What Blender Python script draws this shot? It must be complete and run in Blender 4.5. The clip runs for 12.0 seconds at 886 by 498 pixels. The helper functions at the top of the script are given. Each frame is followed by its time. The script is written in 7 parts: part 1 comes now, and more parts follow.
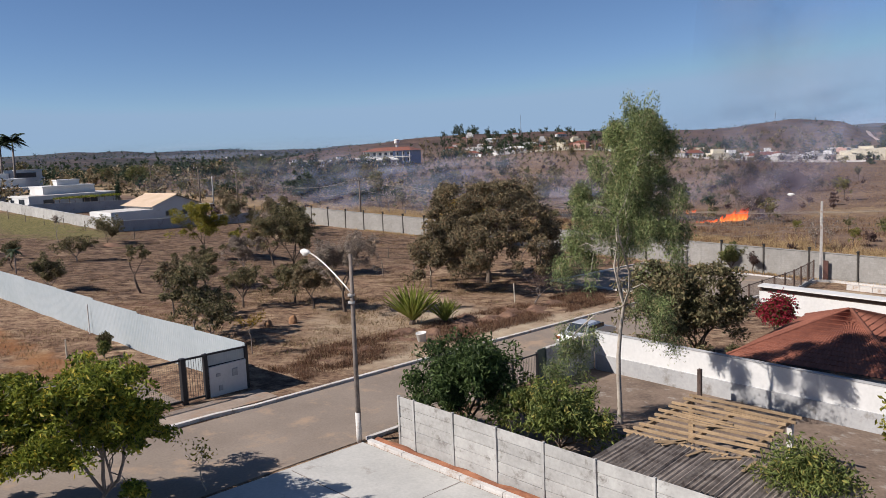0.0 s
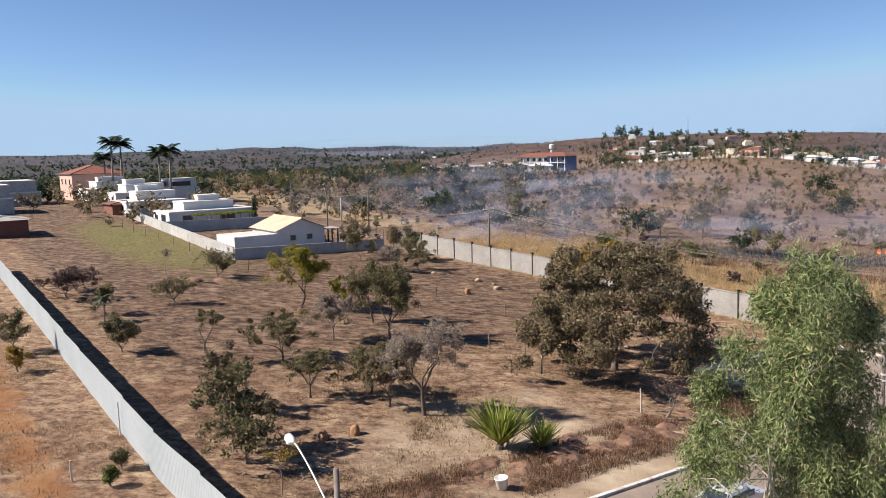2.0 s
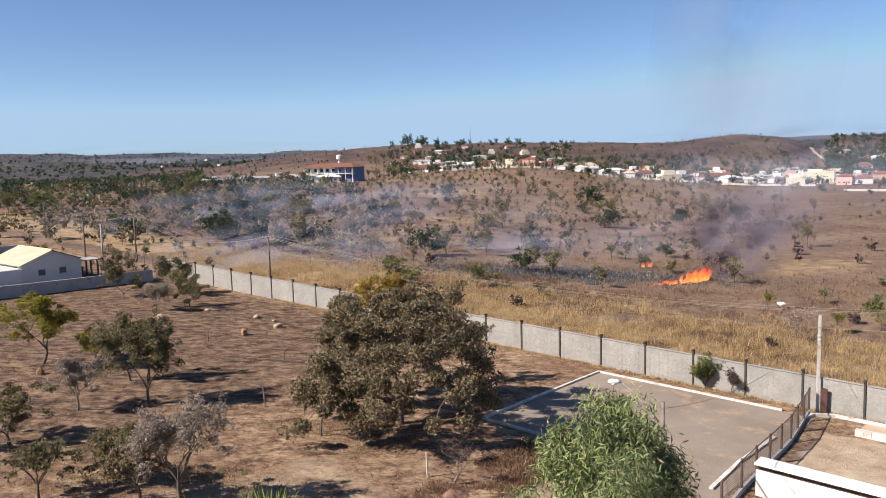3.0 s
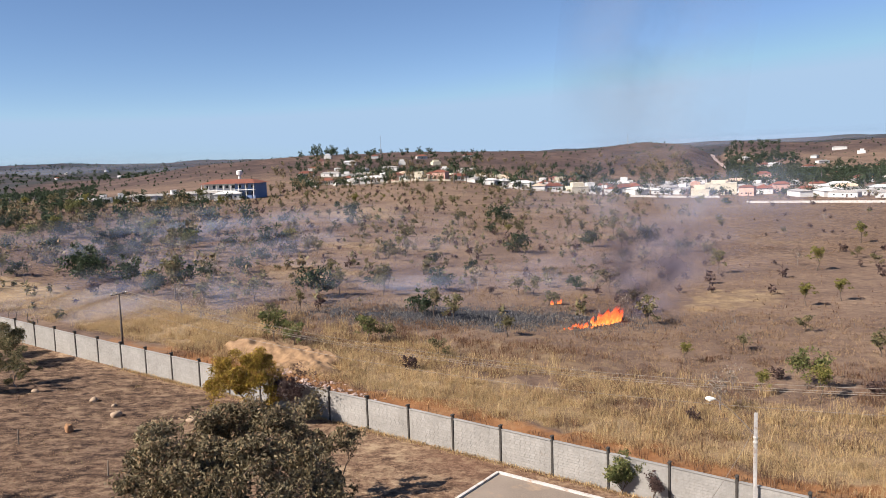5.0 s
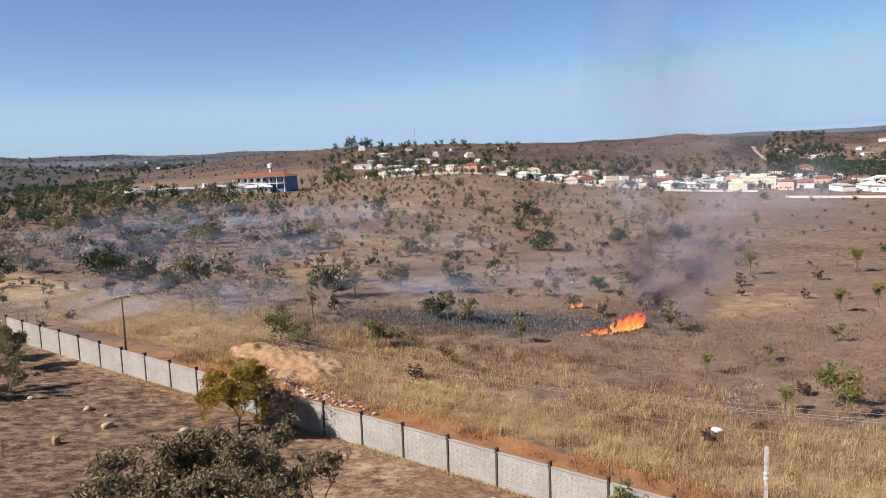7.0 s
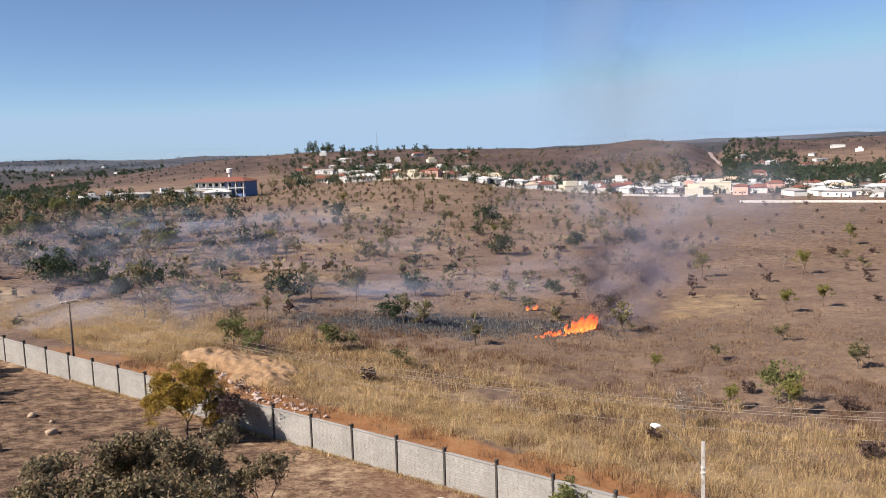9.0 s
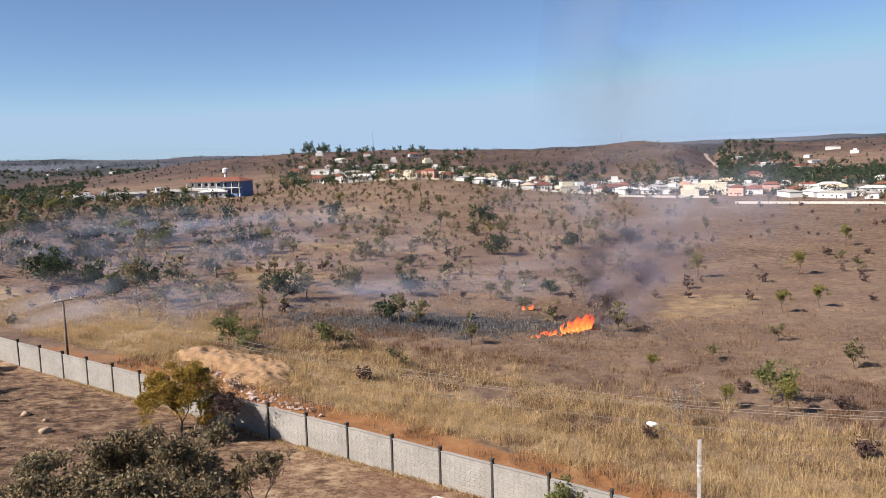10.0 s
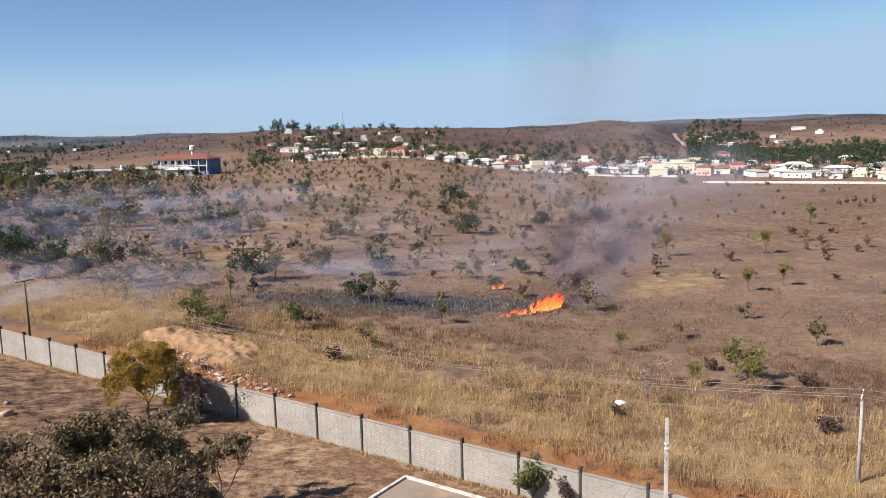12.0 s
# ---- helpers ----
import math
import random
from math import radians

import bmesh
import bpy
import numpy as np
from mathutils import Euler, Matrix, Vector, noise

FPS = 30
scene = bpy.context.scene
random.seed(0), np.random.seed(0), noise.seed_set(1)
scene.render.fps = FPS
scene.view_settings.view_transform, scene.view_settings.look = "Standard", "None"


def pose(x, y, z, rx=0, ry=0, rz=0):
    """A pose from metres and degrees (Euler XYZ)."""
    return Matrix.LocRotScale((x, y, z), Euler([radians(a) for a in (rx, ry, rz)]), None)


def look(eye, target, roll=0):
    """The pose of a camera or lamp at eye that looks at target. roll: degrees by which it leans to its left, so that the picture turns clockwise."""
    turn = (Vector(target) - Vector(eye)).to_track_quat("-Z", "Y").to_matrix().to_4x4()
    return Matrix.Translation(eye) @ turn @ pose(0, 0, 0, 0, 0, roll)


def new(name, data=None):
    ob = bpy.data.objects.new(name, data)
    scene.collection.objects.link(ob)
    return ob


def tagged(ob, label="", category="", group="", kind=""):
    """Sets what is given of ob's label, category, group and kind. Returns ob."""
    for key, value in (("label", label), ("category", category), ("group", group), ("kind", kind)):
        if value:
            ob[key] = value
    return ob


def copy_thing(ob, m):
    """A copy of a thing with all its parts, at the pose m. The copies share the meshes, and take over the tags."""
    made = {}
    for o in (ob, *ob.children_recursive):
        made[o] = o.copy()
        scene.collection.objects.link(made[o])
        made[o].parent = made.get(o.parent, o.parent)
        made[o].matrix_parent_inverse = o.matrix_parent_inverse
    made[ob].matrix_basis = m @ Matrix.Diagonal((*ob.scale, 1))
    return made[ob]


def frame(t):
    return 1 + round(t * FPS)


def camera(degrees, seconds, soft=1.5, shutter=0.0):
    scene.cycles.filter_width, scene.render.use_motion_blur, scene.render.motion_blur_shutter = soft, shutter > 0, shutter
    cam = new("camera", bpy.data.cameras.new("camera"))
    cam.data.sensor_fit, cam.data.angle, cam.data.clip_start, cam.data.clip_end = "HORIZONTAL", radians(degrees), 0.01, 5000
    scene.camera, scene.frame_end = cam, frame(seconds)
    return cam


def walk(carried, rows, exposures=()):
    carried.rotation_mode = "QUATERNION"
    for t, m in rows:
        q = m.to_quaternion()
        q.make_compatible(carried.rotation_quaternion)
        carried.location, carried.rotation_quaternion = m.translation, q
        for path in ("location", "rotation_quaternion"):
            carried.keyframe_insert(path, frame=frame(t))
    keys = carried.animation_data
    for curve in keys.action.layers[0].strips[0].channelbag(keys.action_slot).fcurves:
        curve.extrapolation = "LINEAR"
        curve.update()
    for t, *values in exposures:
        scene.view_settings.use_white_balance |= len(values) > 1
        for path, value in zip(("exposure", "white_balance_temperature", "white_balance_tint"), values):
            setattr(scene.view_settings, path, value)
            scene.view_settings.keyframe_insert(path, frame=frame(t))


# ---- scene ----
cam = camera(58.9, 12.0, soft=0.6)
PATH = [
    (0, (5.996, 8.72, 11.164), (5.648, 10.674, 10.914), -2.4),
    (0.5, (6.575, 11.91, 12.203), (6.006, 13.811, 11.957), -2.4),
    (1, (6.994, 14.88, 13.314), (6.309, 16.743, 13.069), -2.1),
    (1.5, (6.988, 18.157, 14.311), (6.265, 20.005, 14.067), -1.9),
    (2, (6.951, 21.234, 15.299), (6.218, 23.079, 15.056), -1.7),
    (2.5, (6.848, 24.228, 16.28), (6.198, 26.104, 16.038), -1.6),
    (2.8, (6.964, 25.816, 16.869), (6.533, 27.754, 16.63), -1.6),
    (3, (6.862, 26.335, 17.487), (6.638, 28.308, 17.245), -1.6),
    (3.2, (7.118, 27.781, 17.831), (7.021, 29.764, 17.589), -1.9),
    (3.5, (7.246, 29.24, 18.555), (7.241, 31.226, 18.317), -1.9),
    (3.6, (7.322, 30.001, 18.616), (7.331, 31.987, 18.38), -1.9),
    (5.5, (10.216, 41.051, 21.805), (10.179, 43.038, 21.576), -2.3),
    (6, (11.045, 42.256, 22.015), (10.922, 44.239, 21.793), -2.2),
    (6.5, (11.853, 42.708, 22.038), (11.709, 44.687, 21.792), -2.2),
    (7, (12.366, 42.601, 21.969), (12.263, 44.582, 21.718), -2.1),
    (7.5, (12.844, 42.466, 21.998), (12.807, 44.45, 21.75), -2.1),
    (9.5, (13.52, 42.191, 21.58), (13.514, 44.176, 21.34), -1.9),
    (10, (13.481, 42.345, 21.493), (13.482, 44.33, 21.254), -1.8),
    (10.5, (13.442, 42.429, 21.412), (13.45, 44.415, 21.174), -1.8),
    (11, (13.459, 42.558, 21.368), (13.476, 44.544, 21.131), -1.7),
    (11.5, (13.498, 42.67, 21.379), (13.547, 44.654, 21.131), -1.6),
    (12, (13.544, 42.753, 21.486), (13.618, 44.73, 21.191), -1.5),
]
walk(cam, [(t, look(eye, target, roll)) for t, eye, target, roll in PATH], [(0.0, 0.47, 6250, 14), (0.5, 0.78, 6400, 14), (1.4, 0.97, 6500, 14), (4.5, 0.95, 6550, 14), (12.0, 0.93, 6620, 14)])

# ---- light ----
SUN_DIR = Vector((-0.89, -0.44, 0.80)).normalized()
world = bpy.data.worlds.new("sky")
scene.world = world
world.use_nodes = True
sky = world.node_tree.nodes.new("ShaderNodeTexSky")
sky.sky_type = "NISHITA"
sky.sun_disc = False
sky.sun_elevation = math.asin(SUN_DIR.z)
sky.sun_rotation = math.atan2(SUN_DIR.x, SUN_DIR.y)
sky.altitude = 2500
sky.air_density = 1.0
sky.dust_density = 0.0
sky.ozone_density = 4.8
world.node_tree.nodes["Background"].inputs["Strength"].default_value = 0.0635
# clear dry-season air: the band above the horizon stays pale blue
clear_air = world.node_tree.nodes.new("ShaderNodeMix")
clear_air.data_type, clear_air.blend_type = "RGBA", "DARKEN"
clear_air.inputs[0].default_value = 1.0
clear_air.inputs[7].default_value = (3.4, 4.95, 6.7, 1)
world.node_tree.links.new(sky.outputs["Color"], clear_air.inputs[6])
world.node_tree.links.new(clear_air.outputs[2], world.node_tree.nodes["Background"].inputs["Color"])
sun_data = bpy.data.lights.new("sun", "SUN")
sun_data.energy = 5.0
sun_data.angle = radians(0.53)
sun_data.color = (1.0, 0.93, 0.82)
sun_lamp = new("sun", sun_data)
sun_lamp.matrix_world = look(SUN_DIR * 200, (0, 0, 0))
scene.view_settings.exposure = 0.0

# ---- plan: s runs along the road, w across it, from the road's left kerb ----
ORIGIN = Vector((-8.02, 42.61))
U = Vector((0.555, 0.832))
V = Vector((0.832, -0.555))
YAW = math.degrees(math.atan2(U.y, U.x)) - 90


def plan(s, w):
    p = ORIGIN + U * s + V * w
    return p.x, p.y


def plan_w(x, y):
    """How far across the road a point lies."""
    return (x - ORIGIN.x) * V.x + (y - ORIGIN.y) * V.y


def smooth(t):
    t = np.clip(t, 0, 1)
    return t * t * (3 - 2 * t)


def bump(x, y, cx, cy, h, sx, sy):
    return h * np.exp(-0.5 * (((x - cx) / sx) ** 2 + ((y - cy) / sy) ** 2))


# crest heights of the brown hills behind the town, by bearing in radians
HILL_BEARING = (-0.58, -0.50, -0.43, -0.333, -0.267, -0.20, -0.14, -0.06, 0.06, 0.175, 0.243, 0.30, 0.338, 0.37, 0.7)
HILL_CREST = (-7.0, -5.0, 1.5, 16.5, 23.0, 27.5, 29.5, 27.5, 25.5, 23.3, 29.8, 23.0, 6.0, -2.0, -2.0)


def polar(x, y):
    return np.hypot(x - 13, y - 42), np.arctan2(x - 13, y - 42)


def hill_share(d):
    return smooth((d - 500) / 480) * (1 - smooth((d - 1010) / 420))


def east_share(d, a):
    return smooth((d - 760) / 560) * (1 - smooth((d - 1420) / 500)) * smooth((a - 0.325) / 0.03)


def ground_z(x, y):
    """Height of the land: a gentle tilt near by, a swell under the town, brown hills behind it, ridges on the horizon."""
    x, y = np.asarray(x, float), np.asarray(y, float)
    z = -0.6 - 0.045 * np.clip(x, -140, 40) - 0.01 * np.clip(y - 50, 0, 70)
    d, a = polar(x, y)
    z = z + bump(x, y, 8, 480, 7.6, 48, 100) + bump(x, y, -15, 540, 2.0, 90, 110)
    folds = 1.5 * np.sin(x * 0.021 + 1.3 * np.sin(y * 0.011)) * np.sin(y * 0.017 + 0.8 * np.sin(x * 0.013)) + 0.9 * np.sin(x * 0.055 + y * 0.02) * np.sin(y * 0.043)
    gully = np.abs(np.sin(a * 62 + 1.6 * np.sin(d * 0.006) + 0.7 * np.sin(d * 0.019))) * 2.6
    west = hill_share(d)
    z = z * (1 - west) + west * (np.interp(a, HILL_BEARING, HILL_CREST) + (1 - west) * gully)
    east = east_share(d, a)
    z = z * (1 - east) + east * (26.0 + 3.0 * np.sin(a * 23 + 0.4) + (1 - east) * gully)
    roll_far = 3.0 * np.sin(a * 17) + 2.2 * np.sin(a * 41 + 1) + 1.2 * np.sin(a * 97)
    z = z + smooth((d - 1400) / 1250) * (27 + roll_far + 11 * smooth((-0.33 - a) / 0.15)) + smooth((d - 3200) / 1300) * (9 + 20 * smooth((a - 0.1) / 0.2) + 0.5 * roll_far)
    return z + smooth((d - 560) / 300) * folds * (1 + smooth((d - 1300) / 600))


def gz(x, y):
    return float(ground_z(x, y))


def at(s, w, dz=0.0, turn=0.0):
    """A pose on the ground at (s, w), turned with the plan: local y along the road, local x across."""
    x, y = plan(s, w)
    return pose(x, y, gz(x, y) + dz, 0, 0, YAW + turn)


# ---- materials ----
def material(name):
    m = bpy.data.materials.new(name)
    m.use_nodes = True
    t = m.node_tree
    return m, t, t.nodes["Principled BSDF"]


def noise_node(t, scale, detail=4.0, rough=0.55, vec=None):
    n = t.nodes.new("ShaderNodeTexNoise")
    n.inputs["Scale"].default_value = scale
    n.inputs["Detail"].default_value = detail
    n.inputs["Roughness"].default_value = rough
    if vec is not None:
        t.links.new(vec, n.inputs["Vector"])
    return n.outputs["Fac"]


def ramp(t, fac, stops):
    r = t.nodes.new("ShaderNodeValToRGB")
    el = r.color_ramp.elements
    while len(el) < len(stops):
        el.new(0.5)
    for e, (p, c) in zip(el, stops):
        e.position, e.color = p, (*c, 1)
    t.links.new(fac, r.inputs["Fac"])
    return r.outputs["Color"]


def mix(t, fac, a, b, mode="MIX"):
    n = t.nodes.new("ShaderNodeMix")
    n.data_type, n.blend_type = "RGBA", mode
    for value, socket in ((fac, n.inputs[0]), (a, n.inputs[6]), (b, n.inputs[7])):
        if isinstance(value, (int, float)):
            socket.default_value = value
        elif isinstance(value, tuple):
            socket.default_value = (*value, 1)
        else:
            t.links.new(value, socket)
    return n.outputs[2]


def maths(t, op, a, b=0.0):
    n = t.nodes.new("ShaderNodeMath")
    n.operation = op
    for value, socket in ((a, n.inputs[0]), (b, n.inputs[1])):
        if isinstance(value, (int, float)):
            socket.default_value = value
        else:
            t.links.new(value, socket)
    return n.outputs[0]


def position(t):
    return t.nodes.new("ShaderNodeNewGeometry").outputs["Position"]


def object_random(t):
    return t.nodes.new("ShaderNodeObjectInfo").outputs["Random"]


def add_bump(t, shader, height, strength=0.4, distance=0.02):
    b = t.nodes.new("ShaderNodeBump")
    b.inputs["Strength"].default_value = strength
    b.inputs["Distance"].default_value = distance
    t.links.new(height, b.inputs["Height"])
    t.links.new(b.outputs["Normal"], shader.inputs["Normal"])


def surface(name, dark, light, coarse=0.6, fine=9.0, rough=0.85, metal=0.0, relief=0.3, stain=None, stain_at=0.62, vary=0.0, island=False, deep=0.02):
    """A worn surface: patches at one scale, grain at another, and an optional stain."""
    m, t, p = material(name)
    pos = position(t)
    a, b = noise_node(t, coarse, 5, 0.6, pos), noise_node(t, fine, 4, 0.6, pos)
    both = maths(t, "ADD", maths(t, "MULTIPLY", a, 0.6), maths(t, "MULTIPLY", b, 0.4))
    colour = ramp(t, both, [(0.32, dark), (0.68, light)])
    if stain:
        mask = ramp(t, noise_node(t, coarse * 2.3, 6, 0.7, pos), [(stain_at - 0.06, (0, 0, 0)), (stain_at + 0.08, (1, 1, 1))])
        colour = mix(t, mask, colour, stain)
    if vary:
        grey = maths(t, "ADD", 1 - vary, maths(t, "MULTIPLY", t.nodes.new("ShaderNodeNewGeometry").outputs["Random Per Island"] if island else object_random(t), 2 * vary))
        comb = t.nodes.new("ShaderNodeCombineColor")
        for k in range(3):
            t.links.new(grey, comb.inputs[k])
        colour = mix(t, 1.0, colour, comb.outputs[0], "MULTIPLY")
    t.links.new(colour, p.inputs["Base Color"])
    p.inputs["Roughness"].default_value = rough
    p.inputs["Metallic"].default_value = metal
    if relief:
        add_bump(t, p, b, relief, deep)
    return m


def leaf_material(name, dark, light, dry=None, share=0.0, gloss=0.5):
    m, t, p = material(name)
    rnd = t.nodes.new("ShaderNodeNewGeometry").outputs["Random Per Island"]
    stops = [(0.0, dark), (0.8, light)]
    if dry:
        stops = [(0.0, dark), (0.9 - share, light), (0.98 - share, light), (1.0 - share * 0.6, dry)]
    colour = ramp(t, rnd, stops)
    patch = noise_node(t, 0.7, 3, 0.5, position(t))
    colour = mix(t, 0.5, colour, ramp(t, patch, [(0.3, (0.55, 0.55, 0.55)), (0.7, (1.35, 1.35, 1.2))]), "MULTIPLY")
    t.links.new(colour, p.inputs["Base Color"])
    p.inputs["Roughness"].default_value = max(gloss, 0.55)
    p.inputs["Specular IOR Level"].default_value = 0.18
    trans = t.nodes.new("ShaderNodeBsdfTranslucent")
    t.links.new(colour, trans.inputs["Color"])
    blend = t.nodes.new("ShaderNodeMixShader")
    blend.inputs[0].default_value = 0.32
    t.links.new(p.outputs[0], blend.inputs[1])
    t.links.new(trans.outputs[0], blend.inputs[2])
    t.links.new(blend.outputs[0], t.nodes["Material Output"].inputs["Surface"])
    return m


def ground_material():
    """Dry soil and straw: the mown lot, bare orange earth, tall-grass savanna, burnt ground and far scrub tinted for
    haze, by vertex masks.
    """
    m, t, p = material("dry_ground")
    pos = position(t)

    def mask(name, jitter=0.5):
        a = t.nodes.new("ShaderNodeAttribute")
        a.attribute_name = name
        n = noise_node(t, 0.35, 6, 0.65, pos)
        shaped = maths(t, "ADD", a.outputs["Fac"], maths(t, "MULTIPLY", maths(t, "SUBTRACT", n, 0.5), jitter * 2))
        r = ramp(t, shaped, [(0.35, (0, 0, 0)), (0.65, (1, 1, 1))])
        return r

    fine, mid, broad = noise_node(t, 2.6, 9, 0.8, pos), noise_node(t, 0.42, 6, 0.65, pos), noise_node(t, 0.06, 5, 0.6, pos)
    streak = t.nodes.new("ShaderNodeMapping")
    streak.inputs["Rotation"].default_value = (0, 0, radians(-20))
    streak.inputs["Scale"].default_value = (0.7, 1.1, 1)
    t.links.new(pos, streak.inputs["Vector"])
    rows = noise_node(t, 1.1, 9, 0.78, streak.outputs["Vector"])
    soil = ramp(t, fine, [(0.41, (0.0552, 0.0314, 0.0219)), (0.5, (0.188, 0.114, 0.073)), (0.59, (0.333, 0.226, 0.146))])
    straw = ramp(t, rows, [(0.415, (0.0673, 0.0387, 0.0263)), (0.5, (0.223, 0.143, 0.0915)), (0.585, (0.397, 0.292, 0.187))])
    lot = mix(t, ramp(t, mid, [(0.36, (0, 0, 0)), (0.6, (1, 1, 1))]), soil, straw)
    lot = mix(t, ramp(t, broad, [(0.52, (0, 0, 0)), (0.72, (0.6, 0.6, 0.6))]), lot, (0.158, 0.0813, 0.0531))
    green = mix(t, ramp(t, fine, [(0.4, (0, 0, 0)), (0.6, (1, 1, 1))]), (0.066, 0.062, 0.022), (0.225, 0.190, 0.078))
    dull = ramp(t, rows, [(0.41, (0.0344, 0.0215, 0.0163)), (0.5, (0.12, 0.0757, 0.0516)), (0.59, (0.224, 0.151, 0.101))])
    bare = ramp(t, maths(t, "ADD", maths(t, "MULTIPLY", mid, 0.6), maths(t, "MULTIPLY", fine, 0.4)), [(0.3, (0.178, 0.0729, 0.0282)), (0.5, (0.262, 0.127, 0.0567)), (0.68, (0.326, 0.205, 0.108))])
    field = ramp(t, maths(t, "ADD", maths(t, "MULTIPLY", broad, 0.4), maths(t, "MULTIPLY", rows, 0.6)), [(0.36, (0.088, 0.060, 0.048)), (0.5, (0.158, 0.106, 0.078)), (0.64, (0.270, 0.190, 0.128))])
    burnt = ramp(t, fine, [(0.36, (0.0183, 0.0183, 0.0216)), (0.55, (0.0622, 0.0622, 0.0681)), (0.72, (0.199, 0.191, 0.183))])
    # far scrub and forest: distance haze is mixed into the base colour as blue-grey
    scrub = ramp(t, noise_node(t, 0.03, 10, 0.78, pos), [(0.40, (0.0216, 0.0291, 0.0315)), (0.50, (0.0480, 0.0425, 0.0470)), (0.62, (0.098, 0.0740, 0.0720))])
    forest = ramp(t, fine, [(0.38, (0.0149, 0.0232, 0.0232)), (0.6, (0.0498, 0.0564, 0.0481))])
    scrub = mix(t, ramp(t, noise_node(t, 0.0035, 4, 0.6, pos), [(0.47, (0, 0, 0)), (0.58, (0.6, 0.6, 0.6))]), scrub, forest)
    colour = mix(t, mask("field", 0.3), lot, field)
    litter = ramp(t, maths(t, "ADD", maths(t, "MULTIPLY", mid, 0.5), maths(t, "MULTIPLY", fine, 0.5)), [(0.36, (0.165, 0.108, 0.066)), (0.5, (0.270, 0.190, 0.112)), (0.64, (0.400, 0.300, 0.175))])
    colour = mix(t, mask("litter", 0.5), colour, litter)
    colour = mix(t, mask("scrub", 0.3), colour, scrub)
    # hill heath: brown greyed towards purple, with distance haze in the colour
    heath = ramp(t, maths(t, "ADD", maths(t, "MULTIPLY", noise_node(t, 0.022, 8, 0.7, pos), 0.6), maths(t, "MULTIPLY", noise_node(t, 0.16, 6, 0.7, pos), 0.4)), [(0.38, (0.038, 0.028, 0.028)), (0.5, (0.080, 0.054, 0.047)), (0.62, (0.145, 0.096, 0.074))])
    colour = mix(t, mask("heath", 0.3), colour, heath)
    colour = mix(t, mask("dull", 0.5), colour, dull)
    colour = mix(t, mask("green", 0.6), colour, green)
    colour = mix(t, mask("burn", 0.8), colour, burnt)
    colour = mix(t, mask("bare", 0.45), colour, bare)
    pale = ramp(t, mid, [(0.35, (0.299, 0.216, 0.145)), (0.65, (0.465, 0.373, 0.266))])
    colour = mix(t, mask("pale", 0.4), colour, pale)
    t.links.new(colour, p.inputs["Base Color"])
    p.inputs["Roughness"].default_value = 0.95
    p.inputs["Specular IOR Level"].default_value = 0.15
    add_bump(t, p, maths(t, "ADD", fine, rows), 0.8, 0.12)
    return m


M_GROUND = ground_material()
M_ASPHALT = surface("worn_asphalt", (0.17, 0.133, 0.104), (0.274, 0.222, 0.178), 0.22, 11, 0.9, stain=(0.332, 0.237, 0.162), stain_at=0.6)
M_KERB = surface("whitewashed_concrete_kerb", (0.415, 0.39, 0.365), (0.614, 0.589, 0.556), 0.7, 9, 0.85, stain=(0.315, 0.216, 0.149), stain_at=0.6)
M_PAD = surface("cast_concrete_slab", (0.343, 0.336, 0.314), (0.511, 0.496, 0.46), 0.4, 8, 0.8, stain=(0.241, 0.212, 0.182), stain_at=0.64)
M_YARD = surface("yard_concrete", (0.299, 0.282, 0.266), (0.432, 0.415, 0.382), 0.5, 7, 0.85, stain=(0.224, 0.183, 0.149), stain_at=0.6)
M_PRECAST = surface("weathered_precast_concrete", (0.254, 0.246, 0.233), (0.409, 0.402, 0.381), 0.9, 7, 0.9, stain=(0.156, 0.141, 0.127), stain_at=0.62, vary=0.1)
M_BLOCK = surface("grey_concrete_block", (0.206, 0.196, 0.181), (0.334, 0.320, 0.298), 0.45, 5, 0.92, stain=(0.232, 0.196, 0.162), stain_at=0.68, vary=0.06, island=True)
M_MORTAR = surface("mortar", (0.205, 0.19, 0.17), (0.31, 0.29, 0.265), 0.4, 12, 0.95)
# near-black base colour holds the shade on the posts' visible side
M_POST = surface("shade_dark_concrete_post", (0.0249, 0.0224, 0.0199), (0.0622, 0.0548, 0.0481), 1.2, 9, 0.92)
M_WHITE = surface("white_paint", (0.498, 0.494, 0.481), (0.631, 0.622, 0.606), 0.35, 6, 0.75, relief=0.1, stain=(0.481, 0.448, 0.407), stain_at=0.68)
M_CREAM = surface("cream_paint", (0.515, 0.465, 0.349), (0.631, 0.581, 0.465), 0.4, 6, 0.8, relief=0.1)
M_PINK = surface("salmon_paint", (0.465, 0.274, 0.216), (0.564, 0.365, 0.299), 0.4, 6, 0.8, relief=0.1)
M_GREYWALL = surface("grey_render", (0.282, 0.282, 0.282), (0.415, 0.415, 0.415), 0.5, 6, 0.85, stain=(0.199, 0.183, 0.166), stain_at=0.62)
M_BLUE = surface("blue_paint", (0.083, 0.133, 0.266), (0.133, 0.199, 0.349), 0.5, 6, 0.7, relief=0.1)
M_TILE = surface("terracotta_tile", (0.116, 0.0357, 0.0224), (0.232, 0.083, 0.0498), 0.9, 6, 0.85, vary=0.22)
M_TANROOF = surface("tan_tile", (0.46, 0.335, 0.230), (0.58, 0.450, 0.335), 0.6, 5, 0.8, vary=0.05)
M_GREYROOF = surface("fibre_cement_roof", (0.249, 0.232, 0.216), (0.382, 0.365, 0.34), 0.5, 6, 0.85, stain=(0.166, 0.149, 0.133))
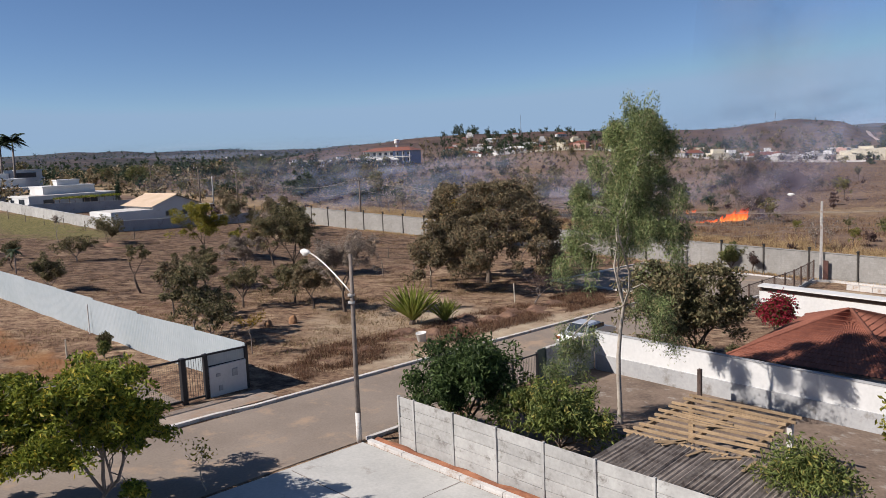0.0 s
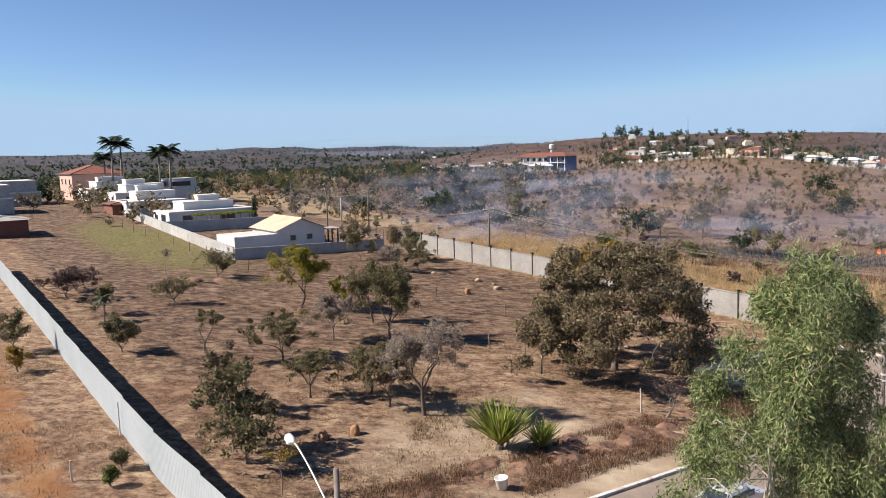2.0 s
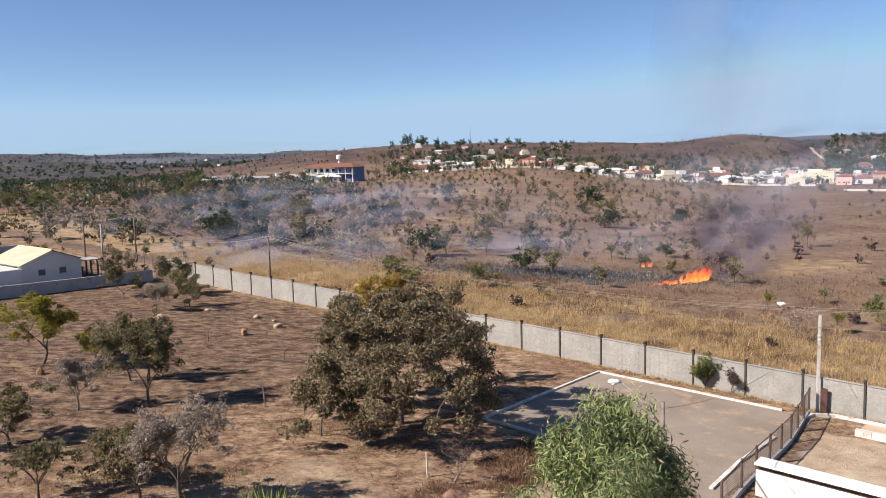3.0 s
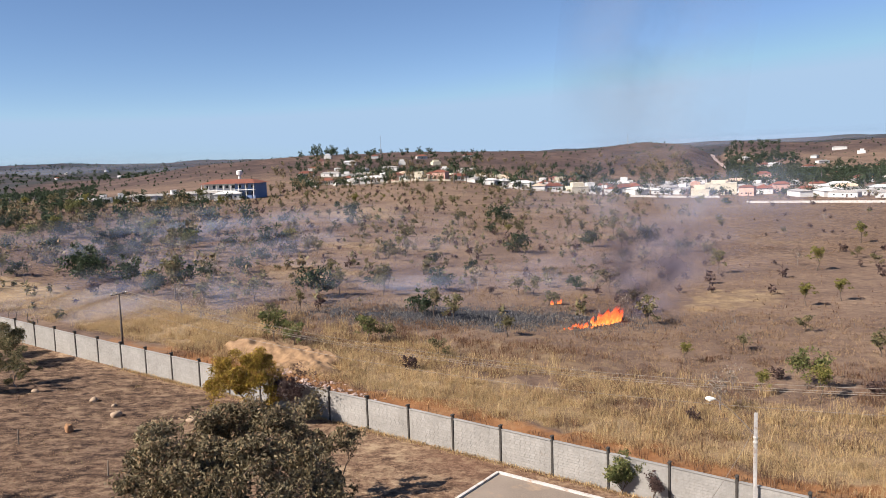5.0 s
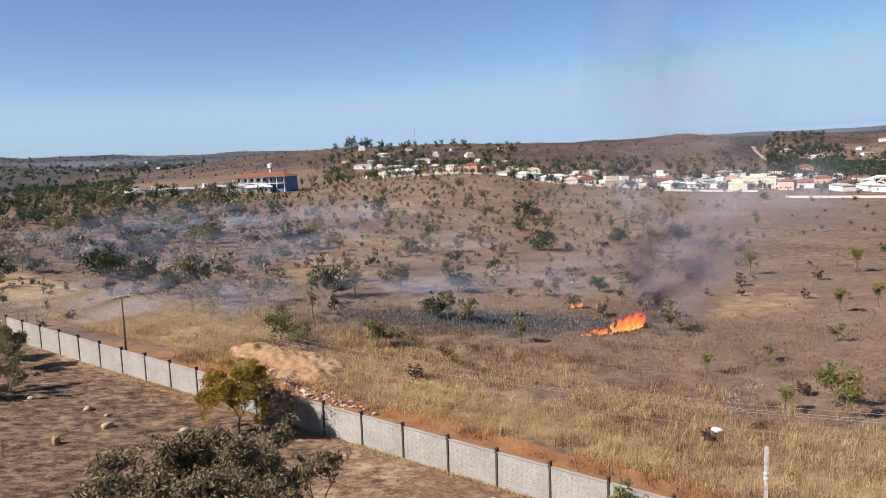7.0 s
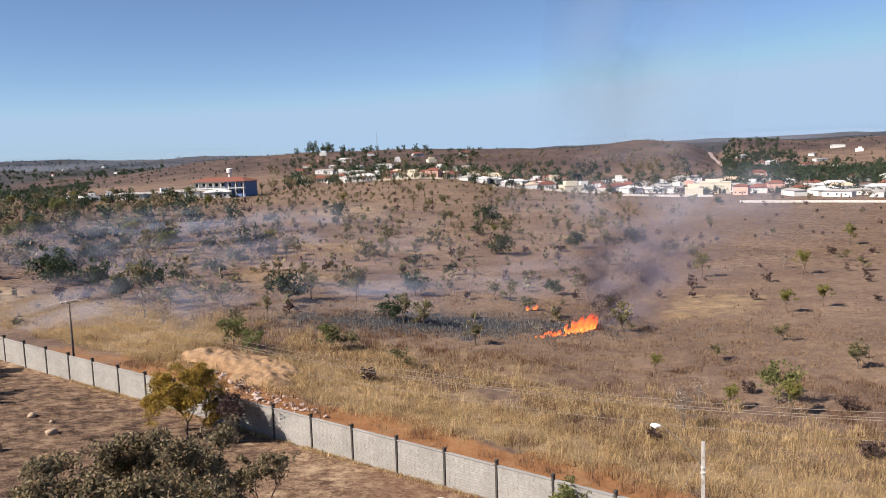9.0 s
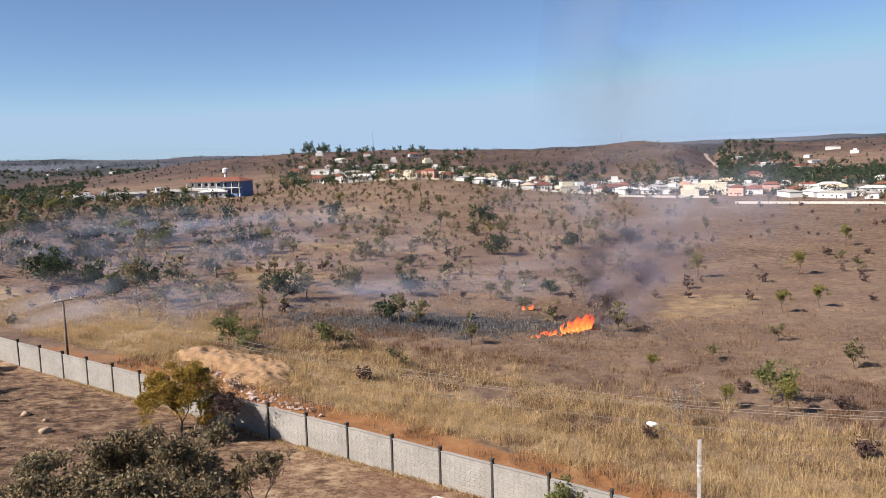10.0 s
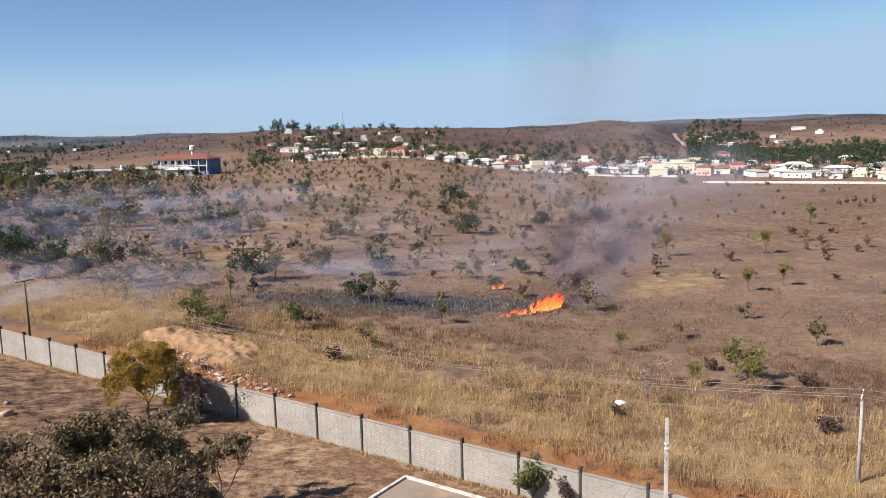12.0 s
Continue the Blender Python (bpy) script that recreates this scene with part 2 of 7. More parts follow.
M_CORR = surface("stained_fibre_cement", (0.124, 0.0996, 0.083), (0.282, 0.241, 0.207), 0.8, 7, 0.88, stain=(0.0913, 0.0706, 0.0581), stain_at=0.55, vary=0.1)
M_METAL = surface("galvanised_sheet", (0.339, 0.39, 0.415), (0.44, 0.487, 0.512), 0.25, 3, 0.5, 0.25, 0.1, vary=0.03)
M_BLACK = surface("black_painted_steel", (0.0124, 0.0133, 0.0166), (0.0291, 0.0299, 0.0349), 1, 9, 0.5, 0.2, 0.1)
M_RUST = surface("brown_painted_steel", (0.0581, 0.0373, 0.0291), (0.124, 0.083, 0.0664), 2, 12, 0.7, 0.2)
M_SHUTTER = surface("red_brown_painted_steel", (0.055, 0.022, 0.018), (0.11, 0.045, 0.034), 2, 12, 0.6, 0.1)
M_GREENMETAL = surface("dark_green_steel", (0.0166, 0.0415, 0.0332), (0.0415, 0.0747, 0.0581), 1, 9, 0.55, 0.1, 0.1)
M_POLE = surface("grey_concrete_pole", (0.0996, 0.0789, 0.0664), (0.232, 0.195, 0.17), 1.2, 8, 0.9)
M_WOODPOLE = surface("weathered_wood_pole", (0.0996, 0.0747, 0.0581), (0.207, 0.158, 0.124), 2, 11, 0.9)
M_TIMBER = surface("sawn_timber", (0.183, 0.12, 0.0664), (0.365, 0.257, 0.149), 1.6, 12, 0.8, vary=0.18)
M_STAKE = surface("old_fence_stake", (0.083, 0.0664, 0.0539), (0.249, 0.207, 0.166), 2, 12, 0.95, vary=0.2)
M_PALESTAKE = surface("pale_fence_stake", (0.415, 0.365, 0.282), (0.564, 0.515, 0.415), 2, 12, 0.9)
M_CHROME = surface("pale_painted_steel", (0.498, 0.481, 0.44), (0.631, 0.614, 0.573), 1, 9, 0.4, 0.3, 0.0)
M_LAMPGLASS = surface("milky_lamp_glass", (0.598, 0.598, 0.548), (0.714, 0.714, 0.681), 1, 5, 0.25, relief=0.0)
M_PLASTIC = surface("white_plastic", (0.581, 0.573, 0.548), (0.681, 0.672, 0.647), 2, 9, 0.45, relief=0.0)
M_GLASS = surface("dark_window_glass", (0.0166, 0.0232, 0.0291), (0.0415, 0.0498, 0.0622), 0.4, 2, 0.12, relief=0.0)
M_CABLE = surface("bare_power_cable", (0.211, 0.178, 0.143), (0.311, 0.268, 0.224), 2, 9, 0.75, 0.0, 0.0)
M_SOIL = surface("red_soil", (0.166, 0.0581, 0.0299), (0.315, 0.137, 0.0706), 1.2, 9, 0.98, relief=0.9)
M_CLAY = surface("ochre_earth", (0.174, 0.0988, 0.0521), (0.339, 0.217, 0.118), 0.9, 4, 0.98, relief=0.8, deep=0.06)
M_BANK = surface("dark_bank_soil", (0.0913, 0.0465, 0.0307), (0.257, 0.149, 0.0954), 0.9, 4, 0.98, relief=1.0, deep=0.12)
M_STONE = surface("pale_boulder", (0.266, 0.187, 0.124), (0.432, 0.324, 0.224), 1.4, 8, 0.92, relief=0.6)
M_RUBBLE = surface("building_rubble", (0.282, 0.199, 0.166), (0.498, 0.39, 0.34), 1.4, 8, 0.92, vary=0.2)
M_TERMITE = surface("termite_clay", (0.216, 0.108, 0.0539), (0.365, 0.207, 0.108), 2.5, 9, 0.97, relief=0.8)
M_BRICK = surface("red_brick_shed", (0.124, 0.0456, 0.0332), (0.207, 0.083, 0.0581), 0.8, 7, 0.92)
M_CARPAINT = surface("silver_car_paint", (0.515, 0.523, 0.539), (0.598, 0.606, 0.622), 0.5, 3, 0.25, 0.4, 0.0)
M_RUBBER = surface("tyre_rubber", (0.0149, 0.0149, 0.0149), (0.0291, 0.0291, 0.0291), 3, 20, 0.85)
M_REDLIGHT = surface("red_tail_light", (0.373, 0.0249, 0.0166), (0.457, 0.0415, 0.0249), 3, 9, 0.25, relief=0.0)
M_BARK = surface("brown_bark", (0.0622, 0.0456, 0.0349), (0.158, 0.12, 0.0913), 3, 18, 0.95, relief=0.8)
M_PALEBARK = surface("pale_smooth_bark", (0.249, 0.212, 0.174), (0.448, 0.398, 0.34), 1.3, 9, 0.85, relief=0.3, stain=(0.216, 0.158, 0.116), stain_at=0.6)
M_GREYBARK = surface("grey_bark", (0.124, 0.0996, 0.0871), (0.266, 0.224, 0.199), 3, 16, 0.95, relief=0.8)
M_LEAF_DARK = leaf_material("dark_green_leaves", (0.052, 0.043, 0.027), (0.270, 0.222, 0.135), (0.31, 0.21, 0.13), 0.2)
M_LEAF_MANGO = leaf_material("glossy_mango_leaves", (0.018, 0.034, 0.011), (0.098, 0.142, 0.048), gloss=0.35)
M_LEAF_FRESH = leaf_material("fresh_green_leaves", (0.042, 0.064, 0.015), (0.215, 0.250, 0.075), (0.30, 0.26, 0.07), 0.14)
M_LEAF_OLIVE = leaf_material("dusty_olive_leaves", (0.052, 0.050, 0.027), (0.225, 0.200, 0.106), (0.28, 0.20, 0.115), 0.16)
M_LEAF_GREY = leaf_material("grey_dry_leaves", (0.150, 0.118, 0.098), (0.350, 0.290, 0.245), (0.40, 0.33, 0.28), 0.2)
M_LEAF_YELLOW = leaf_material("yellow_green_leaves", (0.095, 0.096, 0.016), (0.330, 0.295, 0.050), (0.38, 0.28, 0.06), 0.2)
M_LEAF_GOLD = leaf_material("golden_leaves", (0.15, 0.10, 0.018), (0.40, 0.28, 0.052), (0.28, 0.15, 0.05), 0.22)
M_LEAF_SCRUB = leaf_material("dull_green_scrub_leaves", (0.050, 0.060, 0.020), (0.185, 0.195, 0.075), (0.24, 0.20, 0.09), 0.15)
M_LEAF_LIME = leaf_material("dull_yellow_scrub_leaves", (0.078, 0.080, 0.020), (0.245, 0.225, 0.065), (0.26, 0.20, 0.08), 0.15)
M_LEAF_EUC = leaf_material("drooping_grey_green_leaves", (0.052, 0.074, 0.030), (0.290, 0.345, 0.150), (0.36, 0.31, 0.17), 0.12)
M_LEAF_BLUE = leaf_material("deep_green_leaves", (0.018, 0.030, 0.020), (0.064, 0.088, 0.048))
M_LEAF_PURPLE = leaf_material("purple_brown_leaves", (0.055, 0.034, 0.034), (0.12, 0.078, 0.070))
M_FLOWER = leaf_material("crimson_bracts", (0.15, 0.012, 0.022), (0.32, 0.03, 0.05), (0.06, 0.08, 0.02), 0.25)
M_YUCCA = leaf_material("striped_sword_leaves", (0.12, 0.16, 0.022), (0.46, 0.47, 0.13))
M_LEAF_STREET = leaf_material("yellowing_street_leaves", (0.045, 0.066, 0.010), (0.26, 0.29, 0.045), (0.44, 0.36, 0.05), 0.15)
M_STRAW = leaf_material("dry_straw", (0.33, 0.225, 0.118), (0.56, 0.420, 0.235), (0.36, 0.22, 0.12), 0.2, 0.8)
M_TURF = leaf_material("mown_dry_turf", (0.115, 0.066, 0.043), (0.36, 0.255, 0.160), (0.19, 0.17, 0.075), 0.12, 0.85)
M_FARGRASS = leaf_material("distant_dry_grass", (0.205, 0.130, 0.084), (0.37, 0.258, 0.158), (0.25, 0.15, 0.095), 0.25, 0.85)
M_CHAR = leaf_material("charred_stubble", (0.028, 0.028, 0.034), (0.17, 0.17, 0.19), (0.34, 0.32, 0.30), 0.2, 0.85)
M_BRUSH = leaf_material("reddish_dry_brush", (0.070, 0.036, 0.025), (0.215, 0.120, 0.076), (0.28, 0.19, 0.12), 0.2, 0.85)


# ---- mesh tools ----
def fast_mesh(name, verts, faces, mats):
    """A mesh from arrays; faces all have the same number of corners."""
    verts, faces = np.asarray(verts, np.float32), np.asarray(faces, np.int32)
    me = bpy.data.meshes.new(name)
    k = faces.shape[1]
    me.vertices.add(len(verts))
    me.vertices.foreach_set("co", verts.ravel())
    me.loops.add(faces.size)
    me.loops.foreach_set("vertex_index", faces.ravel())
    me.polygons.add(len(faces))
    me.polygons.foreach_set("loop_start", np.arange(0, faces.size, k, dtype=np.int32))
    me.polygons.foreach_set("loop_total", np.full(len(faces), k, np.int32))
    me.update(calc_edges=True)
    me.shade_flat()
    for m in mats:
        me.materials.append(m)
    return me


def finish(name, bm, mat, smooth_on=False):
    me = bpy.data.meshes.new(name)
    bmesh.ops.recalc_face_normals(bm, faces=bm.faces)
    bm.to_mesh(me)
    bm.free()
    me.materials.append(mat)
    if smooth_on:
        me.shade_smooth()
    return me


def part(name, bm, mat, parent, label="", smooth_on=False):
    """One mesh under a thing or under a part; bm may be a bmesh or a mesh."""
    me = bm if isinstance(bm, bpy.types.Mesh) else finish(name, bm, mat, smooth_on)
    ob = new(name, me)
    ob.parent = parent
    if label:
        ob["label"] = label
    return ob


def thing(name, m, label, category, group="", kind=""):
    ob = new(name)
    ob.empty_display_size = 0.3
    ob.matrix_world = m
    return tagged(ob, label, category, group, kind)


def solid(name, bm, mat, m, label, category, group="", kind="", smooth_on=False):
    ob = new(name, finish(name, bm, mat, smooth_on))
    ob.matrix_world = m
    return tagged(ob, label, category, group, kind)


def box(x0, x1, y0, y1, z0, z1, bevel=0.0, bm=None):
    bm = bm or bmesh.new()
    vs = [bm.verts.new(c) for c in ((x0, y0, z0), (x1, y0, z0), (x1, y1, z0), (x0, y1, z0), (x0, y0, z1), (x1, y0, z1), (x1, y1, z1), (x0, y1, z1))]
    for f in ((0, 3, 2, 1), (4, 5, 6, 7), (0, 1, 5, 4), (1, 2, 6, 5), (2, 3, 7, 6), (3, 0, 4, 7)):
        bm.faces.new([vs[i] for i in f])
    if bevel:
        bmesh.ops.bevel(bm, geom=list(bm.edges), offset=bevel, segments=1, affect="EDGES")
    return bm


def tube(points, radii, sides=8, bm=None, cap=True):
    """A tapering tube along a line of points."""
    bm = bm or bmesh.new()
    pts = [Vector(p) for p in points]
    rings = []
    for i, p in enumerate(pts):
        d = (pts[min(i + 1, len(pts) - 1)] - pts[max(i - 1, 0)]).normalized()
        a = d.orthogonal().normalized() if abs(d.z) < 0.99 else Vector((1, 0, 0))
        a = (a - d * a.dot(d)).normalized()
        b = d.cross(a)
        rings.append([bm.verts.new(p + (a * math.cos(t) + b * math.sin(t)) * radii[i]) for t in (2 * math.pi * k / sides for k in range(sides))])
    for r0, r1 in zip(rings, rings[1:]):
        for k in range(sides):
            bm.faces.new((r0[k], r0[(k + 1) % sides], r1[(k + 1) % sides], r1[k]))
    if cap:
        bm.faces.new(rings[0][::-1])
        bm.faces.new(rings[-1])
    return bm


def blob(radius, seed, squash=(1, 1, 1), rough=0.25, level=2, bm=None, place=(0, 0, 0)):
    """A lumpy boulder-like mass."""
    one = bmesh.new()
    bmesh.ops.create_icosphere(one, subdivisions=level, radius=1)
    off = Vector((seed * 3.7, seed * 1.3, seed * 7.1))
    for v in one.verts:
        n = 1 + rough * (noise.noise(v.co * 1.6 + off) + 0.5 * noise.noise(v.co * 3.9 + off))
        v.co = Vector((v.co.x * squash[0], v.co.y * squash[1], v.co.z * squash[2])) * radius * n + Vector(place)
    if bm is None:
        return one
    me = bpy.data.meshes.new("tmp")
    one.to_mesh(me)
    one.free()
    bm.from_mesh(me)
    bpy.data.meshes.remove(me)
    return bm


def strip_mesh(name, rows, mat):
    """A draped sheet from rows of equally many points."""
    n = len(rows[0])
    verts = [p for r in rows for p in r]
    faces = [(i * n + j, i * n + j + 1, (i + 1) * n + j + 1, (i + 1) * n + j) for i in range(len(rows) - 1) for j in range(n - 1)]
    return fast_mesh(name, verts, faces, [mat])


def draped(name, s0, s1, w0, w1, lift, mat, step=2.0, thick=0.12):
    """A slab laid on the land, between two lines along and two across the road, with edges that reach down."""
    ns, nw = max(2, int(abs(s1 - s0) / step) + 1), max(2, int(abs(w1 - w0) / step) + 1)
    rows = []
    for i in range(-1, ns + 1):
        row = []
        for j in range(-1, nw + 1):
            s = s0 + (s1 - s0) * min(max(i, 0), ns - 1) / (ns - 1)
            w = w0 + (w1 - w0) * min(max(j, 0), nw - 1) / (nw - 1)
            x, y = plan(s, w)
            edge = i in (-1, ns) or j in (-1, nw)
            row.append((x, y, gz(x, y) + (lift - thick if edge else lift)))
        rows.append(row)
    return new(name, strip_mesh(name, rows, mat))


def beam_between(p, q, wide, high, bm=None):
    """A squared bar from p to q."""
    bm = bm or bmesh.new()
    p, q = Vector(p), Vector(q)
    d = (q - p).normalized()
    side = d.cross(Vector((0, 0, 1)))
    side = side.normalized() if side.length > 1e-4 else Vector((1, 0, 0))
    up = side.cross(d)
    vs = []
    for c in (p, q):
        for a, b in ((-1, -1), (1, -1), (1, 1), (-1, 1)):
            vs.append(bm.verts.new(c + side * a * wide / 2 + up * b * high / 2))
    for f in ((0, 1, 2, 3), (7, 6, 5, 4), (0, 4, 5, 1), (1, 5, 6, 2), (2, 6, 7, 3), (3, 7, 4, 0)):
        bm.faces.new([vs[i] for i in f])
    return bm


# ---- the land ----
def spaced(stops):
    out = [stops[0][0]]
    for (a, _), (b, step) in zip(stops, stops[1:]):
        n = max(1, round((b - a) / step))
        out += [a + (b - a) * (k + 1) / n for k in range(n)]
    return np.array(out)


def build_land():
    xs = spaced([(-4600, 0), (-1600, 150), (-500, 40), (-170, 10), (-75, 2.2), (80, 1.3), (150, 4), (600, 10), (1300, 34), (4600, 150)])
    ys = spaced([(-500, 0), (-60, 60), (10, 8), (165, 1.3), (260, 3.5), (600, 12), (1500, 22), (2800, 80), (4700, 150)])
    gx, gy = np.meshgrid(xs, ys)
    x, y = gx.ravel(), gy.ravel()
    z = ground_z(x, y)
    s = (x - ORIGIN.x) * U.x + (y - ORIGIN.y) * U.y
    w = (x - ORIGIN.x) * V.x + (y - ORIGIN.y) * V.y
    rough = np.array([noise.noise((a * 0.35, b * 0.35, 0)) + 0.6 * noise.noise((a * 0.9, b * 0.9, 5)) if abs(a) < 180 and b < 270 else 0.0 for a, b in zip(x, y)])
    paved = ((w > -2.6) & (w < 40) & (s < 57)) | ((w > -13) & (w <= -2.6) & (s > 35) & (s < 57)) | ((s > 53.5) & (s < 57))
    z = z + np.where(paved, 0.0, 0.09 * rough)
    bank = smooth((s - 60) / 6) * smooth((150 - s) / 60)
    z = z + bank * 0.35 * rough
    me = bpy.data.meshes.new("ground")
    nx, ny = len(xs), len(ys)
    i = np.arange(nx * ny).reshape(ny, nx)
    faces = np.stack([i[:-1, :-1], i[:-1, 1:], i[1:, 1:], i[1:, :-1]], -1).reshape(-1, 4)
    me = fast_mesh("ground", np.stack([x, y, z], 1), faces, [M_GROUND])
    me.shade_smooth()
    d = np.hypot(x - 13, y - 42)
    masks = {}
    masks["field"] = smooth((s - 57) / 5)
    bearing = np.arctan2(x - 13, y - 42)
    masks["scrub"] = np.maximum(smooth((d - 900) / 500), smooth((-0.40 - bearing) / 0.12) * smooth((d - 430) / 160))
    glade = np.array([noise.noise((p * 0.028, q * 0.05, 2.2)) for p, q in zip(x, y)])
    masks["litter"] = np.maximum(smooth((s - 63) / 3) * smooth((80 - s - 0.06 * w) / 12) * 0.8, smooth((s - 75) / 10) * smooth((400 - d) / 60) * smooth((glade - 0.10) / 0.35) * 0.52)
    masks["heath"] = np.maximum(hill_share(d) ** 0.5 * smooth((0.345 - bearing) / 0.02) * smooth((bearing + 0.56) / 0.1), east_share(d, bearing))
    strip = smooth((s - 56.0) / 0.8) * smooth((66.5 - s - 1.2 * np.sin(w * 0.35)) / 3.0) * smooth((w + 78) / 8) * (1 - 0.45 * smooth((-52 - w) / 8))
    tracks = smooth((s + 34) / 3) * smooth((-2.6 - s) / 1.5) * smooth((-4 - w) / 2)
    ruts = np.maximum(np.exp(-((s + 5.4) / 1.2) ** 2), np.exp(-((s + 9.9 + 0.02 * w) / 1.0) ** 2))
    masks["bare"] = np.clip(np.maximum.reduce([strip * 0.95, tracks * (0.20 + 0.55 * ruts), np.exp(-(((s - 66) / 8) ** 2 + ((w + 48) / 11) ** 2)) * 0.9, smooth((1 - np.abs(s - 57.5) / 3)) * smooth((w - 7) / 3) * 0.4]), 0, 1)
    masks["pale"] = smooth((s - 37.5) / 1.5) * smooth((51.5 - s) / 1.5) * smooth((w - 7.2) / 1.0) * 0.9 + 0.62 * np.exp(-0.5 * (((s - 17) / 9) ** 2 + ((w + 9) / 7) ** 2)) + 0.45 * np.exp(-((w + 1.2) / 1.1) ** 2) * smooth((s - 2) / 4) * smooth((35 - s) / 3)
    masks["burn"] = np.exp(-0.5 * (((x - 12) / 18) ** 2 + ((y - 150 + 0.10 * (x - 8)) / 5.5) ** 2)) * 1.05
    masks["green"] = np.exp(-0.5 * (((s - 22) / 6.5) ** 2 + ((w + 108) / 30) ** 2)) * 0.9 + np.exp(-0.5 * (((s - 1.2) / 1.0) ** 2 + ((w + 4.5) / 2) ** 2)) * 0.5 + np.exp(-0.5 * (((s - 5) / 2) ** 2 + ((w + 17) / 3) ** 2)) * 0.4
    masks["dull"] = np.maximum(0.62 * smooth((-14 - w) / 20) * smooth((s - 1) / 5) * smooth((56 - s) / 3), np.maximum(0.58 * smooth((-0.12 - bearing) / 0.2) * smooth((s - 74) / 12) * smooth((520 - d) / 80), 0.5 * smooth((bearing - 0.10) / 0.15) * smooth((d - 120) / 70) * smooth((430 - d) / 30)))
    for name, values in masks.items():
        a = me.attributes.new(name, "FLOAT", "POINT")
        a.data.foreach_set("value", np.clip(values, 0, 1).astype(np.float32))
    return tagged(new("ground", me), "dry brown savanna soil with mown straw and bare orange patches", "ground", kind="structure")


build_land()

# ---- road, kerbs and paving ----
tagged(draped("road", -40, 37.0, 0, 6.5, 0.03, M_ASPHALT), "worn brownish-grey asphalt street ending in a turning court", "road", kind="structure")
tagged(draped("road", 37.002, 53.2, -10.8, 6.5, 0.03, M_ASPHALT), "brownish-grey asphalt turning court beside the street", "road", kind="structure")


def kerb(points, wide=0.32, high=0.15):
    """A run of kerb along plan points, draped on the land, cut into stones."""
    bm = bmesh.new()
    for (s0, w0), (s1, w1) in zip(points, points[1:]):
        n = max(1, round(math.hypot(s1 - s0, w1 - w0) / 1.0))
        for k in range(n):
            a, b = (k + 0.01) / n, (k + 0.99) / n
            p, q = plan(s0 + (s1 - s0) * a, w0 + (w1 - w0) * a), plan(s0 + (s1 - s0) * b, w0 + (w1 - w0) * b)
            beam_between((*p, gz(*p) + high / 2), (*q, gz(*q) + high / 2), wide, high + random.uniform(-0.008, 0.008), bm)
    return bm


def add_kerb(points, label, **size):
    solid("kerb", kerb(points, **size), M_KERB, Matrix(), label, "kerb", kind="structure")


tagged(draped("pavement", -7.4, -3.4, -8.2, -3.2, 0.035, M_ASPHALT), "worn concrete driveway behind the lot gate", "driveway", kind="structure")
add_kerb([(-14, -0.35), (-3.5, -0.35), (-1.5, -0.12), (34.5, -0.12), (36.2, -0.6), (36.85, -2.2), (36.85, -10.95), (53.35, -10.95), (53.35, 4.2)], "whitewashed concrete kerb along the street and court", wide=0.22)
add_kerb([(-40, 6.6), (-8.5, 6.6)], "pale concrete kerb along the street")
add_kerb([(-0.5, 6.62), (2.6, 6.62)], "short pale kerb beside the precast wall", wide=0.2)
add_kerb([(17, 6.6), (33, 6.6)], "pale concrete kerb along the street")
add_kerb([(36, 5.6), (41, 5.4), (47, 5.6)], "pale kerb beside the turning court", wide=0.25)
add_kerb([(52.2, 5.8), (53.8, 6.2), (54.6, 7.5), (54.6, 40)], "white kerb along the footpath by the block wall", wide=0.3, high=0.2)
add_kerb([(51.4, 9.5), (51.4, 40)], "low white garden kerb", wide=0.4, high=0.45)
tagged(draped("pavement", -14, 0.1, -2.1, -0.5, 0.1, surface("dusty_pavement", (0.20, 0.15, 0.115), (0.36, 0.285, 0.225), 0.5, 7, 0.92, stain=(0.30, 0.19, 0.12), stain_at=0.58)), "narrow dusty concrete pavement before the gate", "pavement", kind="structure")
tagged(draped("pavement", -14, -0.85, 6.75, 30, 0.06, M_PAD), "pale cast concrete slab beside the street", "pavement", kind="structure")
tagged(draped("pavement", 3.0, 14.7, 7.6, 34, 0.03, surface("littered_yard_soil", (0.085, 0.058, 0.042), (0.24, 0.175, 0.13), 0.6, 6, 0.95, stain=(0.30, 0.27, 0.23), stain_at=0.62)), "dark littered yard floor inside the walled lot", "pavement", kind="structure")
tagged(draped("pavement", 51.9, 54.4, 9.5, 40, 0.04, surface("tan_paving", (0.36, 0.26, 0.18), (0.50, 0.39, 0.29), 0.5, 8, 0.9)), "tan footpath between white kerbs", "pavement", kind="structure")
add_kerb([(-0.62, 6.9), (-0.62, 30)], "concrete edging strip of the slab", wide=0.22, high=0.16)


def joint_lines():
    bm = bmesh.new()
    for s0, w0, s1, w1 in ((-4.5, 7, -4.3, 30), (-9.5, 7, -9.3, 30), (-14, 12, -0.9, 12.1), (-14, 17, -0.9, 17.1)):
        n = 14
        for k in range(n):
            p = plan(s0 + (s1 - s0) * k / n, w0 + (w1 - w0) * k / n)
            q = plan(s0 + (s1 - s0) * (k + 1) / n, w0 + (w1 - w0) * (k + 1) / n)
            j = random.uniform(-0.05, 0.05)
            beam_between((p[0] + j, p[1], gz(*p) + 0.062), (q[0] + j, q[1], gz(*q) + 0.062), random.uniform(0.02, 0.05), 0.006, bm)
    solid("trim", bm, M_CORR, Matrix(), "dark cracks and joints in the concrete slab", "joint", kind="structure")


joint_lines()


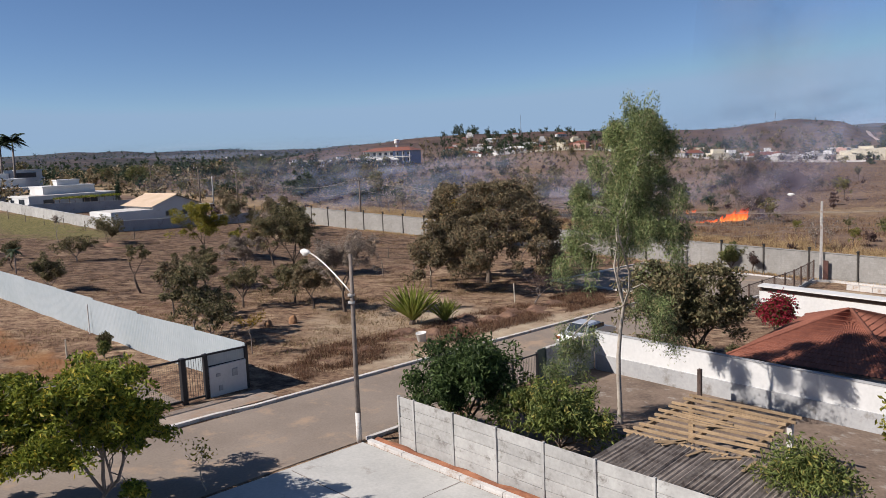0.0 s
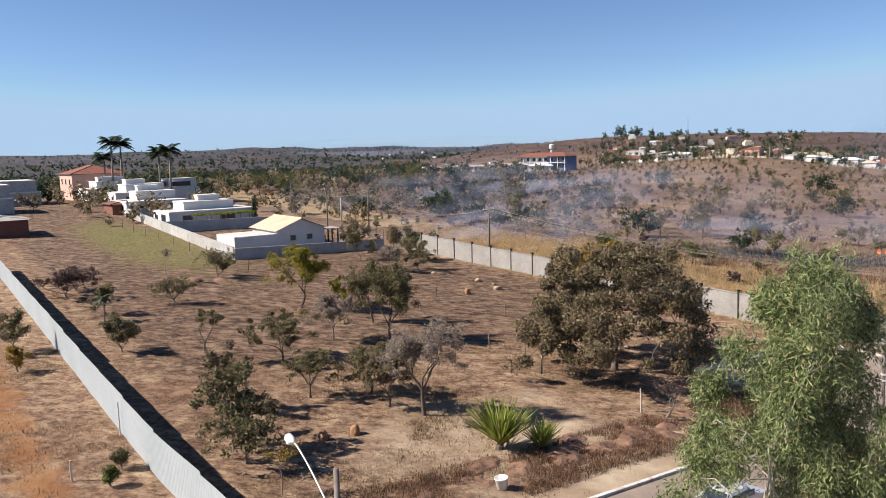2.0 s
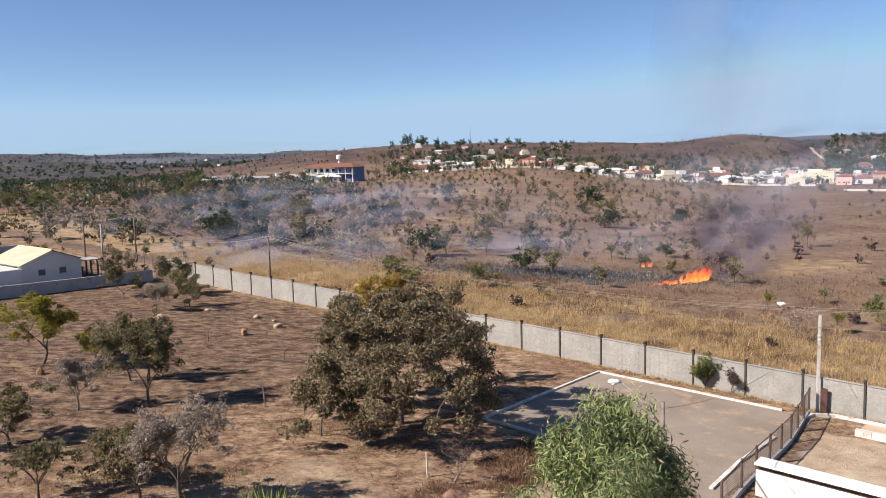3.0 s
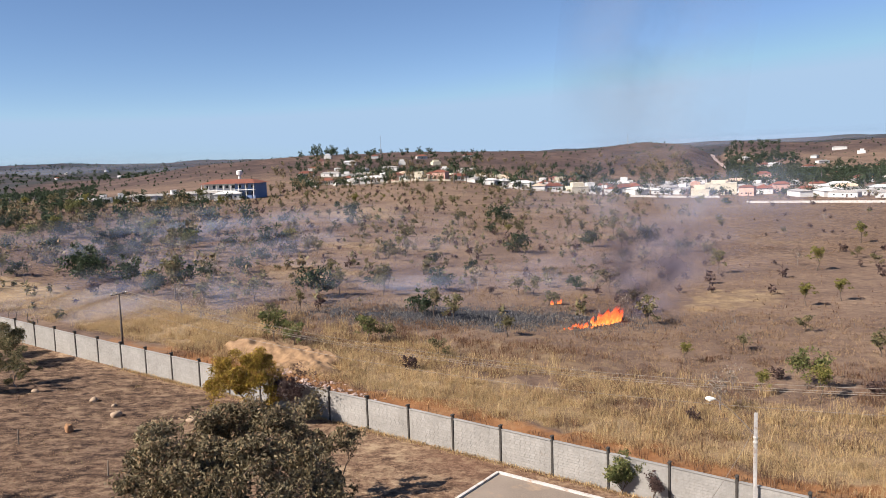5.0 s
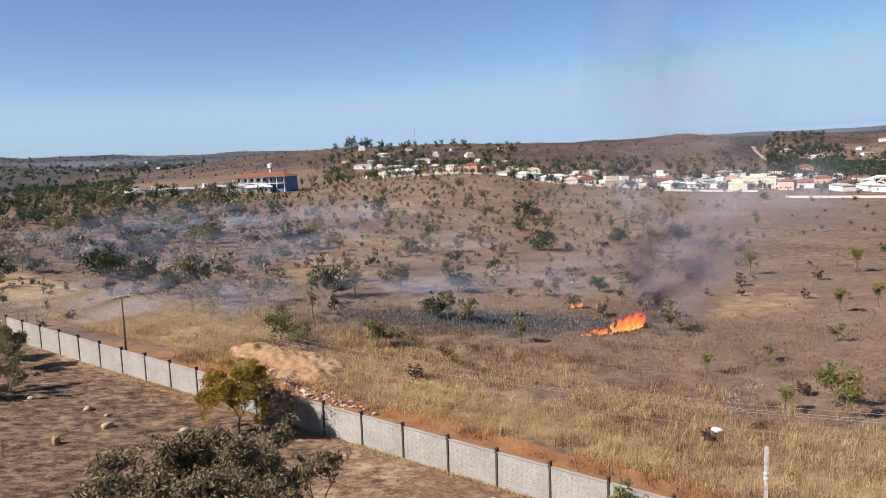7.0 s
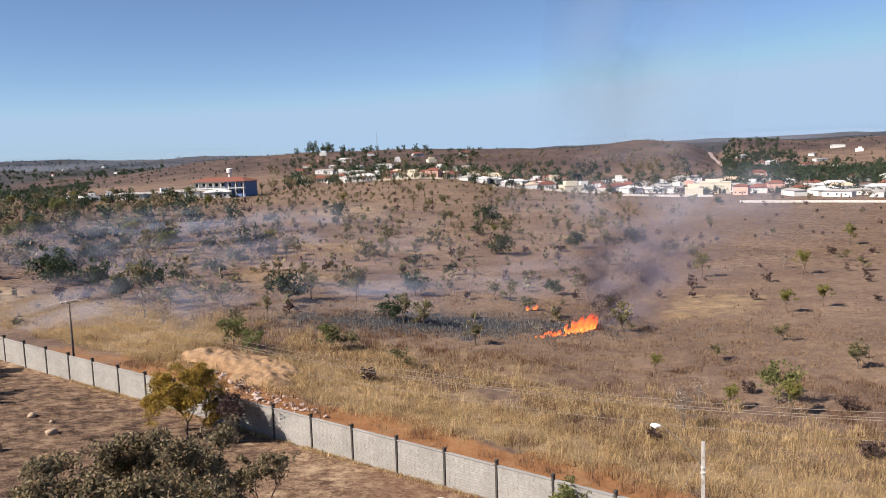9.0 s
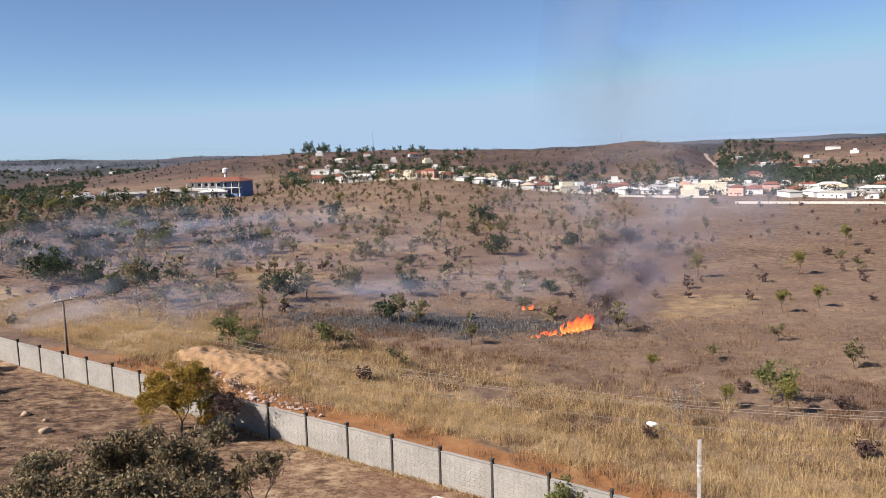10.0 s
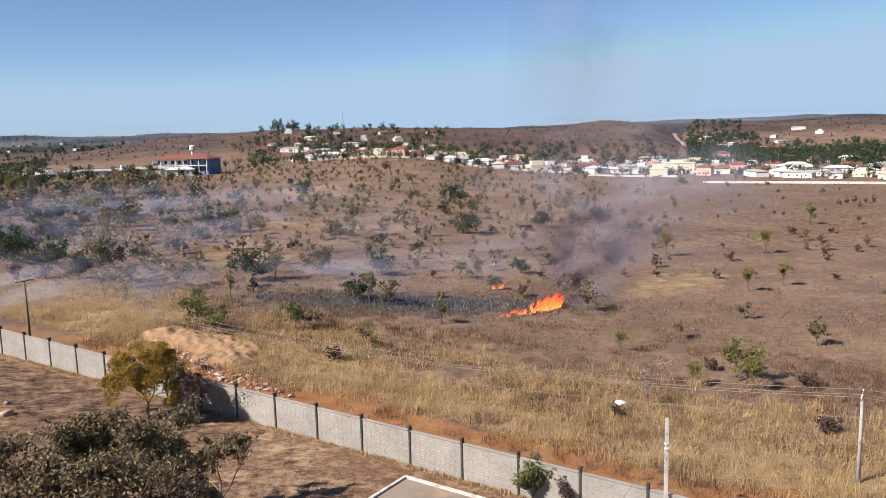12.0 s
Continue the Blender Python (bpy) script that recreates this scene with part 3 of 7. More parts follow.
# ---- walls and fences ----
def block_wall():
    """The long perimeter wall of grey blocks between dark posts, stepping with the land."""
    wall = thing("wall_perimeter", Matrix(), "long grey concrete block wall with dark posts", "wall", kind="structure")
    gap, first, s = 4.21, -58.1 - 4.21 * 6, 55.3
    block = finish("brick", box(-0.19, 0.19, -0.02, 0.02, -0.09, 0.09), M_BLOCK)
    post_mesh = finish("post", box(-0.075, 0.075, -0.15, 0.1, -0.3, 2.95, 0.012), M_POST)
    cap_mesh = finish("cap", box(-0.10, 0.10, -0.26, 0.1, 2.95, 3.05, 0.01), M_POST)
    placed = []
    last = 29
    for k in range(last + 1):
        w = first + gap * k
        x, y = plan(s, w)
        ob = part("post", post_mesh, None, wall)
        ob.matrix_world = pose(x, y, gz(x, y) - 0.1 + random.uniform(-0.04, 0.04), random.uniform(-0.6, 0.6), random.uniform(-0.8, 0.8), YAW)
        if k < 26:
            cap = part("cap", cap_mesh, None, ob)
            cap.parent = ob
        if k == last:
            break
        a, b = plan(s, w + 0.075), plan(s, w + gap - 0.075)
        za, zb = gz(*a) - 0.12, gz(*b) - 0.12
        bm = bmesh.new()
        thick = 0.07
        n2 = Vector((U.x, U.y, 0)) * thick
        quad = [Vector((*a, za - 0.3)), Vector((*b, zb - 0.3)), Vector((*b, zb + 2.66)), Vector((*a, za + 2.66))]
        vs = [bm.verts.new(p - n2) for p in quad] + [bm.verts.new(p + n2) for p in quad]
        for f in ((0, 1, 2, 3), (7, 6, 5, 4), (0, 4, 5, 1), (1, 5, 6, 2), (2, 6, 7, 3), (3, 7, 4, 0)):
            bm.faces.new([vs[i] for i in f])
        part("panel", bm, M_MORTAR, wall)
        cols, courses = 10, 13
        slope = math.degrees(math.atan2(zb - za, gap - 0.2))
        for r in range(courses):
            for c in range(cols):
                t = (c + (0.5 if r % 2 == 0 else 0.25)) / cols
                if t > 0.99:
                    continue
                px, py = plan(s - thick - 0.006 - random.uniform(0, 0.004) + 0.016, w + 0.1 + (gap - 0.2) * t)
                pz = za + (zb - za) * t + 0.12 + r * 0.2
                m = pose(px, py, pz, 0, 0, YAW) @ pose(0, 0, 0, random.uniform(-1, 1), -slope, 0)
                placed.append((w, m))
        coping = bmesh.new()
        beam_between((*plan(s - 0.02, w + 0.12), za + 2.70), (*plan(s - 0.02, w + gap - 0.12), zb + 2.70), 0.24, 0.06, coping)
        part("coping", coping, M_BLOCK, wall)
    near = [i for i, (w, _) in enumerate(placed) if -6.5 < w < 4]
    single = set(near[:300])
    rest = []
    for i, (w, m) in enumerate(placed):
        if i in single:
            part("brick", block, None, wall).matrix_world = m
        elif -90 < w < 34:
            rest.append(m)
    ob = part("brick_courses", fast_mesh("brick_courses", *block_courses_fast(rest, (0.19, 0.02, 0.09)), [M_BLOCK]), None, wall)
    ob["kind"] = "stuff"


def block_courses_fast(mats, size):
    """Eight corners per block, all in one array."""
    sx, sy, sz = size
    corner = np.array([(a * sx, b * sy, c * sz) for c in (-1, 1) for a, b in ((-1, -1), (1, -1), (1, 1), (-1, 1))])
    m = np.array([np.array(k) for k in mats])
    verts = np.einsum("nij,kj->nki", m[:, :3, :3], corner) + m[:, None, :3, 3]
    face = np.array([(0, 3, 2, 1), (4, 5, 6, 7), (0, 1, 5, 4), (1, 2, 6, 5), (2, 3, 7, 6), (3, 0, 4, 7)])
    faces = face[None] + 8 * np.arange(len(mats))[:, None, None]
    return verts.reshape(-1, 3), faces.reshape(-1, 4)


def precast_wall():
    wall = thing("wall_precast", Matrix(), "weathered precast concrete plate wall with slim posts", "wall", kind="structure")
    s = 0.0
    stops = [8.1, 8.95] + [8.95 + 2.07 * k for k in range(1, 10)]
    for k, w in enumerate(stops):
        x, y = plan(s, w)
        z = gz(x, y) + 0.02
        bm = box(-0.055, 0.055, -0.06, 0.06, -0.1, 2.1, 0.012)
        post = part("post", bm, M_PRECAST, wall)
        post.matrix_world = pose(x, y, z, random.uniform(-0.7, 0.7), random.uniform(-0.7, 0.7), YAW)
        if k == len(stops) - 1:
            break
        w2 = stops[k + 1]
        p, q = plan(s, w + 0.058), plan(s, w2 - 0.058)
        for r in range(5):
            z0, z1 = gz(*p) + 0.03 + r * 0.415, gz(*q) + 0.03 + r * 0.415
            bm = bmesh.new()
            lean = random.uniform(-0.012, 0.012)
            beam_between((p[0] + U.x * lean, p[1] + U.y * lean, z0 + 0.2), (q[0] + U.x * lean, q[1] + U.y * lean, z1 + 0.2), 0.045, 0.40, bm)
            bmesh.ops.bevel(bm, geom=list(bm.edges), offset=0.008, segments=1, affect="EDGES")
            part("plate", bm, M_PRECAST, wall)
    rows, n = [], 40
    for k in range(n + 1):
        w = 7.0 + 21 * k / n
        rows.append([])
        for j, (ds, up) in enumerate(((-0.52, 0.02), (-0.4, 0.12), (-0.25, 0.16), (-0.08, 0.10))):
            x, y = plan(s + ds + random.uniform(-0.03, 0.03), w)
            rows[-1].append((x, y, gz(x, y) + up + random.uniform(-0.05, 0.06)))
    tagged(new("soil_strip", strip_mesh("soil_strip", rows, M_SOIL)), "strip of loose red soil at the foot of the wall", "soil", kind="structure")


def corrugated(width, height, period, depth, mat, name="sheet"):
    """A ribbed sheet standing in the xz plane, with thickness."""
    n = max(1, round(width / period))
    xs, ds = [], []
    for k in range(n):
        for f, d in ((0.0, 0), (0.35, 0), (0.5, 1), (0.85, 1)):
            xs.append((k + f) * width / n)
            ds.append(d * depth)
    xs.append(width)
    ds.append(0)
    bm = bmesh.new()
    rows = []
    for z in (0, 1):
        rows.append([bm.verts.new((x, -d, z * height)) for x, d in zip(xs, ds)])
        rows.append([bm.verts.new((x, -d + 0.006, z * height)) for x, d in zip(xs, ds)])
    for i in range(len(xs) - 1):
        bm.faces.new((rows[0][i], rows[0][i + 1], rows[2][i + 1], rows[2][i]))
        bm.faces.new((rows[1][i + 1], rows[1][i], rows[3][i], rows[3][i + 1]))
        bm.faces.new((rows[2][i], rows[2][i + 1], rows[3][i + 1], rows[3][i]))
    return bm


def fence_line(w):
    """The fence bends slightly away from the lot behind the gate."""
    return -0.05 - 0.5 * float(smooth((-3.0 - w) / 12))


def metal_fence():
    fence = thing("metal_fence", Matrix(), "long ribbed galvanised sheet fence stepping up the slope", "fence", kind="structure")
    w, k = -2.85, 0
    while w > -84:
        width = 4.55 if k == 0 else 5.98
        a, b = plan(fence_line(w), w), plan(fence_line(w - width), w - width)
        za, zb = gz(*a), gz(*b)
        bm = corrugated(width, 1.0, 0.19, 0.011, M_METAL)
        drop = random.uniform(-0.03, 0.05)
        for v in bm.verts:
            t = v.co.x / width
            low = za + (zb - za) * t - 0.1
            high = za + (zb - za) * (t * 0.5) + 2.34 + drop
            p = plan(fence_line(w - v.co.x) - v.co.y, w - v.co.x)
            v.co = Vector((p[0], p[1], low if v.co.z < 0.5 else high))
        part("sheet", bm, M_METAL, fence)
        post = part("post", box(-0.04, 0.04, -0.04, 0.04, -0.2, 2.25), M_RUST, fence)
        post.matrix_world = at(fence_line(w - 0.05) + 0.09, w - 0.05)
        w -= width
        k += 1
    for wp in (-19.9,):
        st = part("pale_post", box(-0.03, 0.03, -0.03, 0.03, 0, 1.9, 0.005), M_KERB, fence)
        st.matrix_world = at(fence_line(wp) - 0.17, wp)


def gate_front():
    """The street front of the empty lot: a painted meter wall, a framed wicket and a long wire-mesh panel."""
    g = thing("lot_gate", Matrix(), "black framed gate with mesh panel and white meter wall", "gate")
    w = -2.9
    bm = box(-0.12, 0.12, -1.0, 1.0, -0.1, 1.5, 0.01)
    meter = part("meter_wall", bm, M_WHITE, g, "white painted low masonry wall")
    meter.matrix_world = at(-1.1, w)
    for ds, z, ww, hh in ((0.35, 1.0, 0.28, 0.36), (-0.55, 1.05, 0.22, 0.16), (-0.45, 0.4, 0.2, 0.26)):
        b2 = part("meter_box", box(0.12, 0.17, ds - ww / 2, ds + ww / 2, z - hh / 2, z + hh / 2, 0.008), M_GREYWALL, meter)
        b2.parent = meter
    sheet = part("top_panel", box(-0.012, 0.012, -1.0, 1.0, 1.53, 2.08), M_METAL, g, "ribbed grey infill panel")
    sheet.matrix_world = at(-1.1, w)
    for ds in range(-9, 10):
        rib = part("rib", box(0.012, 0.026, ds * 0.1 - 0.02, ds * 0.1 + 0.02, 1.55, 2.06), M_METAL, sheet)
        rib.parent = sheet
    for s0, s1 in ((-2.2, -0.05), (-3.35, -2.25), (-8.6, -3.4), (-14.0, -8.65)):
        for z in ((1.5, 2.1) if s1 > -1 else (0.14, 2.08)):
            bm = bmesh.new()
            a, b = plan(s0, w), plan(s1, w)
            beam_between((*a, gz(*a) + z), (*b, gz(*b) + z), 0.07, 0.09, bm)
            part("rail", bm, M_BLACK, g)
    for s0, t in ((-0.02, 0.09), (-2.22, 0.10), (-3.37, 0.12), (-8.63, 0.05), (-14.0, 0.09)):
        post = part("post", box(-t, t, -t, t, -0.1, 2.16, 0.01), M_BLACK, g)
        post.matrix_world = at(s0, w)
    net = bmesh.new()
    for k in range(105):
        s0 = -3.45 - 0.1 * k
        p = plan(s0, w)
        beam_between((*p, gz(*p) + 0.16), (*p, gz(*p) + 2.05), 0.006, 0.006, net)
    for k in range(19):
        p, q = plan(-3.45, w), plan(-13.9, w)
        beam_between((*p, gz(*p) + 0.2 + 0.1 * k), (*q, gz(*q) + 0.2 + 0.1 * k), 0.006, 0.006, net)
    part("wire_mesh", net, M_BLACK, g, "fine black wire mesh")
    for k in range(9):
        p = plan(-2.3 - 0.125 * k, w)
        bm = bmesh.new()
        beam_between((*p, gz(*p) + 0.18), (*p, gz(*p) + 2.05), 0.014, 0.014, bm)
        part("bar", bm, M_BLACK, g)


def plain_wall(name, s0, w0, s1, w1, high, thick, mat, label, cap=None, category="wall", posts=0.0, lift=0.0):
    """A straight wall over the land with a cap and, if asked, piers."""
    wall = thing(name, Matrix(), label, category, kind="structure")
    n = max(1, round(math.hypot(s1 - s0, w1 - w0) / 6))
    d = Vector((s1 - s0, w1 - w0)).normalized()
    side = Vector((-d.y, d.x)) * thick / 2
    for k in range(n):
        a, b = k / n, (k + 1) / n
        bm = bmesh.new()
        vs = []
        for t in (a, b):
            for sgn in (-1, 1):
                s, w = s0 + (s1 - s0) * t + side.x * sgn, w0 + (w1 - w0) * t + side.y * sgn
                x, y = plan(s, w)
                z = gz(x, y) + lift
                vs += [bm.verts.new((x, y, z - 0.3 - lift)), bm.verts.new((x, y, z + high))]
        for f in ((0, 4, 5, 1), (2, 3, 7, 6), (1, 5, 7, 3), (0, 1, 3, 2), (4, 6, 7, 5)):
            bm.faces.new([vs[i] for i in f])
        part("panel", bm, mat, wall)
        if cap:
            bm = bmesh.new()
            p, q = plan(s0 + (s1 - s0) * a, w0 + (w1 - w0) * a), plan(s0 + (s1 - s0) * b, w0 + (w1 - w0) * b)
            beam_between((*p, gz(*p) + lift + high + 0.025), (*q, gz(*q) + lift + high + 0.025), thick + 0.06, 0.05, bm)
            part("coping", bm, cap, wall)
        if posts:
            s, w = s0 + (s1 - s0) * a, w0 + (w1 - w0) * a
            pier = part("pier", box(-thick * 0.7, thick * 0.7, -thick * 0.7, thick * 0.7, -0.2, high + posts, 0.01), mat, wall)
            pier.matrix_world = at(s, w)
    return wall


block_wall()
precast_wall()
metal_fence()
gate_front()
plain_wall("wall_white", 15.0, 7.6, 15.0, 46, 2.05, 0.18, M_WHITE, "tall white rendered garden wall dappled with shade", M_GREYWALL)
plain_wall("wall_dado", 14.86, 7.75, 14.86, 46, 0.85, 0.1, M_GREYWALL, "grey unpainted render at the foot of the white wall")
plain_wall("wall_front", 10.6, 7.5, 14.9, 7.5, 1.9, 0.16, M_GREYWALL, "pale grey rendered wall beside the street", M_KERB)
garden_wall = plain_wall("wall_garden", 37.2, 7.7, 37.2, 40, 1.5, 0.5, M_WHITE, "white rendered wall with the shade under its coping built as a dark strip")
# shade below the overhanging coping, built as a dark brown strip
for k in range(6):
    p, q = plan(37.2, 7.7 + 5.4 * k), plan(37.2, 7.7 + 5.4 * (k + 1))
    part("band", beam_between((*p, gz(*p) + 1.68), (*q, gz(*q) + 1.68), 0.42, 0.36), M_RUST, garden_wall, "dark brown strip in place of shade")
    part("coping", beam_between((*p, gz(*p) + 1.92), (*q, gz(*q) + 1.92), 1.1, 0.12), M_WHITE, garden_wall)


# ---- plants ----
def grow(rng, height, fork, spread, levels=3, kids=3, up=0.35, thick=0.1, droop=0.0, lean=(0, 0), wobble=0.16):
    """Branches of one tree as lists of (points, radii), and the ends where leaves sit."""
    limbs, tips = [], []

    def limb(start, way, length, radius, level):
        n = 5 if level == 0 else 4
        pts, p, d = [start.copy()], start.copy(), way.copy()
        for k in range(n):
            d = (d + Vector(rng.normal(0, (wobble if level == 0 else 0.16) + 0.05 * level, 3)) + Vector((0, 0, up * 0.25 - droop * level * 0.2))).normalized()
            p = p + d * length / n
            pts.append(p.copy())
        end = radius * (0.6 if level < levels else 0.25)
        radii = [radius + (end - radius) * k / n for k in range(n + 1)]
        limbs.append((pts, radii, level))
        if level >= 1:
            tips.extend((q, d) for q in (pts[-1], pts[-2], pts[n // 2]) if level >= levels - 1)
        if level < levels:
            count = kids + int(rng.integers(0, 2))
            turn = rng.uniform(0, 6.28)
            for k in range(count):
                t = turn + 6.283 * k / count + rng.normal(0, 0.3)
                out = Vector((math.cos(t), math.sin(t), 0))
                tilt = rng.uniform(0.55, 1.0) * spread
                nd = (d * (1 - 0.4 * tilt) + out * tilt + Vector((0, 0, up))).normalized()
                at_point = pts[-1] if k < 2 or level == 0 else pts[int(rng.integers(2, n))]
                limb(at_point, nd, length * rng.uniform(0.55, 0.85) if level else (height - fork) * rng.uniform(0.4, 0.6), end * rng.uniform(0.6, 0.85), level + 1)

    limb(Vector((0, 0, -0.15)), Vector((lean[0], lean[1], 1)).normalized(), fork, thick, 0)
    return limbs, tips


def branch_mesh(name, limbs, mat, sides=6):
    verts, faces = [], []
    for pts, radii, level in limbs:
        k = max(3, sides - level)
        base = len(verts)
        for i, p in enumerate(pts):
            d = (pts[min(i + 1, len(pts) - 1)] - pts[max(i - 1, 0)]).normalized()
            a = d.orthogonal().normalized()
            b = d.cross(a)
            for j in range(k):
                t = 6.28318 * j / k
                verts.append(p + (a * math.cos(t) + b * math.sin(t)) * radii[i])
        for i in range(len(pts) - 1):
            for j in range(k):
                faces.append((base + i * k + j, base + i * k + (j + 1) % k, base + (i + 1) * k + (j + 1) % k, base + (i + 1) * k + j))
    me = fast_mesh(name, [tuple(v) for v in verts], faces, [mat])
    me.shade_smooth()
    return me


def leaf_mesh(name, rng, centres, count, reach, size, mat, slim=0.45, hang=0.0, flat=0.7):
    """Folded leaf blades scattered in uneven clumps about the given centres."""
    c = np.array([tuple(p) for p in centres])
    weight = rng.gamma(1.1, 1.0, len(c)) + 0.06
    grown = rng.uniform(0.6, 1.15, len(c))
    pick = rng.choice(len(c), count, p=weight / weight.sum())
    dirs = rng.normal(0, 1, (count, 3))
    dirs /= np.linalg.norm(dirs, axis=1, keepdims=True)
    off = dirs * (reach * grown[pick][:, None] * rng.uniform(0.15, 1, (count, 1)) ** 0.6)
    off[:, 2] = np.where(rng.uniform(0, 1, count) < 0.45, np.abs(off[:, 2]), off[:, 2])
    off[:, 2] *= flat
    p = c[pick] + off
    if hang:
        p[:, 2] -= hang * rng.uniform(0, 1, count) ** 1.5
    axis = rng.normal(0, 1, (count, 3)) + dirs * 0.7
    axis[:, 2] -= hang * 1.3 + 0.15
    axis /= np.linalg.norm(axis, axis=1, keepdims=True)
    side = np.cross(axis, rng.normal(0, 1, (count, 3)))
    side /= np.linalg.norm(side, axis=1, keepdims=True) + 1e-9
    lift = np.cross(side, axis)
    ln = size * rng.uniform(0.6, 1.4, (count, 1))
    wd = ln * slim * 0.5
    v = np.stack([p - axis * ln * 0.5, p + side * wd + lift * wd * 0.5, p + axis * ln * 0.5, p - side * wd + lift * wd * 0.5], 1).reshape(-1, 3)
    i = np.arange(count)[:, None] * 4
    f = np.concatenate([i + np.array([[0, 1, 2]]), i + np.array([[0, 2, 3]])], 1).reshape(-1, 3)
    return fast_mesh(name, v, f, [mat])


def tree_kind(seed, height, fork, spread, leaves, size, reach, leaf, bark=M_BARK, levels=3, kids=3, up=0.35, thick=0.12, hang=0.0, slim=0.45, flat=0.7, lean=(0, 0), droop=0.0, wide=None, skirt=0, low=0.25, shift=(0, 0), boughs=(), sides=6, wobble=0.16, pointed=False):
    """The trunk mesh and the crown mesh of one kind of tree; wide sets the crown's width, skirt adds outer boughs down to low."""
    rng = np.random.default_rng(seed)
    limbs, tips = grow(rng, height, fork, spread, levels, kids, up, thick, droop, lean, wobble)
    top = max(p.z for pts, _, _ in limbs for p in pts)
    k = (height - reach * flat * 0.8) / top
    far = sorted(math.hypot(q.x, q.y) for q, _ in tips)[int(len(tips) * 0.92)]
    kw = ((wide or height * 0.95) / 2 - reach * 0.75) / max(far, 0.1)
    mid = Vector((np.mean([q.x for q, _ in tips]), np.mean([q.y for q, _ in tips]), 0))

    def fitted(p):
        q = Vector((p.x - mid.x * min(1, max(0, p.z) / top), p.y - mid.y * min(1, max(0, p.z) / top), p.z))
        bow = max(0.0, q.z * k / height - 0.25) / 0.75
        slim_top = 1 - 0.38 * max(0.0, q.z * k / height - 0.55) / 0.45 if pointed else 1.0
        return Vector((q.x * kw * slim_top + shift[0] * bow, q.y * kw * slim_top + shift[1] * bow, q.z * k))

    limbs = [([fitted(p) for p in pts], [r * (0.5 + 0.5 * k) for r in radii], lv) for pts, radii, lv in limbs]
    centres = [fitted(q) for q, _ in tips]
    crown_r = (wide or height * 0.95) / 2 - reach * 0.6
    for n in range(skirt):
        a, e = rng.uniform(0, 6.283), rng.uniform(0, 1)
        z = height * (low + (0.93 - low) * e)
        lift = max(0.0, (z / height - low) / (1 - low))
        r = crown_r * (max(0.10, 1.05 - lift ** 2.1) if pointed else math.sqrt(max(0.05, 1 - (lift * 0.97) ** 2.2))) * (1 + 0.10 * math.sin(3 * a + seed) + rng.normal(0, 0.06) + 0.34 * noise.noise((1.5 * math.cos(a) + seed, 1.5 * math.sin(a), 2.6 * e)))
        bow = max(0.0, z / height - 0.25) / 0.75
        c = Vector((r * math.cos(a) + shift[0] * bow, r * math.sin(a) + shift[1] * bow, z))
        start = min((p for pts, _, lv in limbs if lv <= 2 for p in pts if p.z > fork * 0.7), key=lambda p: (p - c).length)
        bow = (start + c) * 0.5 + Vector((0, 0, 0.15 * (c - start).length))
        limbs.append(([start, bow, c], [thick * 0.16, thick * 0.11, thick * 0.05], 2))
        centres += [c, c.lerp(bow, 0.3)]
    for a, r, z in boughs:
        c = Vector((r * math.cos(a), r * math.sin(a), z))
        start = min((p for pts, _, lv in limbs if lv <= 1 for p in pts if p.z > fork * 0.7), key=lambda p: (p - c).length)
        limbs.append(([start, start.lerp(c, 0.5) + Vector((0, 0, 0.4)), c], [thick * 0.3, thick * 0.2, thick * 0.08], 1))
        for e in (1.0, 1.0, 1.1, 0.85, 0.7):
            centres += [start.lerp(c, e) + Vector(rng.normal(0, 0.35, 3))]
    return branch_mesh("trunk", limbs, bark, sides), leaf_mesh("crown", rng, centres, leaves, reach, size, leaf, slim, hang, flat) if leaves else None


def plant(name, kind, x, y, label, category="tree", turn=0.0, scale=1.0, group="", dz=0.0):
    tree = thing(name, pose(x, y, gz(x, y) + dz, 0, 0, turn) @ Matrix.Scale(scale, 4), label, category, group)
    part("trunk", kind[0], None, tree)
    if kind[1]:
        part("crown", kind[1], None, tree)
    return tree


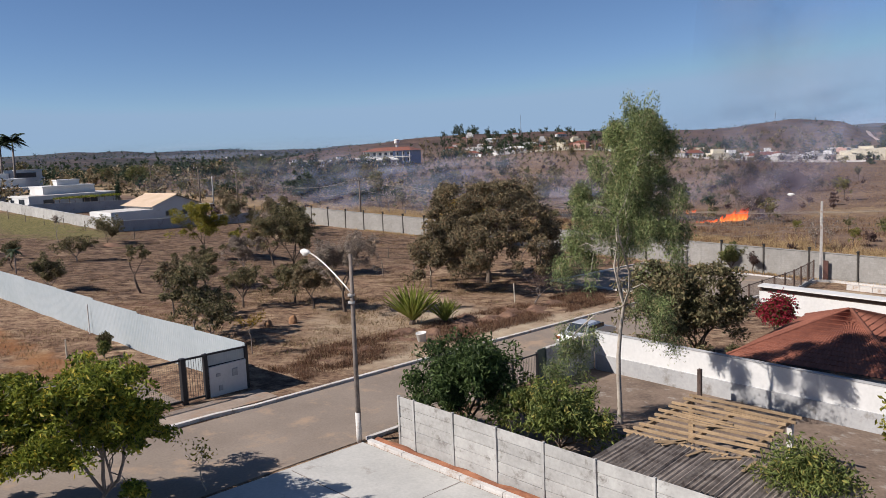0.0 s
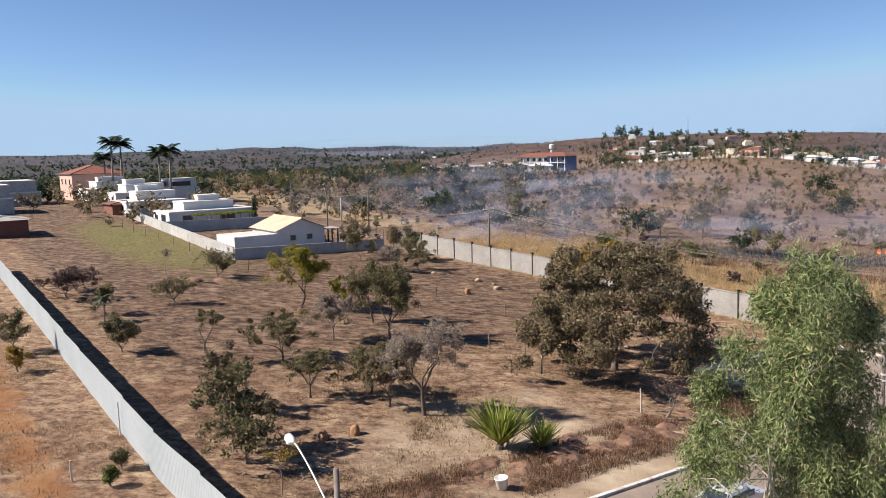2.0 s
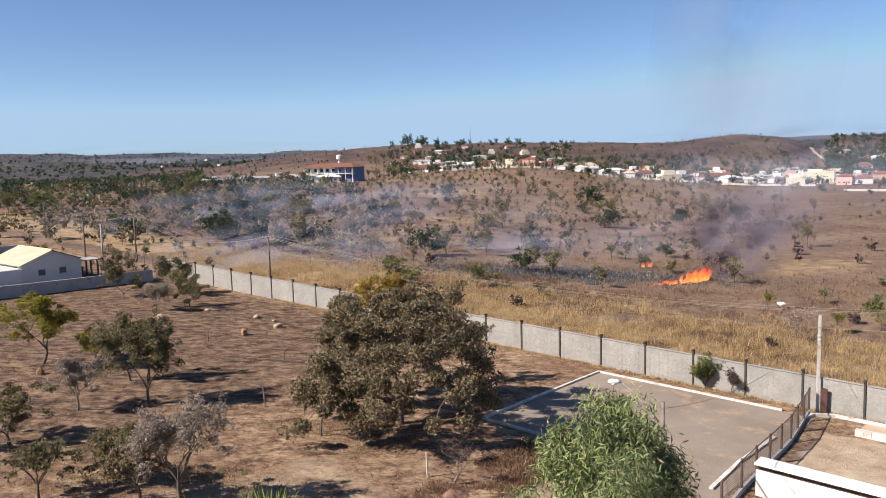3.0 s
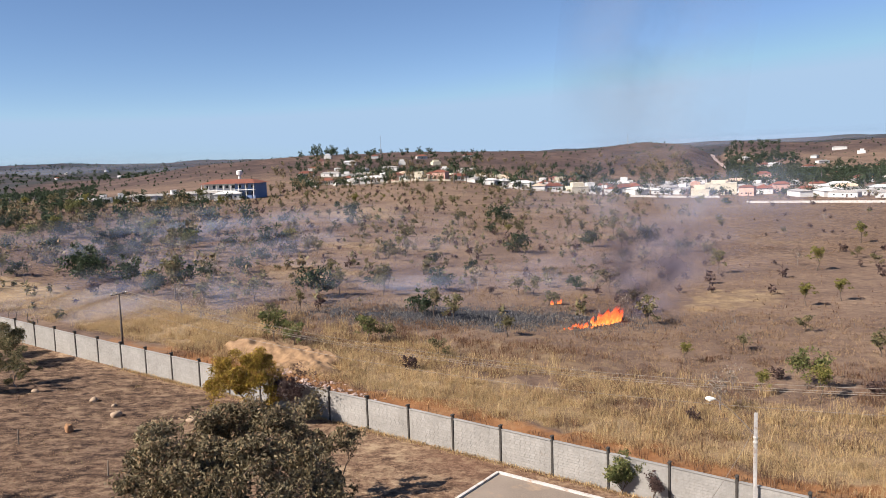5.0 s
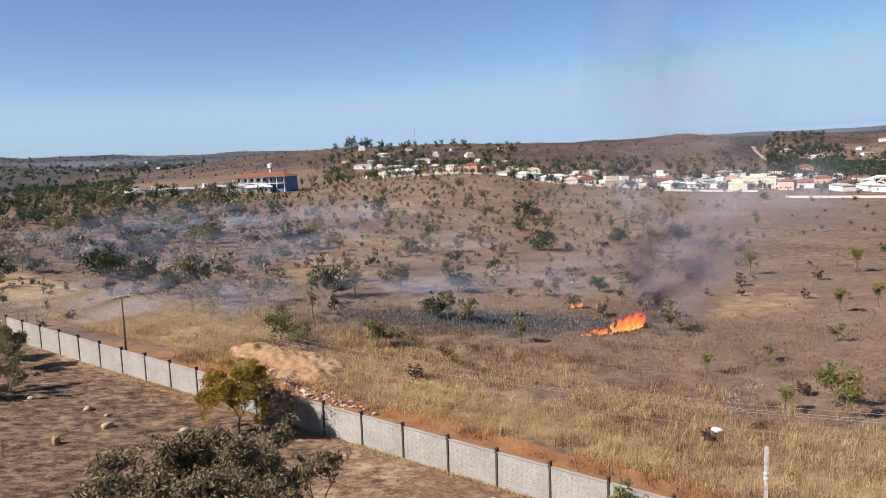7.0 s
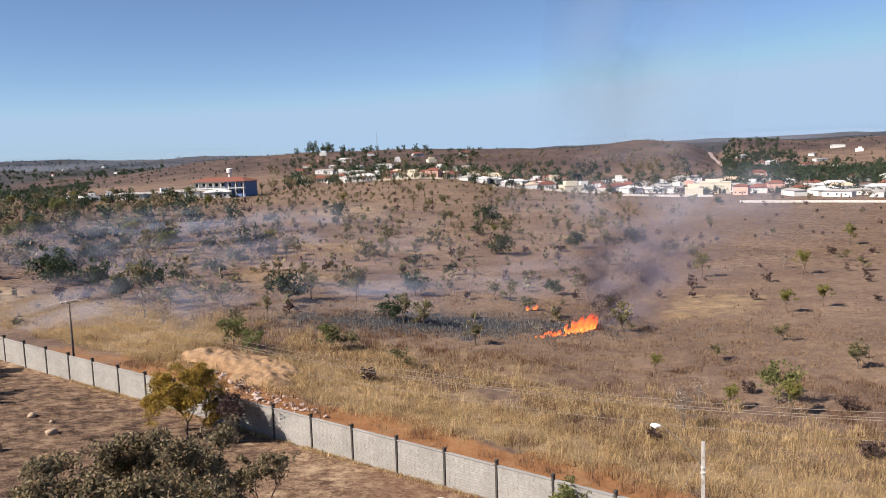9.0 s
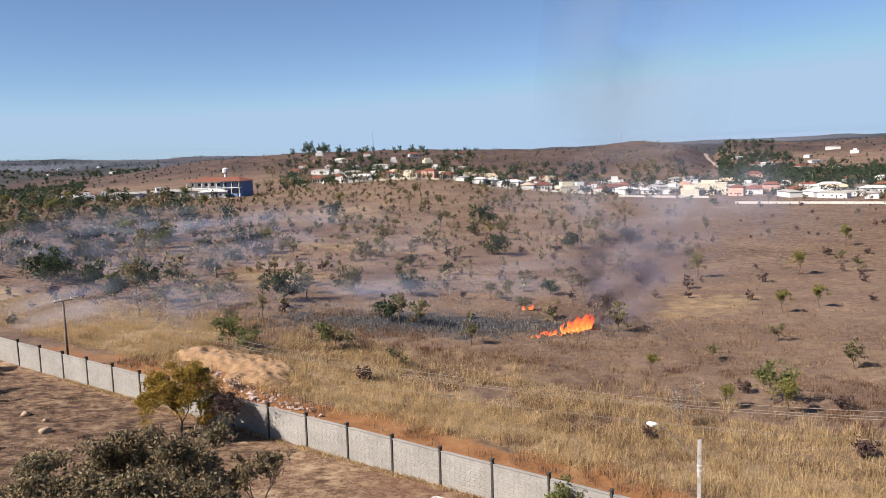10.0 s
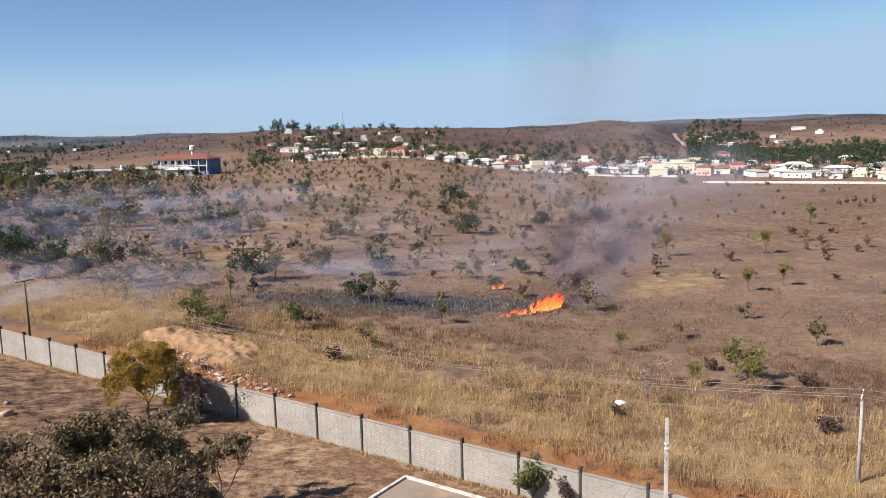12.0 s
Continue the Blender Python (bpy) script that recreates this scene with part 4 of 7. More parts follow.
def lot_trees():
    # the great round tree in the middle of the lot
    big = tree_kind(11, 9.3, 1.6, 0.95, 80000, 0.23, 0.88, M_LEAF_DARK, M_BARK, 3, 3, 0.25, 0.30, flat=0.78, wide=13.5, skirt=190, low=0.13)
    plant("big_tree", big, -2.2, 77.4, "large rounded dark olive-brown tree standing on dry grass", turn=25)
    savanna = [
        ("savanna_tree", tree_kind(21, 6.2, 1.5, 0.8, 11000, 0.20, 0.55, M_LEAF_YELLOW, M_BARK, 3, 3, 0.35, 0.15, wide=6.0, skirt=16, low=0.35), -34.6, 87.3, "small crooked tree with yellow-green foliage", 0),
        ("savanna_tree", tree_kind(22, 4.2, 1.9, 0.55, 1450, 0.17, 0.27, M_LEAF_OLIVE, M_BARK, 3, 2, 0.4, 0.12, wide=3.1, skirt=0), -29.6, 66.8, "thin sparse savanna tree with dark trunk", 40),
        ("savanna_tree", tree_kind(23, 3.7, 0.8, 0.95, 8200, 0.17, 0.38, M_LEAF_OLIVE, M_BARK, 3, 3, 0.25, 0.12, wide=6.5, skirt=18, low=0.36), -25.4, 69.8, "spreading olive-leaved savanna tree", 80),
        ("savanna_tree", tree_kind(24, 4.0, 1.2, 0.8, 6200, 0.15, 0.36, M_LEAF_GREY, M_GREYBARK, 3, 3, 0.3, 0.10, wide=4.1, skirt=18, low=0.36), -25.0, 76.5, "grey half-bare savanna tree", 10),
        ("savanna_tree", tree_kind(25, 3.3, 0.9, 0.8, 2901, 0.18, 0.33, M_LEAF_OLIVE, M_BARK, 3, 3, 0.3, 0.10, wide=3.5, skirt=18, low=0.36), -19.0, 63.0, "small bushy olive savanna tree", 130),
        ("savanna_tree", tree_kind(26, 3.5, 1.0, 0.85, 7000, 0.17, 0.38, M_LEAF_OLIVE, M_BARK, 3, 3, 0.3, 0.11, wide=4.3, skirt=18, low=0.36), -15.9, 65.3, "low olive-green savanna tree", 200),
        ("savanna_tree", tree_kind(27, 3.4, 1.0, 0.85, 6000, 0.17, 0.38, M_LEAF_DARK, M_BARK, 3, 3, 0.3, 0.11, wide=3.5, skirt=18, low=0.36), -13.7, 63.4, "low dark-leaved savanna tree", 20),
        ("savanna_tree", tree_kind(28, 6.0, 1.7, 0.75, 13000, 0.14, 0.42, M_LEAF_GREY, M_BARK, 4, 3, 0.3, 0.16, wide=4.9, skirt=16, low=0.5), -11.1, 62.9, "grey dry-leaved savanna tree with bare twigs", 60),
        ("savanna_tree", tree_kind(29, 7.0, 1.4, 0.8, 13000, 0.2, 0.55, M_LEAF_OLIVE, M_BARK, 3, 4, 0.35, 0.14, wide=5.3, skirt=18, low=0.36), -20.8, 78.6, "tall olive savanna tree with open crown", 90),
        ("savanna_tree", tree_kind(30, 5.2, 1.2, 0.8, 10000, 0.18, 0.46, M_LEAF_DARK, M_BARK, 3, 3, 0.35, 0.12, wide=5.5, skirt=18, low=0.36), -25.0, 84.0, "dark olive savanna tree", 150),
        ("savanna_tree", tree_kind(31, 3.6, 1.0, 0.8, 2901, 0.2, 0.33, M_LEAF_YELLOW, M_BARK, 3, 3, 0.3, 0.09, wide=4.1, skirt=18, low=0.36), -29.5, 87.0, "small yellow-green savanna tree", 220),
        ("savanna_tree", tree_kind(32, 3.0, 1.1, 0.9, 558, 0.13, 0.27, M_LEAF_PURPLE, M_GREYBARK, 4, 3, 0.2, 0.09, wide=4.6, skirt=0), 2.4, 68.0, "bare grey shrub-tree with leafless twigs", 0),
        ("savanna_tree", tree_kind(33, 4.0, 1.6, 0.6, 2232, 0.18, 0.33, M_LEAF_OLIVE, M_BARK, 3, 3, 0.4, 0.09), -6.9, 74.3, "slender olive tree with thin pale trunk", 70),
        ("savanna_tree", tree_kind(34, 5.2, 1.2, 0.8, 4240, 0.2, 0.38, M_LEAF_DARK, M_BARK, 3, 3, 0.35, 0.12), 1.5, 88.0, "dark olive tree beside the large tree", 170),
        ("savanna_tree", tree_kind(35, 3.6, 1.4, 0.6, 1674, 0.17, 0.3, M_LEAF_OLIVE, M_BARK, 3, 2, 0.4, 0.08), -4.5, 88.5, "thin sparse olive tree", 20),
        ("savanna_tree", tree_kind(36, 4.6, 0.9, 0.85, 5133, 0.2, 0.38, M_LEAF_OLIVE, M_GREYBARK, 3, 3, 0.3, 0.10, wide=4.1, skirt=18, low=0.36), -18.2, 54.0, "bushy grey-green savanna tree", 0),
        ("savanna_tree", tree_kind(37, 3.0, 0.6, 0.9, 3794, 0.2, 0.38, M_LEAF_OLIVE, M_GREYBARK, 3, 3, 0.3, 0.09, wide=4.3, skirt=18, low=0.36), -16.5, 52.6, "low grey-green bushy tree", 30),
        ("savanna_tree", tree_kind(38, 4.4, 1.4, 0.7, 2901, 0.19, 0.33, M_LEAF_DARK, M_BARK, 3, 3, 0.35, 0.10), -22.2, 58.5, "dark olive savanna tree", 60),
        ("savanna_tree", tree_kind(39, 3.4, 0.5, 0.9, 3794, 0.2, 0.38, M_LEAF_OLIVE, M_GREYBARK, 3, 3, 0.3, 0.09), -37.6, 66.5, "low dusty olive bush", 0),
        ("savanna_tree", tree_kind(40, 3.4, 0.6, 0.9, 3348, 0.2, 0.41, M_LEAF_PURPLE, M_BARK, 3, 3, 0.3, 0.10, wide=7.4, skirt=18, low=0.36), -58.0, 80.5, "dark purplish bushy tree by the metal fence", 0),
        ("savanna_tree", tree_kind(41, 3.9, 0.6, 0.9, 4017, 0.2, 0.41, M_LEAF_OLIVE, M_BARK, 3, 3, 0.3, 0.10, wide=5.3, skirt=18, low=0.36), -52.4, 97.5, "dark olive bush beside a soil heap", 90),
        ("savanna_tree", tree_kind(42, 4.0, 2.4, 0.4, 468, 0.15, 0.24, M_LEAF_GREY, M_GREYBARK, 3, 2, 0.5, 0.06), -55.3, 92.5, "thin leafless grey sapling", 0),
        ("savanna_tree", tree_kind(43, 6.3, 1.7, 0.85, 30000, 0.19, 0.72, M_LEAF_GOLD, M_BARK, 3, 3, 0.3, 0.14, wide=6.8, skirt=64, low=0.28, flat=0.85), -8.3, 104.2, "golden-leaved tree beside the block wall", 0),
        ("savanna_tree", tree_kind(44, 5.0, 0.8, 0.8, 5200, 0.16, 0.62, M_LEAF_PURPLE, M_GREYBARK, 4, 3, 0.3, 0.10, wide=6.0, skirt=26, low=0.15), -4.2, 103.4, "purple-brown twiggy tree beside the block wall", 40),
        ("savanna_tree", tree_kind(45, 5.0, 0.9, 0.85, 5600, 0.22, 0.75, M_LEAF_OLIVE, M_GREYBARK, 3, 3, 0.3, 0.11), -37.8, 121.5, "dusty olive tree at the end of the block wall", 0),
        ("savanna_tree", tree_kind(46, 4.6, 0.6, 0.9, 5600, 0.22, 0.75, M_LEAF_DARK, M_BARK, 3, 3, 0.3, 0.11), -42.0, 125.0, "dark olive thicket at the end of the wall", 70),
        ("savanna_tree", tree_kind(47, 3.0, 0.7, 0.8, 2455, 0.2, 0.33, M_LEAF_OLIVE, M_BARK, 3, 3, 0.3, 0.08), -48.8, 76.3, "small shaggy olive tree", 0),
        ("savanna_tree", tree_kind(48, 3.4, 0.8, 0.9, 2901, 0.19, 0.33, M_LEAF_OLIVE, M_GREYBARK, 3, 3, 0.25, 0.09), *plan(-3.5, -42.0), "small grey-green tree inside the fenced lot", 0),
        ("savanna_tree", tree_kind(49, 1.9, 0.4, 0.8, 1450, 0.2, 0.27, M_LEAF_GOLD, M_BARK, 2, 3, 0.3, 0.06), *plan(-3.8, -36.0), "small golden bush inside the fenced lot", 0),
        ("savanna_tree", tree_kind(50, 1.1, 0.3, 0.7, 1339, 0.16, 0.33, M_LEAF_OLIVE, M_GREYBARK, 2, 3, 0.3, 0.05), *plan(-1.7, -15.2), "dusty green shrub inside the fenced lot", 0),
        ("savanna_tree", tree_kind(51, 1.0, 0.3, 0.7, 1004, 0.16, 0.27, M_LEAF_FRESH, M_GREYBARK, 2, 3, 0.3, 0.05), *plan(-2.6, -13.4), "green weedy shrub inside the fenced lot", 0),
        ("savanna_tree", tree_kind(52, 2.9, 0.4, 0.9, 5200, 0.2, 0.45, M_LEAF_SCRUB, M_BARK, 3, 3, 0.3, 0.08), 20.6, 89.6, "rounded green shrub before the block wall", 0),
        ("savanna_tree", tree_kind(53, 2.2, 0.5, 0.9, 1674, 0.17, 0.33, M_LEAF_PURPLE, M_BARK, 3, 3, 0.3, 0.07), 22.4, 88.5, "purple-brown shrub before the block wall", 0),
        ("savanna_tree", tree_kind(54, 4.4, 0.7, 0.9, 5200, 0.2, 0.44, M_LEAF_OLIVE, M_GREYBARK, 3, 3, 0.3, 0.10, wide=5.5, skirt=16, low=0.25), -44.5, 119.0, "dusty olive thicket at the end of the wall", 198),
        ("savanna_tree", tree_kind(55, 3.8, 0.6, 0.9, 5000, 0.2, 0.44, M_LEAF_OLIVE, M_GREYBARK, 3, 3, 0.3, 0.10, wide=5.0, skirt=16, low=0.25), -33.0, 113.5, "dusty olive thicket before the block wall", 235),
        ("savanna_tree", tree_kind(56, 3.6, 0.6, 0.9, 4200, 0.2, 0.44, M_LEAF_GREY, M_GREYBARK, 3, 3, 0.3, 0.10, wide=4.6, skirt=16, low=0.25), -36.2, 111.0, "greyish dry thicket before the block wall", 272),
        ("savanna_tree", tree_kind(57, 5.2, 1.0, 0.9, 5600, 0.2, 0.44, M_LEAF_DARK, M_GREYBARK, 3, 3, 0.3, 0.10, wide=5.2, skirt=16, low=0.25), -50.0, 128.0, "dark olive tree behind the wall's end", 309),
        ("savanna_tree", tree_kind(58, 2.8, 0.5, 0.9, 2600, 0.2, 0.44, M_LEAF_OLIVE, M_GREYBARK, 3, 3, 0.3, 0.10, wide=4.6, skirt=16, low=0.25), -46.5, 83.0, "low spreading olive bush in dry grass", 346),
        ("savanna_tree", tree_kind(59, 2.6, 0.5, 0.9, 2400, 0.2, 0.44, M_LEAF_PURPLE, M_GREYBARK, 3, 3, 0.3, 0.10, wide=4.4, skirt=16, low=0.25), -60.5, 84.0, "dark purplish bush by the metal fence", 23),
    ]
    for name, kind, x, y, label, turn in savanna:
        plant(name, kind, x, y, label, turn=turn, group="savanna trees in the lot")
    # the tall drooping tree by the white wall, and the garden trees
    low_boughs = [(3.0, 2.3, 3.5), (3.3, 2.6, 2.7), (2.8, 1.5, 4.0), (0.2, 1.4, 4.6), (-0.5, 1.7, 5.8), (3.1, 1.7, 2.5), (0.1, 1.9, 3.8)]
    euc = tree_kind(60, 14.2, 6.2, 0.5, 88000, 0.155, 0.54, M_LEAF_EUC, M_PALEBARK, 3, 3, 0.7, 0.13, hang=0.6, slim=0.19, flat=0.95, wide=5.2, skirt=80, low=0.46, wobble=0.03, pointed=True, shift=(0.9, -0.9), boughs=low_boughs)
    plant("eucalyptus_tree", euc, 7.5, 42.3, "tall slender tree with pale trunk and drooping leaves", turn=0)
    mango = tree_kind(61, 4.5, 0.8, 0.85, 20000, 0.21, 0.6, M_LEAF_MANGO, M_BARK, 3, 4, 0.3, 0.14, slim=0.36, hang=0.25, flat=0.85, wide=4.9, skirt=50, low=0.12)
    plant("mango_tree", mango, *plan(2.7, 9.1), "dense dark green mango tree over the precast wall", turn=10)
    plant("mango_tree", tree_kind(62, 3.1, 0.5, 0.95, 14000, 0.21, 0.55, M_LEAF_FRESH, M_BARK, 3, 4, 0.3, 0.10, slim=0.34, hang=0.25, wide=4.8, skirt=40, low=0.15), *plan(3.7, 12.9), "bushy light green mango tree behind the precast wall", turn=90)
    plant("garden_tree", tree_kind(63, 5.8, 1.2, 0.75, 15000, 0.22, 0.6, M_LEAF_OLIVE, M_BARK, 3, 4, 0.4, 0.16, wide=5.2, skirt=50, low=0.10), *plan(18.4, 9.6), "dark olive garden tree behind the white wall", turn=0)
    plant("garden_tree", tree_kind(64, 6.0, 1.0, 0.75, 17000, 0.22, 0.6, M_LEAF_OLIVE, M_BARK, 3, 4, 0.4, 0.16, wide=5.2, skirt=56, low=0.08), *plan(19.6, 11.4), "dense dark green garden tree behind the white wall", turn=70)
    plant("flowering_bush", tree_kind(65, 3.0, 0.6, 0.9, 6000, 0.2, 0.8, M_FLOWER, M_BARK, 3, 4, 0.3, 0.09), *plan(29.2, 11.9), "crimson flowering bush beside the tiled house", "bush")
    plant("garden_tree", tree_kind(66, 3.6, 0.7, 0.85, 9000, 0.16, 0.75, M_LEAF_FRESH, M_BARK, 3, 4, 0.35, 0.10, slim=0.3), *plan(2.6, 22.8), "feathery green shrub by the corrugated roof", turn=0)
    plant("garden_tree", tree_kind(67, 4.6, 1.5, 0.8, 5000, 0.2, 0.8, M_LEAF_YELLOW, M_BARK, 3, 4, 0.35, 0.10), *plan(8.0, 25.5), "light yellow-green tree by the white wall", turn=0)
    street = tree_kind(68, 5.6, 1.2, 0.85, 38000, 0.19, 0.48, M_LEAF_STREET, M_GREYBARK, 3, 4, 0.35, 0.14, slim=0.4, wide=5.8, skirt=30, low=0.10)
    plant("street_tree", street, -9.6, 30.2, "leafy bright green street tree before the gate", turn=0, group="street trees")
    plant("street_tree", street, -13.4, 29.0, "leafy bright green street tree with yellowing leaves", turn=140, scale=0.92, group="street trees")
    plant("sapling", tree_kind(69, 2.1, 1.2, 0.4, 110, 0.14, 0.35, M_LEAF_YELLOW, M_PALEBARK, 2, 3, 0.6, 0.03), *plan(-7.6, 6.2), "thin young sapling on the verge", "sapling")
    plant("sapling", tree_kind(70, 2.4, 1.4, 0.5, 260, 0.14, 0.35, M_LEAF_GOLD, M_GREYBARK, 2, 3, 0.6, 0.03), -12.8, 50.3, "thin half-bare sapling beside the gate", "sapling")
    plant("cypress", tree_kind(71, 5.8, 0.6, 0.3, 3000, 0.2, 0.35, M_LEAF_BLUE, M_BARK, 3, 3, 0.9, 0.09, wide=1.4, skirt=34, low=0.1), *plan(47.5, -122.5), "narrow dark cypress beside the white house")


lot_trees()


# ---- small things of the lot ----
def yucca(x, y, scale, label, seed):
    rng = np.random.default_rng(seed)
    base = thing("yucca", pose(x, y, gz(x, y)) @ Matrix.Scale(scale, 4), label, "plant")
    part("stem", tube([(0, 0, -0.1), (0.03, 0, 0.15), (0.05, 0.02, 0.3)], [0.2, 0.17, 0.13]), M_BARK, base)
    blade = bmesh.new()
    for k in range(7):
        t = k / 6
        wd = 0.075 * (1 - t ** 2.5) + 0.004
        z, yy = -0.08 * t * t, 2.0 * t
        for sx, dz in ((-wd, 0.03), (0, 0), (wd, 0.03)):
            blade.verts.new((sx, yy, z + dz))
    blade.verts.ensure_lookup_table()
    for k in range(6):
        for j in (0, 1):
            blade.faces.new([blade.verts[3 * k + j], blade.verts[3 * k + j + 1], blade.verts[3 * k + j + 4], blade.verts[3 * k + j + 3]])
    mesh = finish("leaf", blade, M_YUCCA)
    for k in range(110):
        tilt = math.degrees(math.acos(rng.uniform(0.60, 0.995)))
        leaf = part("leaf", mesh, None, base)
        leaf.matrix_local = pose(0.04, 0.01, 0.1 + rng.uniform(0, 0.2), 0, 0, rng.uniform(0, 360)) @ pose(0, 0, 0, 90 - tilt, 0, 0) @ Matrix.Scale(rng.uniform(0.75, 1.1), 4)


def bucket(x, y):
    ob = thing("bucket", pose(x, y, gz(x, y), 3, -4, 20) @ Matrix.Scale(0.85, 4), "white plastic bucket standing in dry grass", "bucket")
    bm = bmesh.new()
    rings = []
    for z, r in ((0, 0.27), (0.02, 0.29), (0.62, 0.36), (0.64, 0.39), (0.70, 0.39), (0.70, 0.36), (0.08, 0.27)):
        rings.append([bm.verts.new((r * math.cos(6.2832 * k / 20), r * math.sin(6.2832 * k / 20), z)) for k in range(20)])
    for a, b in zip(rings, rings[1:]):
        for k in range(20):
            bm.faces.new((a[k], a[(k + 1) % 20], b[(k + 1) % 20], b[k]))
    bm.faces.new(rings[0][::-1])
    bm.faces.new(rings[-1])
    part("body", bm, M_PLASTIC, ob, smooth_on=True)
    part("handle", tube([(0.4 * math.cos(t), 0.1, 0.66 - 0.28 * math.sin(t)) for t in np.linspace(0, math.pi, 9)], [0.012] * 9, 6), M_CHROME, ob, "thin steel handle")


def stake(x, y, high, mat, label, lean=4):
    bm = tube([(0, 0, -0.2), (random.uniform(-0.02, 0.02), 0.01, high * 0.5), (0.01, random.uniform(-0.03, 0.03), high)], [0.055, 0.05, 0.042], 7)
    solid("fence_stake", bm, mat, pose(x, y, gz(x, y), random.uniform(-lean, lean), random.uniform(-lean, lean), random.uniform(0, 90)), label, "stake", "old fence stakes")


def boulder(x, y, r, seed, mat=None, name="boulder", label="pale rounded boulder lying in dry grass", squash=(1.1, 0.9, 0.7)):
    solid(name, blob(r, seed, squash, 0.28, 3), mat or M_STONE, pose(x, y, gz(x, y) + r * 0.25, 0, 0, seed * 47), label, name.replace("_", " "), smooth_on=True)


yucca(-5.4, 59.6, 1.3, "large clump of yellow-green sword-leaved yucca", 3)
yucca(-3.3, 60.4, 0.78, "smaller clump of sword-leaved yucca", 4)
bucket(-3.79, 54.91)
for x, y, high in ((-12.4, 79.4, 1.5), (-9.1, 78.1, 1.3), (-24.5, 98.0, 1.2), (-15.0, 92.0, 1.1)):
    stake(x, y, high, M_STAKE, "weathered wooden stake standing in dry grass")
for x, y, high in ((-7.0, 75.0, 2.0), (0.8, 68.7, 1.5)):
    stake(x, y, high, M_PALESTAKE, "pale wooden stake standing in dry grass", 2)
stake(-22.8, 47.7, 1.0, M_PALESTAKE, "pale survey stake inside the fenced lot", 2)
for k in range(9):
    x, y = plan(24.0 + 0.25 * k, -128 + 7.2 * k)
    stake(x, y, 1.5, M_STAKE, "weathered wire-fence stake on the green verge", 3)
for x, y, r, n in ((-19.8, 105.0, 0.46, 1), (-23.6, 109.2, 0.40, 2), (-33.9, 107.4, 0.45, 3), (-30.5, 112.0, 0.3, 4), (-12.8, 104.0, 0.55, 5), (-21.2, 107.8, 0.22, 6)):
    boulder(x, y, r, n)
for x, y, r, n in ((-14.6, 57.0, 0.30, 11), (-13.4, 58.4, 0.36, 12), (-33.0, 84.5, 0.35, 13), (-22.0, 101.0, 0.4, 14)):
    boulder(x, y, r, n, M_TERMITE, "termite_mound", "small reddish termite mound in dry grass", (0.85, 0.8, 1.45))


def heap(name, s, w, long_w, long_s, high, mat, label, category, seed, step=0.22, steep=1.0, ragged=0.0):
    """A heap or bank of dug earth: a rough sheet with lumps and gullies, its foot below the ground."""
    nw, ns = max(10, int(long_w / step)), max(8, int(long_s / step))
    rows = []
    for i in range(ns + 1):
        rows.append([])
        for j in range(nw + 1):
            u, v = j / nw * 2 - 1, i / ns * 2 - 1
            x, y = plan(s + v * long_s / 2, w + u * long_w / 2)
            q = Vector((x, y, seed * 7.7))
            edge = max(0.0, 1 - abs(u) ** 3 * (1 + 0.4 * noise.noise(q * 0.5)) - v * v * (1 + 0.5 * noise.noise(q * 0.35)))
            lumps = 0.72 + 0.34 * noise.noise(q * 0.33) + 0.20 * noise.noise(q * 1.1) + 0.10 * abs(noise.noise(q * 3.1))
            lumps += ragged * (1.6 * noise.noise(q * 0.6) + 1.0 * noise.noise(q * 1.9) - 0.35)
            rows[-1].append((x, y, gz(x, y) - 0.22 + high * edge ** (0.7 / steep) * max(0.05, lumps)))
    me = strip_mesh(name, rows, mat)
    me.shade_smooth()
    tagged(new(name, me), label, category)


heap("soil_heap", *((-53.5 + 8.02) * 0.555 + (94.5 - 42.61) * 0.832, (-53.5 + 8.02) * 0.832 - (94.5 - 42.61) * 0.555), 3.4, 2.2, 0.8, M_BANK, "low heap of dumped brown soil", "soil heap", 1)
heap("soil_heap", *((-50.5 + 8.02) * 0.555 + (95.8 - 42.61) * 0.832, (-50.5 + 8.02) * 0.832 - (95.8 - 42.61) * 0.555), 3.6, 2.0, 0.75, M_BANK, "low heap of dumped dark red soil", "soil heap", 2)
heap("soil_heap", -12, -48, 6.5, 5.0, 1.5, M_SOIL, "low heap of bright red soil inside the fenced lot", "soil heap", 3)


